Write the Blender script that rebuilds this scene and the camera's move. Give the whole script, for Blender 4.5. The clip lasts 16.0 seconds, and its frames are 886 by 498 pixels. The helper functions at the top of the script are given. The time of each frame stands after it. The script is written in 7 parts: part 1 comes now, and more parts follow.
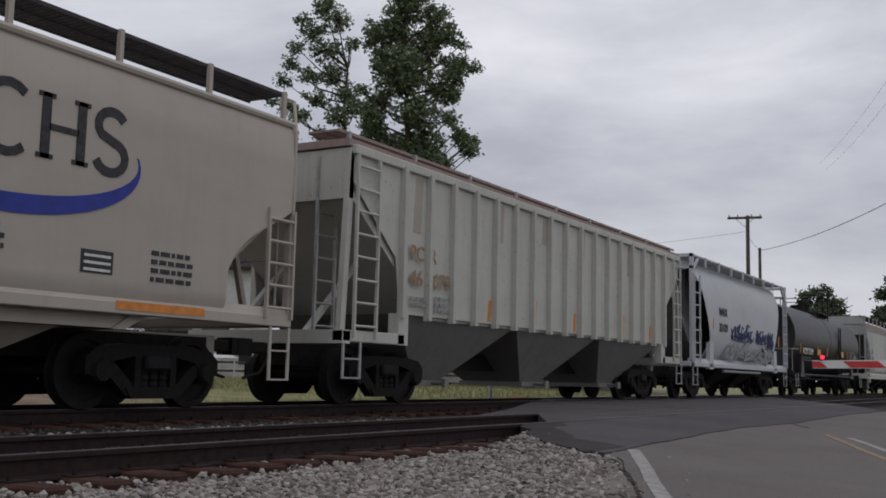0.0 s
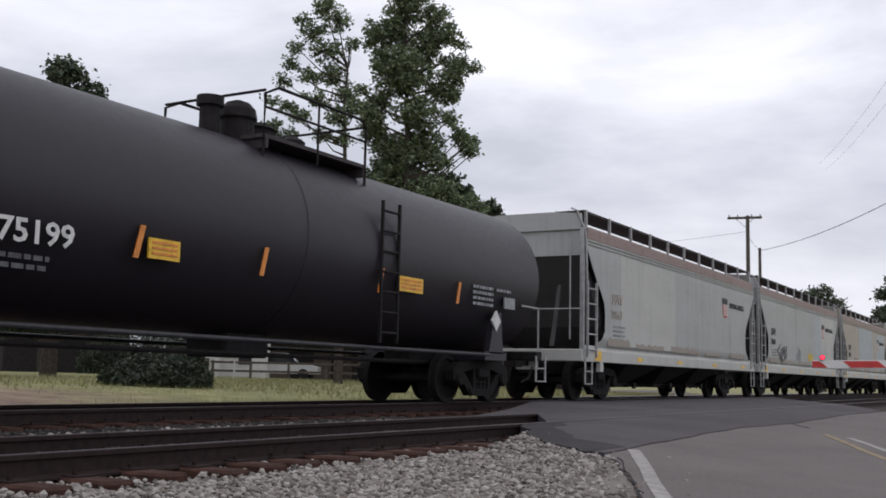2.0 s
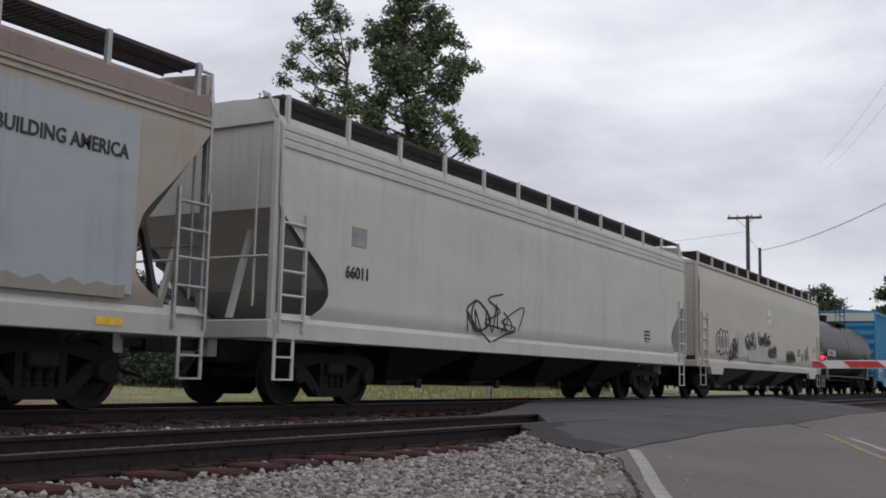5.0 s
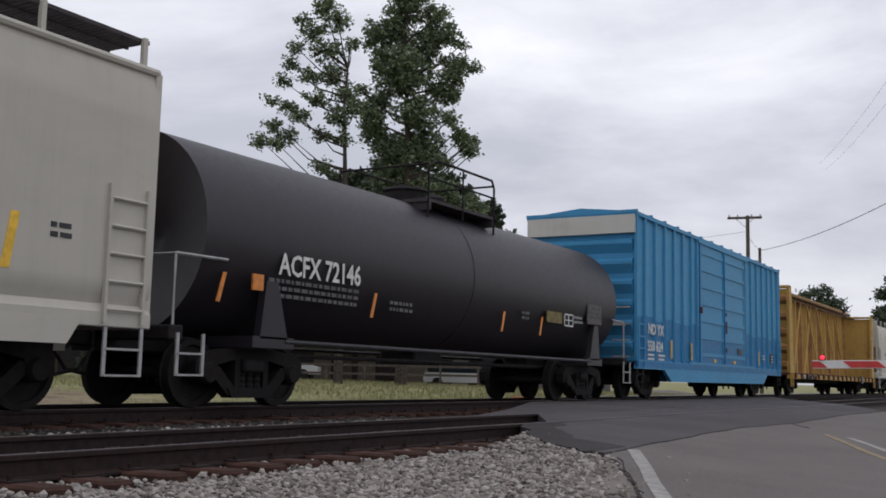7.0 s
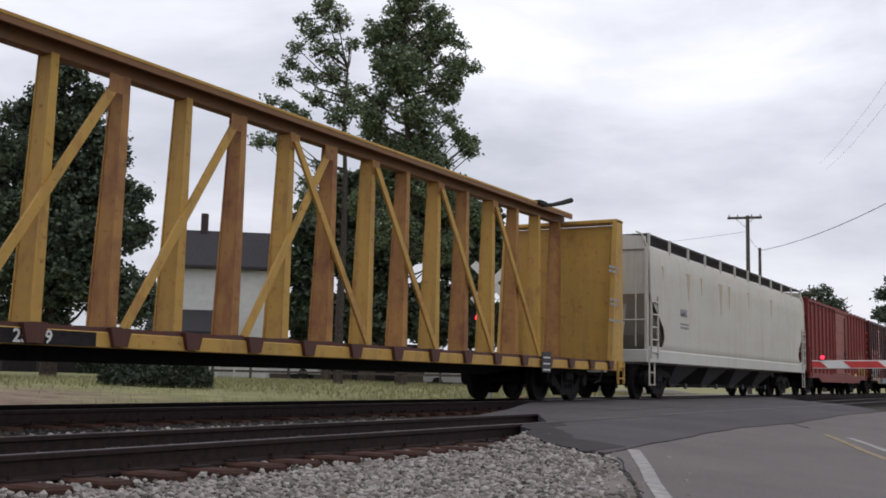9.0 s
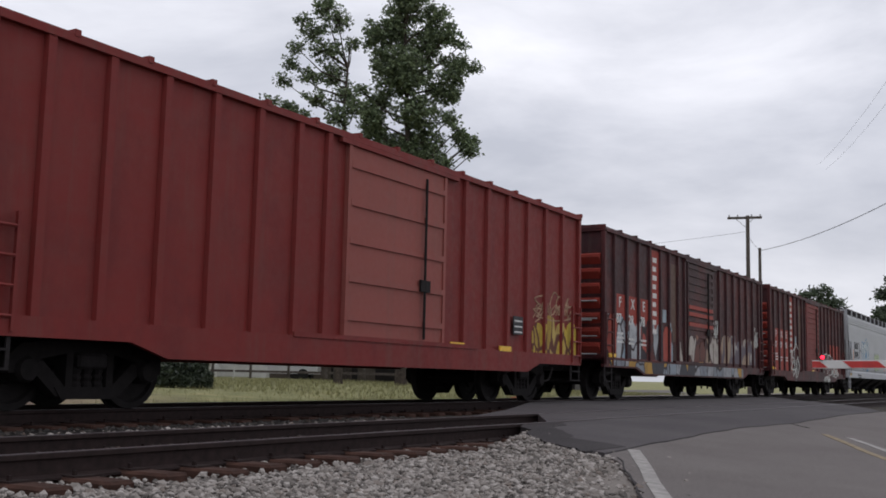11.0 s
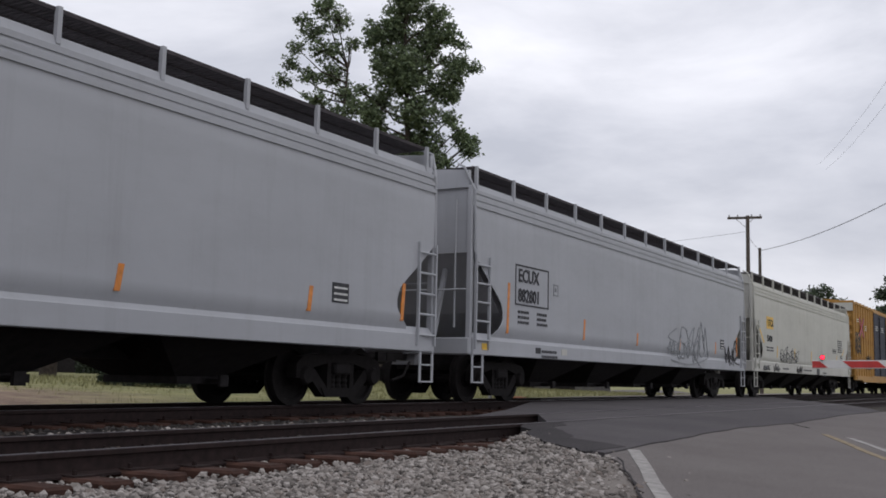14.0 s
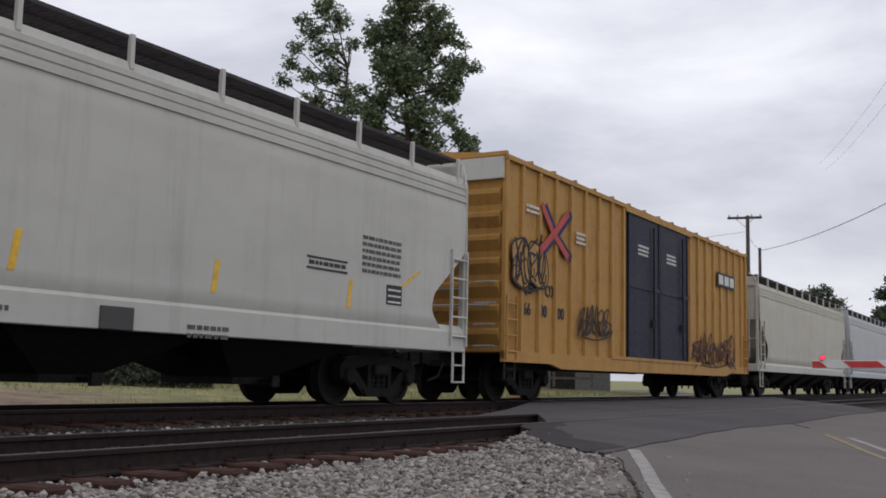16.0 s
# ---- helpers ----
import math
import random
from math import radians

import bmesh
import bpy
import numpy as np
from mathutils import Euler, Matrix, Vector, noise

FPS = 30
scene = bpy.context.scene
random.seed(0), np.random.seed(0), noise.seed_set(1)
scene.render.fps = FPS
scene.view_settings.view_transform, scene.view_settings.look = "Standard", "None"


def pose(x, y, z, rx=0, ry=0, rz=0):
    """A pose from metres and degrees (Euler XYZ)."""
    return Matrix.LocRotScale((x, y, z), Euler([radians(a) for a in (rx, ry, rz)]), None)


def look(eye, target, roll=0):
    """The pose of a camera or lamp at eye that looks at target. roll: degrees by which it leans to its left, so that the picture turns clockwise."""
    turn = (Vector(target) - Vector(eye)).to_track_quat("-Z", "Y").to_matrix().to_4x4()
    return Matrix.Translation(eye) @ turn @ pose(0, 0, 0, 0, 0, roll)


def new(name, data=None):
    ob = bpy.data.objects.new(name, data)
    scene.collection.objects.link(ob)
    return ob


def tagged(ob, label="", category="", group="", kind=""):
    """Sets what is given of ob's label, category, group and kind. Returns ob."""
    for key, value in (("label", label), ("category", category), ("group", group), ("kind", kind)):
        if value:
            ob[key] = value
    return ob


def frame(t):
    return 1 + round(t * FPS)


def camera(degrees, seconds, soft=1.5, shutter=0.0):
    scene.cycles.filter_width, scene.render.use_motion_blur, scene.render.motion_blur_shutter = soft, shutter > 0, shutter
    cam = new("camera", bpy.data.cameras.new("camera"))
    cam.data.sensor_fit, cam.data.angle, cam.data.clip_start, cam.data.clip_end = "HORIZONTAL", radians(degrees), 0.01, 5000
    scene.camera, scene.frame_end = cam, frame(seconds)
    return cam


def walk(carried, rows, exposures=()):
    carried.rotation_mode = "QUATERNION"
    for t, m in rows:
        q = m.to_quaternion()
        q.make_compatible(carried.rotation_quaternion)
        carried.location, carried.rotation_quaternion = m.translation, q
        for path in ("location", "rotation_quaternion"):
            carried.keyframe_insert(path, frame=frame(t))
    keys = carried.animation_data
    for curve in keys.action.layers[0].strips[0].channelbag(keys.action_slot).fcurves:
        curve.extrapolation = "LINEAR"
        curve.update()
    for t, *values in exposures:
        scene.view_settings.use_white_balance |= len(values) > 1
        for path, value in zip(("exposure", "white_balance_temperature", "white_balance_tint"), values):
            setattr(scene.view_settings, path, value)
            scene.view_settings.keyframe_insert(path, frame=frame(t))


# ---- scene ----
# x runs along the tracks, y across them, z = 0 is the rail head under the train
YAW, PITCH, ROLL, EYE_Z = 59.633, 6.914, 1.265, 0.479
SPEED = 20.268                     # metres a second, towards -x
CENTRE_Y = 10.905                  # middle of the train's track
NEAR_Y = 6.575                     # middle of the empty track
NEAR_Z = -0.076                    # its rail head
HALF = 1.567                       # half the width of a car

cam = camera(45.57, 16.0, soft=1.75)
_a, _p = radians(YAW), radians(PITCH)
_way = Vector((math.sin(_a) * math.cos(_p), math.cos(_a) * math.cos(_p), math.sin(_p)))
EYE = Vector((0.0, 0.0, EYE_Z))
STAND = look(EYE, EYE + _way, ROLL)
walk(cam, [(0.0, STAND), (16.0, STAND)], exposures=[(0.0, -0.36), (0.5, -0.10), (1.5, 0.10), (2.5, 0.18), (3.5, 0.0), (6.5, 0.0), (8.0, -0.03), (8.5, -0.05), (9.0, 0.14), (9.4, 0.14), (11.0, 0.0), (12.5, 0.0), (16.0, 0.0)])

# ---- world and sun: an overcast day ----
world = bpy.data.worlds.new("overcast")
scene.world = world
world.use_nodes = True
wn, wl = world.node_tree.nodes, world.node_tree.links
wn.clear()
w_out = wn.new("ShaderNodeOutputWorld")
w_bg = wn.new("ShaderNodeBackground")
w_sky = wn.new("ShaderNodeTexSky")
w_sky.sky_type, w_sky.sun_disc = "NISHITA", False
w_sky.sun_elevation, w_sky.sun_rotation = radians(52), radians(200)
w_co = wn.new("ShaderNodeTexCoord")
w_map = wn.new("ShaderNodeMapping")
w_map.inputs["Scale"].default_value = (1.0, 1.0, 3.2)
w_n1 = wn.new("ShaderNodeTexNoise")
w_n1.inputs["Scale"].default_value, w_n1.inputs["Detail"].default_value, w_n1.inputs["Roughness"].default_value = 2.6, 7.0, 0.55
w_n1.inputs["Distortion"].default_value = 0.25
w_ramp = wn.new("ShaderNodeValToRGB")
w_ramp.color_ramp.elements[0].position, w_ramp.color_ramp.elements[0].color = 0.33, (0.585, 0.605, 0.69, 1)
w_ramp.color_ramp.elements[1].position, w_ramp.color_ramp.elements[1].color = 0.68, (1.02, 1.025, 1.105, 1)
w_mul = wn.new("ShaderNodeMix")
w_mul.data_type, w_mul.blend_type = "RGBA", "MIX"
w_mul.inputs[0].default_value = 0.96
wl.new(w_co.outputs["Generated"], w_map.inputs["Vector"])
wl.new(w_map.outputs["Vector"], w_n1.inputs["Vector"])
wl.new(w_n1.outputs["Fac"], w_ramp.inputs["Fac"])
w_dim = wn.new("ShaderNodeVectorMath")
w_dim.operation = "SCALE"
w_dim.inputs["Scale"].default_value = 0.1
wl.new(w_sky.outputs["Color"], w_dim.inputs[0])
w_sep = wn.new("ShaderNodeSeparateXYZ")
wl.new(w_co.outputs["Generated"], w_sep.inputs[0])
w_low = wn.new("ShaderNodeMapRange")
w_low.inputs["From Min"].default_value, w_low.inputs["From Max"].default_value = 0.02, 0.24
w_low.inputs["To Min"].default_value, w_low.inputs["To Max"].default_value = 0.78, 1.0
wl.new(w_sep.outputs["Z"], w_low.inputs["Value"])
w_thick = wn.new("ShaderNodeVectorMath")
w_thick.operation = "SCALE"
wl.new(w_ramp.outputs["Color"], w_thick.inputs[0])
wl.new(w_low.outputs["Result"], w_thick.inputs["Scale"])
wl.new(w_dim.outputs["Vector"], w_mul.inputs[6])
wl.new(w_thick.outputs["Vector"], w_mul.inputs[7])
wl.new(w_mul.outputs[2], w_bg.inputs["Color"])
w_bg.inputs["Strength"].default_value = 1.0
wl.new(w_bg.outputs["Background"], w_out.inputs["Surface"])

sun_data = bpy.data.lights.new("sun", "SUN")
sun_data.energy, sun_data.angle, sun_data.color = 0.3, radians(25), (1.0, 0.96, 0.9)
sun = new("sun", sun_data)
sun.matrix_world = look((0, 0, 60), (12, 24, 0))


# ---- materials ----
def material(name):
    m = bpy.data.materials.new(name)
    m.use_nodes = True
    return m, m.node_tree.nodes, m.node_tree.links, m.node_tree.nodes["Principled BSDF"]


def noise_node(n, l, vec, scale, detail=4.0, rough=0.55):
    t = n.new("ShaderNodeTexNoise")
    t.inputs["Scale"].default_value, t.inputs["Detail"].default_value, t.inputs["Roughness"].default_value = scale, detail, rough
    l.new(vec, t.inputs["Vector"])
    return t.outputs["Fac"]


def ramp_node(n, l, fac, stops):
    r = n.new("ShaderNodeValToRGB")
    e = r.color_ramp.elements
    while len(e) < len(stops):
        e.new(0.5)
    for i, (p, c) in enumerate(stops):
        e[i].position = p
        e[i].color = (*c, 1) if len(c) == 3 else c
    l.new(fac, r.inputs["Fac"])
    return r.outputs["Color"]


def mix_node(n, l, fac, a, b, blend="MIX"):
    m = n.new("ShaderNodeMix")
    m.data_type, m.blend_type = "RGBA", blend
    for s, v in ((0, fac), (6, a), (7, b)):
        if isinstance(v, (int, float)):
            m.inputs[s].default_value = v
        elif isinstance(v, tuple):
            m.inputs[s].default_value = (*v, 1)
        else:
            l.new(v, m.inputs[s])
    return m.outputs[2]


def coords(n, l, scale=(1, 1, 1)):
    c = n.new("ShaderNodeTexCoord")
    m = n.new("ShaderNodeMapping")
    m.inputs["Scale"].default_value = scale
    l.new(c.outputs["Object"], m.inputs["Vector"])
    return m.outputs["Vector"]


def bump_node(n, l, height, strength, dist, b):
    u = n.new("ShaderNodeBump")
    u.inputs["Strength"].default_value, u.inputs["Distance"].default_value = strength, dist
    l.new(height, u.inputs["Height"])
    l.new(u.outputs["Normal"], b.inputs["Normal"])


def grey3(v):
    return (v, v, v)


def paint(name, base, rough=0.55, streak=0.35, rust=0.1, dirt=(0.10, 0.085, 0.07), rust_col=(0.16, 0.06, 0.03)):
    """Weathered paint on steel: broad fading, vertical dirt streaks, rust specks, slightly wavy sheet."""
    m, n, l, b = material(name)
    base = tuple(c * 0.84 for c in base)
    broad = noise_node(n, l, coords(n, l, (0.5, 0.5, 0.8)), 0.9, 5)
    runs = noise_node(n, l, coords(n, l, (3.1, 3.1, 0.22)), 1.3, 7, 0.72)
    smudge = noise_node(n, l, coords(n, l, (0.35, 0.35, 1.1)), 1.7, 8, 0.68)
    fine = noise_node(n, l, coords(n, l, (1, 1, 1)), 9.0, 6, 0.65)
    dark = tuple(c * 0.86 for c in base)
    lite = tuple(min(1, c * 1.08) for c in base)
    c = mix_node(n, l, broad, dark, lite)
    f0 = ramp_node(n, l, smudge, [(0.45, grey3(0)), (0.75, grey3(0.1 + streak * 0.45))])
    c = mix_node(n, l, f0, c, tuple(x * 0.6 + y * 0.4 for x, y in zip(dirt, base)))
    f1 = ramp_node(n, l, runs, [(0.50, grey3(0)), (0.80, grey3(streak))])
    c = mix_node(n, l, f1, c, dirt)
    f2 = ramp_node(n, l, fine, [(0.66 - 0.12 * rust, grey3(0)), (0.80 - 0.12 * rust, grey3(min(1, 0.25 + rust)))])
    c = mix_node(n, l, f2, c, rust_col)
    l.new(c, b.inputs["Base Color"])
    r = ramp_node(n, l, fine, [(0.3, grey3(rough - 0.08)), (0.7, grey3(min(1, rough + 0.15)))])
    l.new(r, b.inputs["Roughness"])
    b.inputs["Specular IOR Level"].default_value = 0.22
    bump_node(n, l, broad, 0.25, 0.05, b)
    return m


def glossier(m, spec, low, high):
    """Gives a paint more shine."""
    b = m.node_tree.nodes["Principled BSDF"]
    b.inputs["Specular IOR Level"].default_value = spec
    e = b.inputs["Roughness"].links[0].from_node.color_ramp.elements
    e[0].color, e[1].color = (low, low, low, 1), (high, high, high, 1)
    return m


def plain(name, base, rough=0.6, metal=0.0, var=0.25, scale=6.0, bump=0.15, dist=0.01):
    m, n, l, b = material(name)
    v = coords(n, l)
    f = noise_node(n, l, v, scale, 6, 0.6)
    c = ramp_node(n, l, f, [(0.3, tuple(x * (1 - var) for x in base)), (0.7, tuple(min(1, x * (1 + var)) for x in base))])
    l.new(c, b.inputs["Base Color"])
    b.inputs["Roughness"].default_value, b.inputs["Metallic"].default_value = rough, metal
    b.inputs["Specular IOR Level"].default_value = 0.5 if rough < 0.5 else 0.2
    bump_node(n, l, f, bump, dist, b)
    return m


def foliage(name, dark, lite):
    m, n, l, b = material(name)
    g = n.new("ShaderNodeNewGeometry")
    c = ramp_node(n, l, g.outputs["Random Per Island"], [(0.0, dark), (0.6, lite), (1.0, tuple(x * 1.35 for x in lite))])
    l.new(c, b.inputs["Base Color"])
    b.inputs["Roughness"].default_value = 0.55
    t = n.new("ShaderNodeBsdfTranslucent")
    l.new(c, t.inputs["Color"])
    mx = n.new("ShaderNodeMixShader")
    mx.inputs[0].default_value = 0.25
    l.new(b.outputs[0], mx.inputs[1])
    l.new(t.outputs[0], mx.inputs[2])
    l.new(mx.outputs[0], n["Material Output"].inputs["Surface"])
    return m


def stone_mat(name, lo, mid, hi):
    m, n, l, b = material(name)
    g = n.new("ShaderNodeNewGeometry")
    f = noise_node(n, l, coords(n, l), 40.0, 4)
    c = ramp_node(n, l, g.outputs["Random Per Island"], [(0.0, lo), (0.45, mid), (0.8, hi), (1.0, tuple(0.5 * (x + y) for x, y in zip(mid, (0.12, 0.07, 0.045))))])
    c = mix_node(n, l, f, c, mix_node(n, l, 0.5, c, (0.12, 0.11, 0.10)))
    l.new(c, b.inputs["Base Color"])
    b.inputs["Roughness"].default_value = 0.9
    return m


TAN = paint("tan_grey_paint", (0.52, 0.47, 0.41), streak=0.12, rust=0.0)
RIBWHITE = paint("chalky_white_paint", (0.60, 0.60, 0.55), streak=0.3, rust=0.35, dirt=(0.2, 0.15, 0.1))
PALEGREY = paint("pale_grey_paint", (0.58, 0.60, 0.63), streak=0.15, rust=0.0)
SILVER = paint("bluish_grey_paint", (0.50, 0.51, 0.54), streak=0.15, rust=0.0)
FADED = paint("faded_grey_paint", (0.47, 0.48, 0.47), streak=0.45, rust=0.12, dirt=(0.2, 0.16, 0.12))
FADEDTAN = paint("faded_tan_paint", (0.47, 0.42, 0.36), streak=0.55, rust=0.25, dirt=(0.22, 0.15, 0.1))
STAINGREY = paint("dusty_brown_stain", (0.37, 0.33, 0.285), streak=0.7, rust=0.2, dirt=(0.22, 0.16, 0.12))
PATCHBLUE = paint("bluish_patch_paint", (0.46, 0.50, 0.525), streak=0.35, rust=0.05)
PATCHPALE = paint("pale_patch_paint", (0.56, 0.56, 0.53), streak=0.3, rust=0.05)
OFFWHITE = paint("off_white_paint", (0.64, 0.63, 0.58), streak=0.25, rust=0.03)
CREAM = paint("cream_grey_paint", (0.58, 0.55, 0.49), streak=0.12, rust=0.0)
STAINED = paint("stained_white_paint", (0.62, 0.60, 0.54), streak=0.5, rust=0.2, dirt=(0.36, 0.22, 0.10))
RUSTROOF = paint("rust_stained_roof", (0.35, 0.265, 0.24), streak=0.7, rust=0.6, dirt=(0.16, 0.11, 0.095))
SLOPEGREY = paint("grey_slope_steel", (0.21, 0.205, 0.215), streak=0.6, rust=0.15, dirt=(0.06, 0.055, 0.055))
# Near-black base puts end-recess and bay shade into the paint; streaks are dirt
DARKGREY = paint("dirty_shaded_steel", (0.095, 0.09, 0.092), streak=0.4, rust=0.15, dirt=(0.05, 0.045, 0.04))
BLACKTANK = paint("black_tank_paint", (0.027, 0.023, 0.030), rough=0.45, streak=0.25, rust=-0.6, dirt=(0.036, 0.031, 0.034))
glossier(BLACKTANK, 0.36, 0.42, 0.50)
BLUE = paint("faded_blue_paint", (0.068, 0.315, 0.57), rough=0.5, streak=0.2, rust=0.04)
BLUEDEEP = paint("fresh_blue_paint", (0.012, 0.185, 0.42), rough=0.45, streak=0.12, rust=0.02)
RED = paint("oxide_red_paint", (0.225, 0.031, 0.028), streak=0.4, rust=0.25)
REDDOOR = paint("pinkish_red_paint", (0.33, 0.095, 0.08), streak=0.3, rust=0.15)
MAROON = paint("dark_maroon_paint", (0.052, 0.018, 0.022), streak=0.45, rust=0.25)
YELLOW = paint("dull_yellow_paint", (0.55, 0.305, 0.085), streak=0.6, rust=0.45, dirt=(0.2, 0.085, 0.05), rust_col=(0.14, 0.05, 0.03))
RUSTLATCH = paint("rusty_latch", (0.10, 0.035, 0.035), streak=0.3, rust=0.3)
BEAMYELLOW = paint("worn_yellow_beam_paint", (0.56, 0.34, 0.085), streak=0.5, rust=0.55, rust_col=(0.13, 0.045, 0.03))
BEAMDULL = paint("dull_rust_stained_yellow", (0.44, 0.235, 0.075), streak=0.6, rust=0.6, dirt=(0.2, 0.08, 0.05), rust_col=(0.13, 0.045, 0.03))
BEAMRUST = paint("rusty_beam_steel", (0.10, 0.04, 0.032), streak=0.4, rust=0.5)
def blotched(m, other, scale, lo, hi):
    """Lays large worn areas of another colour under a paint's dirt."""
    n, l = m.node_tree.nodes, m.node_tree.links
    b = n["Principled BSDF"]
    old = b.inputs["Base Color"].links[0].from_socket
    f = ramp_node(n, l, noise_node(n, l, coords(n, l, (0.9, 0.9, 0.55)), scale, 8, 0.7), [(lo, grey3(0)), (hi, grey3(0.85))])
    l.new(mix_node(n, l, f, old, other), b.inputs["Base Color"])
    return m


blotched(MAROON, (0.115, 0.024, 0.022), 0.9, 0.46, 0.66)
blotched(YELLOW, (0.24, 0.095, 0.045), 2.2, 0.54, 0.76)
blotched(BEAMYELLOW, (0.24, 0.10, 0.05), 2.6, 0.54, 0.74)
blotched(BEAMDULL, (0.17, 0.065, 0.04), 2.0, 0.45, 0.68)
blotched(RED, (0.12, 0.02, 0.02), 1.1, 0.50, 0.72)


def mural_paint(name, colours, cell, seam, edge=0.05):
    """Crowded spray colours in uneven cells with dark seams, worn and dirty."""
    m, n, l, b = material(name)
    v = coords(n, l, (1.0, 0.02, 0.55))
    wob = n.new("ShaderNodeTexNoise")
    wob.inputs["Scale"].default_value, wob.inputs["Detail"].default_value = 1.8, 4.0
    l.new(v, wob.inputs["Vector"])
    add = n.new("ShaderNodeVectorMath")
    add.operation = "MULTIPLY_ADD"
    l.new(wob.outputs["Color"], add.inputs[0])
    add.inputs[1].default_value = (0.5, 0.0, 0.5)
    l.new(v, add.inputs[2])
    vor = []
    for feature in ("F1", "DISTANCE_TO_EDGE"):
        t = n.new("ShaderNodeTexVoronoi")
        t.feature = feature
        t.inputs["Scale"].default_value = cell
        l.new(add.outputs[0], t.inputs["Vector"])
        vor.append(t)
    sep = n.new("ShaderNodeSeparateColor")
    l.new(vor[0].outputs["Color"], sep.inputs[0])
    k = len(colours)
    stops = [(i / k, c) for i, c in enumerate(colours)]
    c = ramp_node(n, l, sep.outputs[0], stops)
    c.node.color_ramp.interpolation = "CONSTANT"
    fade = ramp_node(n, l, noise_node(n, l, coords(n, l), 3.5, 7, 0.7), [(0.48, grey3(0)), (0.78, grey3(0.7))])
    c = mix_node(n, l, fade, c, seam)
    line = ramp_node(n, l, vor[1].outputs["Distance"], [(edge * 0.6, grey3(1)), (edge, grey3(0))])
    c = mix_node(n, l, line, c, seam)
    l.new(c, b.inputs["Base Color"])
    b.inputs["Roughness"].default_value = 0.6
    b.inputs["Specular IOR Level"].default_value = 0.25
    return m


FRESHRED = paint("bright_red_paint", (0.36, 0.055, 0.04), streak=0.25, rust=0.1)
NAVY = paint("navy_door_paint", (0.014, 0.016, 0.042), streak=0.3, rust=0.02)
# Grimy black for running gear; on hopper bays it stands in for shade
GRIMESHADE = plain("grimy_shaded_black_steel", (0.018, 0.0155, 0.016), 0.8, 0.0, 0.4, 8, 0.3, 0.01)
TRUCKSTEEL = plain("dusty_brown_cast_steel", (0.011, 0.009, 0.009), 0.8, 0.0, 0.35, 10, 0.35, 0.008)
WHEELSTEEL = plain("dark_wheel_steel", (0.014, 0.012, 0.012), 0.8, 0.0, 0.3, 9)
GRATE = plain("walkway_grating_steel", (0.06, 0.052, 0.056), 0.7, 0.2, 0.3, 8)
GALV = plain("galvanized_steel", (0.36, 0.36, 0.36), 0.5, 0.5, 0.2, 6)
RAILSIDE = plain("rusty_rail_steel", (0.026, 0.0165, 0.0155), 0.8, 0.1, 0.35, 14, 0.3, 0.004)
RAILTOP = plain("worn_rail_head", (0.16, 0.15, 0.16), 0.4, 0.8, 0.2, 5)
TIEWOOD = plain("weathered_tie_wood", (0.055, 0.028, 0.021), 0.9, 0.0, 0.5, 7, 0.6, 0.02)
BALLAST = stone_mat("ballast_stone", (0.065, 0.055, 0.05), (0.27, 0.24, 0.215), (0.47, 0.43, 0.40))
BALLASTBED = plain("ballast_bed", (0.07, 0.062, 0.056), 0.95, 0.0, 0.6, 28, 0.9, 0.03)
# DARKBED and DARKSTONE carry the shadow by the rails in their colour
DARKBED = plain("shaded_ballast_bed", (0.018, 0.0145, 0.014), 0.95, 0.0, 0.6, 28, 0.9, 0.03)
BLACKTEXT = plain("black_lettering", (0.045, 0.045, 0.05), 0.6, 0, 0.4, 12, 0)
DARKSTONE = stone_mat("shaded_ballast_stone", (0.010, 0.009, 0.009), (0.022, 0.018, 0.017), (0.045, 0.038, 0.035))
TANKPIPE = plain("dull_black_pipe", (0.05, 0.05, 0.055), 0.5, 0.2, 0.3, 6)
BROWNPATCH = paint("brown_patch_paint", (0.13, 0.075, 0.055), streak=0.4, rust=0.2)
WHITETEXT = plain("white_lettering", (0.62, 0.62, 0.60), 0.6, 0, 0.2, 12, 0)
NAVYINK = plain("dark_blue_spray", (0.02, 0.025, 0.10), 0.6, 0, 0.4, 7, 0)
BLACKINK = plain("black_spray", (0.03, 0.028, 0.032), 0.6, 0, 0.4, 7, 0)
DULLINK = plain("dull_grey_stencil", (0.10, 0.10, 0.105), 0.6, 0, 0.4, 7, 0)
GREYINK = plain("grey_spray", (0.26, 0.27, 0.28), 0.6, 0, 0.3, 7, 0)
WHITEINK = plain("white_spray", (0.50, 0.51, 0.49), 0.6, 0, 0.2, 7, 0)
BLUEINK = plain("blue_spray", (0.10, 0.24, 0.42), 0.6, 0, 0.3, 7, 0)
SKYINK = plain("pale_blue_spray", (0.28, 0.34, 0.38), 0.6, 0, 0.3, 7, 0)
GOLDINK = plain("yellow_spray", (0.50, 0.36, 0.06), 0.6, 0, 0.4, 7, 0)
TANINK = plain("tan_spray", (0.31, 0.20, 0.13), 0.6, 0, 0.4, 7, 0)
GREENINK = plain("pale_green_spray", (0.42, 0.50, 0.30), 0.6, 0, 0.3, 7, 0)
ORANGE = plain("orange_reflector", (0.62, 0.21, 0.03), 0.45, 0, 0.25, 10, 0)
AMBER = plain("yellow_reflector", (0.72, 0.43, 0.03), 0.45, 0, 0.25, 10, 0)
CHSBLUE = plain("royal_blue_swoosh", (0.035, 0.05, 0.28), 0.5, 0, 0.2, 5, 0)
CROSSRED = plain("cross_red", (0.45, 0.06, 0.05), 0.5, 0, 0.25, 6, 0)


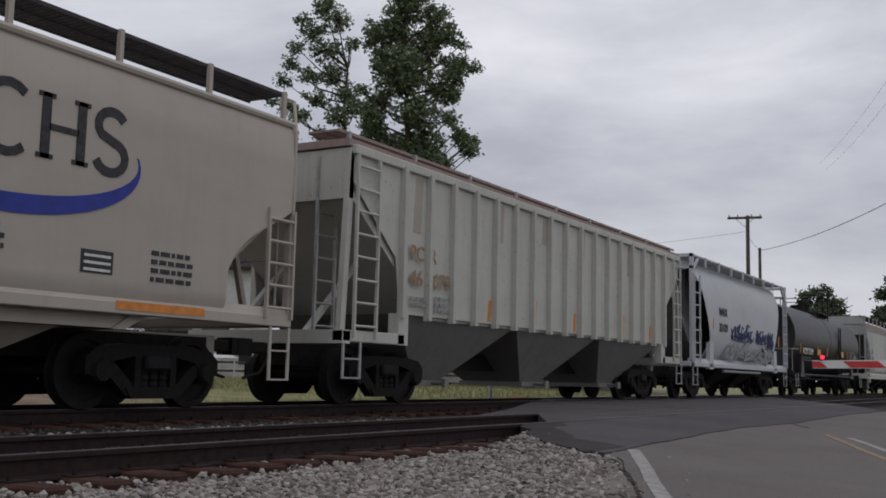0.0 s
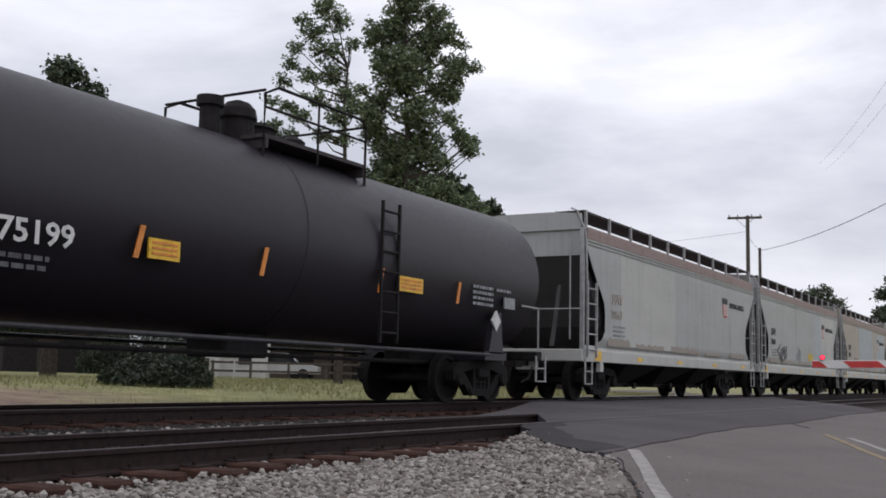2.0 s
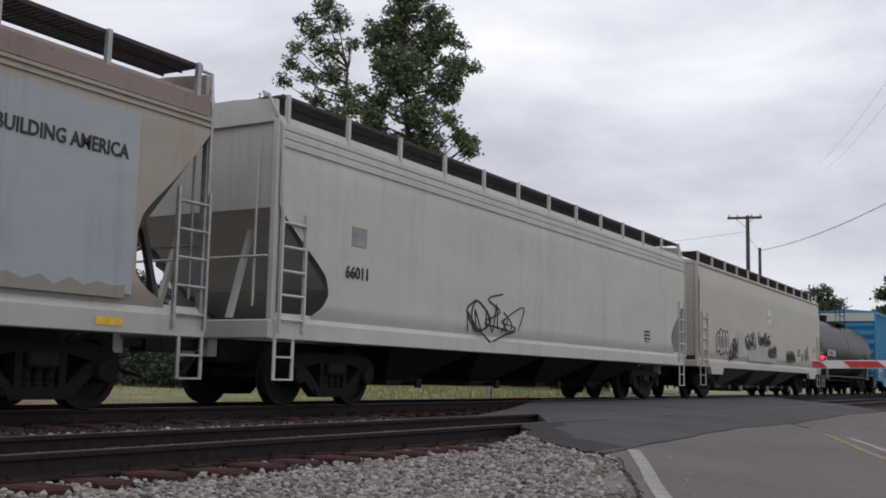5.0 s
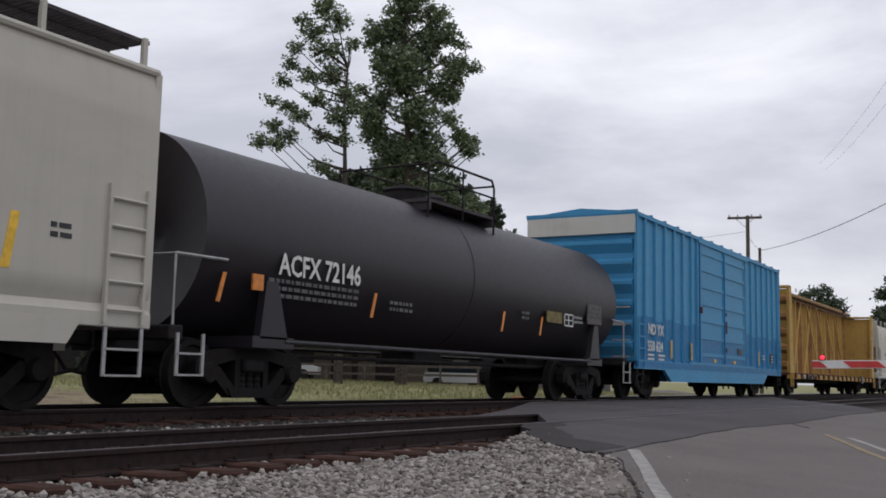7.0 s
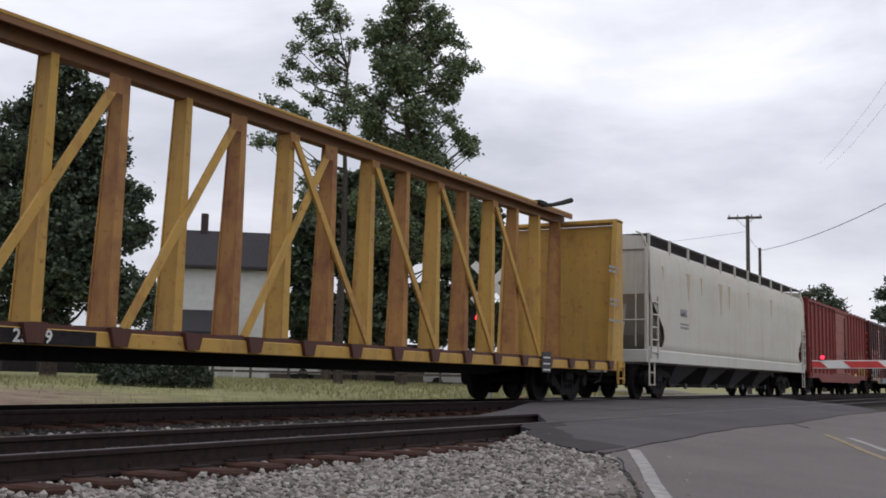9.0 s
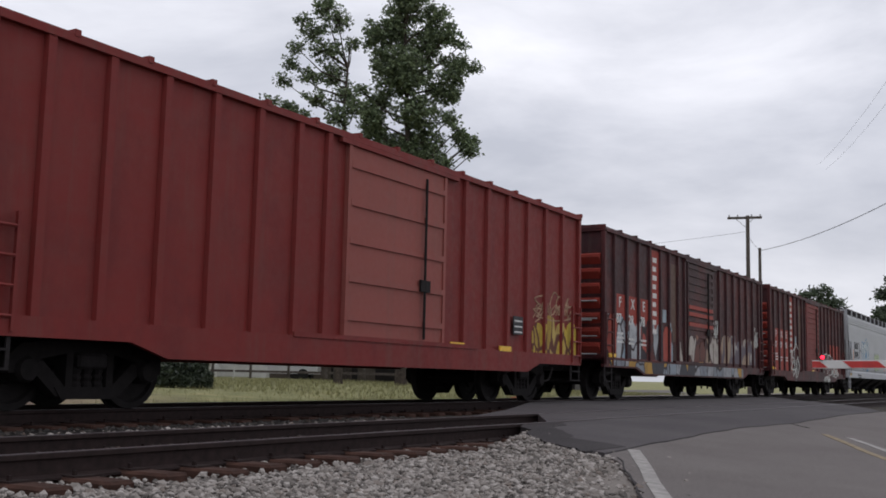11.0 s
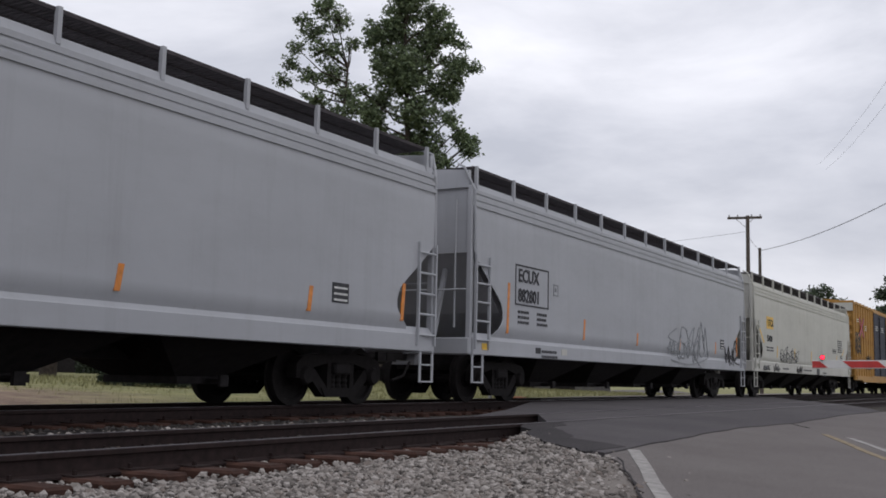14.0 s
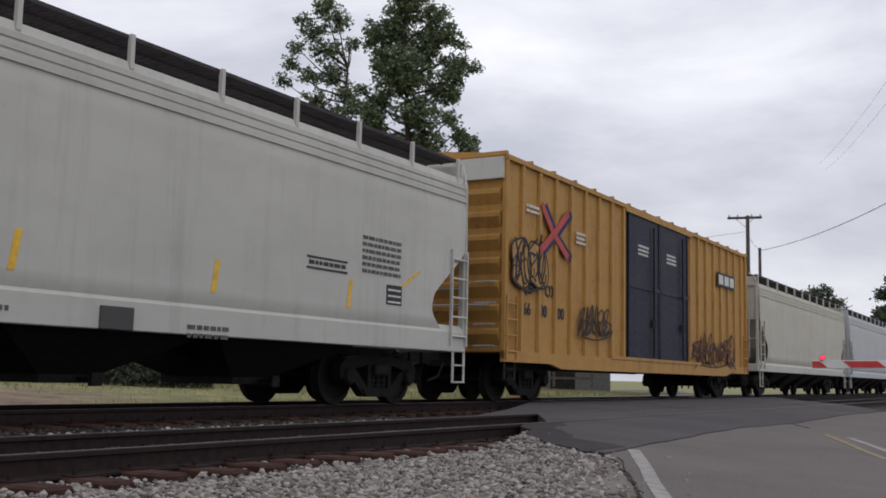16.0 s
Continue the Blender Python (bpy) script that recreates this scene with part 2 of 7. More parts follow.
def asphalt(name, lo, hi, rough=0.92):
    m, n, l, b = material(name)
    v = coords(n, l)
    f = noise_node(n, l, v, 0.55, 6, 0.6)
    g = noise_node(n, l, v, 60.0, 3, 0.7)
    c = ramp_node(n, l, f, [(0.3, lo), (0.7, hi)])
    s = ramp_node(n, l, g, [(0.35, grey3(0.72)), (0.65, grey3(1.15))])
    c = mix_node(n, l, 1.0, c, s, "MULTIPLY")
    l.new(c, b.inputs["Base Color"])
    b.inputs["Roughness"].default_value = rough
    b.inputs["Specular IOR Level"].default_value = 0.25
    bump_node(n, l, g, 0.5, 0.006, b)
    return m


ASPHALT = asphalt("dark_patched_asphalt", (0.066, 0.059, 0.063), (0.098, 0.088, 0.090))
ASPHALTDARK = asphalt("fresh_black_asphalt", (0.030, 0.026, 0.027), (0.050, 0.044, 0.045))
ROADGREY = asphalt("worn_grey_road", (0.128, 0.112, 0.106), (0.168, 0.150, 0.142))
SHOULDER = asphalt("dusty_gravel_shoulder", (0.15, 0.13, 0.115), (0.23, 0.205, 0.185))
LINEWHITE = plain("worn_white_road_paint", (0.30, 0.285, 0.27), 0.8, 0, 0.3, 9)
LINEYELLOW = plain("worn_yellow_road_paint", (0.24, 0.19, 0.12), 0.8, 0, 0.35, 9)


def ground_mat():
    m, n, l, b = material("grass_and_bare_soil")
    v = coords(n, l)
    big = noise_node(n, l, v, 0.09, 6, 0.6)
    mid = noise_node(n, l, v, 0.9, 6, 0.65)
    fine = noise_node(n, l, coords(n, l, (1, 1, 1)), 14.0, 5, 0.7)
    grass = ramp_node(n, l, mid, [(0.3, (0.17, 0.18, 0.07)), (0.55, (0.29, 0.28, 0.115)), (0.75, (0.42, 0.36, 0.18))])
    soil = ramp_node(n, l, mid, [(0.3, (0.15, 0.095, 0.07)), (0.55, (0.30, 0.20, 0.15)), (0.8, (0.46, 0.35, 0.26))])
    sx = n.new("ShaderNodeSeparateXYZ")
    l.new(v, sx.inputs[0])
    # bare soil on the bank beside the track, with a wandering edge
    def calc(op, x, y, z=None):
        q = n.new("ShaderNodeMath")
        q.operation = op
        for i, u in enumerate((x, y, z)):
            if u is None:
                continue
            if isinstance(u, (int, float)):
                q.inputs[i].default_value = u
            else:
                l.new(u, q.inputs[i])
        return q.outputs[0]
    k = calc("MULTIPLY_ADD", sx.outputs["X"], 1.6, calc("MULTIPLY", sx.outputs["Y"], -1.0))
    k = calc("ADD", k, calc("MULTIPLY_ADD", mid, 14.0, -7.0))
    k = calc("ADD", k, calc("MAXIMUM", calc("SUBTRACT", calc("ADD", sx.outputs["X"], sx.outputs["Y"]), 38.0), 0.0))
    f = ramp_node(n, l, n_scale(n, l, k, 1 / 60.0), [(0.06, grey3(1)), (0.22, grey3(0))])
    c = mix_node(n, l, f, grass, soil)
    c = mix_node(n, l, ramp_node(n, l, fine, [(0.3, grey3(0.0)), (0.7, grey3(0.35))]), c, (0.08, 0.075, 0.04))
    l.new(c, b.inputs["Base Color"])
    b.inputs["Roughness"].default_value = 0.95
    bump_node(n, l, fine, 0.8, 0.06, b)
    return m


def n_scale(n, l, x, k):
    q = n.new("ShaderNodeMath")
    q.operation = "MULTIPLY"
    l.new(x, q.inputs[0])
    q.inputs[1].default_value = k
    return q.outputs[0]


GROUND = ground_mat()
LEAF = foliage("green_leaves", (0.055, 0.080, 0.045), (0.17, 0.22, 0.115))
LEAFDARK = foliage("dark_green_leaves", (0.026, 0.040, 0.026), (0.078, 0.105, 0.060))
LEAFBUSH = foliage("bush_leaves", (0.018, 0.026, 0.016), (0.045, 0.060, 0.034))
BARK = plain("grey_brown_bark", (0.060, 0.048, 0.040), 0.9, 0, 0.5, 9, 0.8, 0.03)
POLEWOOD = plain("weathered_pole_wood", (0.10, 0.085, 0.075), 0.9, 0, 0.4, 7, 0.5, 0.01)
WIRE = plain("black_cable", (0.03, 0.03, 0.032), 0.6, 0, 0.1, 3, 0)
SIDING = plain("white_siding", (0.66, 0.66, 0.64), 0.6, 0, 0.08, 3, 0.05)
SHINGLE = plain("dark_roof_shingles", (0.045, 0.042, 0.045), 0.9, 0, 0.4, 14, 0.5, 0.01)
GATEWHITE = plain("white_gate_paint", (0.66, 0.66, 0.64), 0.5, 0, 0.1, 5, 0)
GATERED = plain("red_reflective_tape", (0.50, 0.035, 0.03), 0.4, 0, 0.15, 6, 0)
DARKGLASS = plain("dark_window_glass", (0.02, 0.022, 0.025), 0.1, 0, 0.1, 3, 0)
RUBBER = plain("tyre_rubber", (0.02, 0.02, 0.02), 0.85, 0, 0.2, 9)
TEAL = plain("teal_car_paint", (0.02, 0.10, 0.12), 0.35, 0.1, 0.1, 3, 0)
WHITECAR = plain("white_car_paint", (0.6, 0.6, 0.6), 0.35, 0.0, 0.05, 3, 0)
DRUMORANGE = plain("orange_plastic", (0.55, 0.13, 0.03), 0.5, 0, 0.1, 5, 0)


def glow(name, colour, strength):
    m, n, l, b = material(name)
    b.inputs["Base Color"].default_value = (*colour, 1)
    b.inputs["Emission Color"].default_value = (*colour, 1)
    b.inputs["Emission Strength"].default_value = strength
    return m


REDLAMP = glow("lit_red_lamp", (1.0, 0.02, 0.05), 3.0)


# ---- mesh tools ----
class Mesh:
    """Gathers simple solids into one mesh."""

    def __init__(self):
        self.v, self.f = [], []

    def add(self, verts, faces):
        o = len(self.v)
        self.v += [tuple(p) for p in verts]
        self.f += [tuple(i + o for i in f) for f in faces]
        return self

    def box(self, x0, x1, y0, y1, z0, z1, c=0.0):
        if c <= 0:
            vs = [(x, y, z) for x in (x0, x1) for y in (y0, y1) for z in (z0, z1)]
            return self.add(vs, [(0, 1, 3, 2), (4, 6, 7, 5), (0, 4, 5, 1), (2, 3, 7, 6), (0, 2, 6, 4), (1, 5, 7, 3)])
        bm = bmesh.new()
        bmesh.ops.create_cube(bm, size=1.0)
        for q in bm.verts:
            q.co = Vector(((x0 + x1) / 2 + q.co.x * (x1 - x0), (y0 + y1) / 2 + q.co.y * (y1 - y0), (z0 + z1) / 2 + q.co.z * (z1 - z0)))
        bmesh.ops.bevel(bm, geom=bm.edges[:], offset=c, segments=1, affect="EDGES")
        bm.verts.ensure_lookup_table()
        for i, q in enumerate(bm.verts):
            q.index = i
        self.add([q.co for q in bm.verts], [[q.index for q in f.verts] for f in bm.faces])
        bm.free()
        return self

    def prism(self, poly, y0, y1):
        """A polygon in x and z, carried from y0 to y1."""
        k = len(poly)
        vs = [(x, y0, z) for x, z in poly] + [(x, y1, z) for x, z in poly]
        fs = [tuple(range(k)), tuple(range(2 * k - 1, k - 1, -1))]
        fs += [(i, i + k, (i + 1) % k + k, (i + 1) % k) for i in range(k)]
        return self.add(vs, fs)

    def slab(self, poly, z0, z1):
        """A polygon in x and y, from z0 to z1."""
        k = len(poly)
        vs = [(x, y, z0) for x, y in poly] + [(x, y, z1) for x, y in poly]
        fs = [tuple(range(k - 1, -1, -1)), tuple(range(k, 2 * k))]
        fs += [(i, (i + 1) % k, (i + 1) % k + k, i + k) for i in range(k)]
        return self.add(vs, fs)

    def tube(self, path, r, sides=6, r_end=None):
        """A round bar along a path of points."""
        pts = [Vector(p) for p in path]
        rings = []
        for i, p in enumerate(pts):
            d = (pts[min(i + 1, len(pts) - 1)] - pts[max(i - 1, 0)]).normalized()
            a = d.cross(Vector((0, 0, 1)))
            if a.length < 0.1:
                a = d.cross(Vector((1, 0, 0)))
            a.normalize()
            b = d.cross(a)
            rr = r if r_end is None else r + (r_end - r) * i / (len(pts) - 1)
            rings.append([p + rr * (math.cos(t) * a + math.sin(t) * b) for t in (2 * math.pi * k / sides for k in range(sides))])
        o = len(self.v)
        for ring in rings:
            self.v += [tuple(p) for p in ring]
        for i in range(len(rings) - 1):
            for k in range(sides):
                self.f.append((o + i * sides + k, o + i * sides + (k + 1) % sides, o + (i + 1) * sides + (k + 1) % sides, o + (i + 1) * sides + k))
        self.f.append(tuple(o + k for k in range(sides))[::-1])
        self.f.append(tuple(o + (len(rings) - 1) * sides + k for k in range(sides)))
        return self

    def lathe(self, profile, sides=20, axis="x", at=(0, 0, 0)):
        """Turns (along, radius) pairs round an axis."""
        o = len(self.v)
        for a, r in profile:
            for k in range(sides):
                t = 2 * math.pi * k / sides
                c, s = r * math.cos(t), r * math.sin(t)
                p = {"x": (a, c, s), "y": (c, a, s), "z": (c, s, a)}[axis]
                self.v.append(tuple(p[i] + at[i] for i in range(3)))
        for i in range(len(profile) - 1):
            for k in range(sides):
                self.f.append((o + i * sides + k, o + i * sides + (k + 1) % sides, o + (i + 1) * sides + (k + 1) % sides, o + (i + 1) * sides + k))
        self.f.append(tuple(o + k for k in range(sides)))
        self.f.append(tuple(o + (len(profile) - 1) * sides + k for k in range(sides))[::-1])
        return self

    def data(self, name, mat, smooth=False):
        me = bpy.data.meshes.new(name)
        me.from_pydata(self.v, [], self.f)
        me.validate()
        bm = bmesh.new()
        bm.from_mesh(me)
        bmesh.ops.recalc_face_normals(bm, faces=bm.faces[:])
        bm.to_mesh(me)
        bm.free()
        me.materials.append(mat)
        if smooth:
            me.polygons.foreach_set("use_smooth", [True] * len(me.polygons))
            me.set_sharp_from_angle(angle=radians(35))
        return me


def part(name, mesh, mat, parent, label="", at=None, smooth=False):
    """Links a Mesh, or mesh data made before, as one part under a thing or under a part."""
    ob = new(name, mesh if isinstance(mesh, bpy.types.Mesh) else mesh.data(name, mat, smooth))
    ob.parent = parent
    if at is not None:
        ob.matrix_basis = at
    if label:
        tagged(ob, label)
    return ob


def thing(name, label, category, group="", kind="", at=None, mesh=None, mat=None, smooth=False):
    ob = new(name, mesh.data(name, mat, smooth) if mesh is not None else None)
    if at is not None:
        ob.matrix_basis = at
    return tagged(ob, label, category, group, kind)


def lettering(name, text, size, mat, parent, x, z, y=-HALF - 0.012, upright=False, squeeze=1.0, end=False):
    """Painted words, a thin plate of letters on the near side of a car (or on its leading end)."""
    cu = bpy.data.curves.new("letters", "FONT")
    cu.body, cu.size, cu.extrude, cu.resolution_u = text, size, 0.004, 2
    cu.offset = size * 0.018
    tmp = bpy.data.objects.new("letters", cu)
    me = bpy.data.meshes.new_from_object(tmp)
    bpy.data.objects.remove(tmp)
    bpy.data.curves.remove(cu)
    me.materials.append(mat)
    ob = new(name, me)
    ob.parent = parent
    m = pose(x, y, z, 90, 0, 0)
    if end:
        m = pose(x, y, z, 90, 0, -90)
    if upright:
        m = m @ pose(0, 0, 0, 0, 0, 90)
    ob.matrix_basis = m @ Matrix.Diagonal((squeeze, 1, 1, 1))
    return ob


def plate(name, x0, x1, z0, z1, mat, parent, y=-HALF, proud=0.008, lean=0.0, label=""):
    """A thin painted or taped patch on the near side; lean shifts its top along the car."""
    m = Mesh().prism([(x0, z0), (x1, z0), (x1 + lean, z1), (x0 + lean, z1)], y - proud, y + 0.01)
    return part(name, m, mat, parent, label)


def ribbon(mesh, pts, width, y):
    """A flat spray stroke through points in x and z."""
    ps = [Vector((p[0], p[1])) for p in pts]
    left, right = [], []
    for i, p in enumerate(ps):
        d = ps[min(i + 1, len(ps) - 1)] - ps[max(i - 1, 0)]
        d = d.normalized() if d.length > 1e-6 else Vector((1, 0))
        k = Vector((-d.y, d.x)) * width / 2
        left.append(p + k)
        right.append(p - k)
    o = len(mesh.v)
    for a, b in zip(left, right):
        mesh.v += [(a.x, y, a.y), (b.x, y, b.y), (a.x, y + 0.01, a.y), (b.x, y + 0.01, b.y)]
    for i in range(len(ps) - 1):
        a, b = o + 4 * i, o + 4 * i + 4
        mesh.f += [(a, a + 1, b + 1, b), (a + 2, b + 2, b + 3, a + 3), (a, b, b + 2, a + 2), (a + 1, a + 3, b + 3, b + 1)]


GLYPHS = [
    [(0.0, 0.1), (0.1, 0.9), (0.35, 0.2), (0.6, 0.95), (0.8, 0.05)],
    [(0.75, 0.85), (0.3, 1.0), (0.05, 0.55), (0.4, 0.05), (0.85, 0.25), (0.55, 0.5)],
    [(0.1, 0.0), (0.6, 1.0), (0.0, 0.6), (0.9, 0.45), (0.4, 0.0), (1.1, 0.3)],
    [(0.9, 0.95), (0.1, 0.7), (0.75, 0.55), (0.0, 0.3), (0.9, 0.1), (0.4, -0.1)],
    [(0.0, 0.9), (0.5, 0.3), (0.3, 0.0), (0.2, 0.5), (0.95, 1.05), (0.7, 0.2)],
    [(0.5, 1.0), (0.05, 0.5), (0.5, 0.0), (0.95, 0.5), (0.4, 0.9), (0.2, 0.2), (1.1, -0.05)],
]


def curve(pts, k=4):
    """A smooth line through points."""
    out = []
    ps = [pts[0]] + list(pts) + [pts[-1]]
    for p0, p1, p2, p3 in zip(ps, ps[1:], ps[2:], ps[3:]):
        for i in range(k):
            t = i / k
            out.append(tuple(0.5 * (2 * b + (c - a) * t + (2 * a - 5 * b + 4 * c - d) * t * t + (3 * b - a - 3 * c + d) * t ** 3) for a, b, c, d in zip(p0, p1, p2, p3)))
    return out + [tuple(pts[-1])]


def scrawl(parent, x0, z0, w, h, ink, seed, strokes=5, width=0.05, y=-HALF - 0.012, name="graffiti", label=""):
    """A tag of crowded illegible spray marks side by side, in a space w by h."""
    rng = random.Random(seed)
    for s in range(strokes):
        m = Mesh()
        cw = w / strokes
        cx, lean, lift = x0 + cw * s, rng.uniform(-0.1, 0.3), rng.uniform(-0.1, 0.12) * h
        tall = h * rng.uniform(0.72, 1.1)
        for n, line in enumerate(rng.sample(GLYPHS, 2)):
            k = 1.0 - 0.35 * n
            pts = [(cx + cw * (1.35 * k * (u + rng.uniform(-0.18, 0.18)) - 0.15 + lean * v), z0 + lift + tall * k * (v + rng.uniform(-0.15, 0.15))) for u, v in line]
            ribbon(m, curve(pts), width * rng.uniform(0.75, 1.2) * (1 - 0.3 * n), y - 0.003 * (s % 2) - 0.0015 * n)
        part(name, m, ink, parent, label)
    if strokes > 3 and w > 1.0:
        m = Mesh()
        ribbon(m, curve([(x0 + w * 0.05, z0 - h * 0.06), (x0 + w * 0.5, z0 - h * 0.16), (x0 + w * 0.98, z0 + h * 0.04), (x0 + w * 1.06, z0 + h * 0.3)]), width * 0.7, y - 0.007)
        part(name, m, ink, parent, label)


def bubbles(parent, x0, z0, w, h, fill, edge, seed, count=4, y=-HALF - 0.012, label=""):
    """Fat rounded graffiti shapes with an outline."""
    rng = random.Random(seed)
    for s in range(count):
        m, o = Mesh(), Mesh()
        cx, cz = x0 + w * (s + 0.5) / count, z0 + h / 2 + h * rng.uniform(-0.06, 0.06)
        rx, rz = w / count * 0.56, h * rng.uniform(0.42, 0.54)
        p2, p3, a2, a3 = rng.uniform(0, 6.28), rng.uniform(0, 6.28), rng.uniform(0.04, 0.14), rng.uniform(0.02, 0.06)
        pts = []
        for i in range(28):
            a = 6.2832 * i / 28
            k = 1 + a2 * math.sin(2 * a + p2) + a3 * math.sin(5 * a + p3)
            ca, sa = math.cos(a), math.sin(a)
            q = max(abs(ca), abs(sa)) ** -0.45
            pts.append((cx + rx * k * q * ca, cz + rz * k * q * sa))
        yy = y - 0.003 * (s % 2)
        m.prism(pts, yy, yy + 0.014)
        ribbon(o, pts + pts[:2], 0.045, yy - 0.004)
        f = part("graffiti", m, fill, parent, label)
        part("outline", o, edge, f)
        o = Mesh()
        ribbon(o, [(cx - rx * rng.uniform(0, 0.4), cz - rz * 0.5), (cx + rx * rng.uniform(-0.2, 0.3), cz), (cx - rx * rng.uniform(-0.2, 0.2), cz + rz * 0.5)], 0.05, yy - 0.006)
        part("inner_line", o, edge, f)


def mural(c, x0, x1, z0, z1, mat, ribs, seed, steps=10, ragged_by=0.3, label="", panel=-HALF + 0.060, rib_face=-HALF + 0.003):
    """A sprayed field with an uneven top on the panels, carried over the ribs that stand proud of them."""
    rng = random.Random(seed)
    drop = [rng.uniform(0, 0.6) for _ in range(steps + 1)]
    top = []
    for i in range(steps * 8 + 1):
        t = i / (steps * 8)
        top.append((x0 + (x1 - x0) * t, z1 - ragged_by * ((1 - abs(math.sin(t * steps * math.pi)) ** 0.5) * 0.6 + drop[min(steps - 1, int(t * steps))])))
    p = part("mural", Mesh().prism([(x0, z0), (x1, z0)] + top[::-1], panel, panel + 0.012), mat, c, label)
    for x in ribs:
        if x0 + 0.05 < x < x1 - 0.05:
            z = min(top, key=lambda q: abs(q[0] - x))[1]
            part("rib_paint", Mesh().box(x - 0.036, x + 0.036, rib_face - 0.003, rib_face + 0.006, z0, z), mat, p)
    return p


# ---- railway cars: x from the leading end, y = 0 the middle, z from the rail head ----
def wheel_data():
    prof = [(-0.07, 0.10), (-0.07, 0.16), (-0.03, 0.17), (-0.02, 0.36), (-0.07, 0.38), (-0.07, 0.457), (0.045, 0.462), (0.05, 0.487), (0.075, 0.487), (0.075, 0.36), (0.03, 0.34), (0.03, 0.14), (0.09, 0.10)]
    return Mesh().lathe(prof, 28, "y").data("wheel", WHEELSTEEL, True)


def frame_data():
    """Cast side frame of a freight truck: an arched beam with two windows, journal ends, spring nest."""
    m = Mesh()
    top = [(-1.12, 0.62), (-0.98, 0.74), (-0.55, 0.80), (0.55, 0.80), (0.98, 0.74), (1.12, 0.62), (1.12, 0.42), (0.78, 0.42), (0.70, 0.58), (0.32, 0.66), (-0.32, 0.66), (-0.70, 0.58), (-0.78, 0.42), (-1.12, 0.42)]
    m.prism(top, -0.09, 0.09)
    m.prism([(-0.86, 0.50), (-0.66, 0.56), (-0.30, 0.24), (-0.46, 0.16)], -0.08, 0.08)
    m.prism([(0.86, 0.50), (0.46, 0.16), (0.30, 0.24), (0.66, 0.56)], -0.08, 0.08)
    m.prism([(-0.50, 0.27), (0.50, 0.27), (0.40, 0.13), (-0.40, 0.13)], -0.10, 0.10)
    for s in (-1, 1):
        m.box(s * 0.30 - 0.05, s * 0.30 + 0.05, -0.09, 0.09, 0.25, 0.68)
        m.lathe([(-0.15, 0.05), (-0.15, 0.12), (-0.10, 0.15), (0.1, 0.15)], 14, "y", (s * 0.89, 0, 0.46))
    for k in (-0.16, 0.0, 0.16):
        m.lathe([(0.26, 0.07), (0.30, 0.075), (0.34, 0.06), (0.38, 0.075), (0.42, 0.06), (0.46, 0.075), (0.50, 0.07)], 10, "z", (k, -0.02, 0.0))
    return m.data("side_frame", TRUCKSTEEL)


def bolster_data():
    m = Mesh().box(-0.22, 0.22, -1.15, 1.15, 0.48, 0.66, 0.03)
    m.box(-0.28, 0.28, -0.3, 0.3, 0.64, 0.78, 0.03)
    for s in (-1, 1):
        m.tube([(s * 0.30, -0.85, 0.42), (s * 0.30, 0.85, 0.42)], 0.06, 8)
        m.tube([(s * 0.35, 0, 0.28), (s * 0.5, 0, 0.7)], 0.03, 6)
    return m.data("truck", GRIMESHADE)


WHEEL, FRAME, BOLSTER = wheel_data(), frame_data(), bolster_data()
AXLE = Mesh().lathe([(-0.98, 0.08), (-0.7, 0.085), (0.0, 0.07), (0.7, 0.085), (0.98, 0.08)], 12, "y").data("axle", WHEELSTEEL, True)


def coupler_data():
    m = Mesh().box(0.0, 0.55, -0.09, 0.09, 0.78, 0.96, 0.02)
    m.prism([(-0.28, 0.74), (0.05, 0.74), (0.05, 1.0), (-0.28, 1.0)], -0.16, 0.15)
    m.tube([(0.3, -0.3, 0.75), (0.05, -0.32, 0.48), (-0.3, -0.30, 0.40)], 0.025, 6)
    return m.data("coupler", GRIMESHADE)


COUPLER = coupler_data()
CARS = []


def car(name, label, start, length, centres, category="freight car", couplers=True):
    """An empty car with its two trucks and its couplers; centres: where the trucks stand from each end."""
    c = thing(name, label, category, "cars of the freight train", at=pose(start, CENTRE_Y, 0))
    CARS.append((c, start))
    for x in (centres, length - centres):
        t = part("truck", BOLSTER, None, c, "", pose(x, 0, 0))
        for s in (-1, 1):
            part("side_frame", FRAME, None, t, "", pose(0, s * 1.0, 0, 0, 0, 0 if s < 0 else 180))
            part("axle", AXLE, None, t, "", pose(s * 0.89, 0, 0.457))
            for k in (-1, 1):
                part("wheel", WHEEL, None, t, "", pose(s * 0.89, k * 0.7525, 0.457, 0, 0, 0 if k < 0 else 180))
    part("coupler", COUPLER, None, c, "", pose(-0.45, 0, 0))
    part("coupler", COUPLER, None, c, "", pose(length + 0.45, 0, 0, 0, 0, 180))
    return c


def turned(length):
    """The pose that mirrors a part to the other end of its car."""
    return Matrix.Translation((length, 0, 0)) @ Matrix.Diagonal((-1, 1, 1, 1))


def both(name, mesh, mat, parent, length, label="", smooth=False):
    """A part and its twin on the far side."""
    me = mesh.data(name, mat, smooth)
    a = part(name, me, None, parent, label)
    part(name, me, None, parent, label, pose(length, 0, 0, 0, 0, 180))
    return a


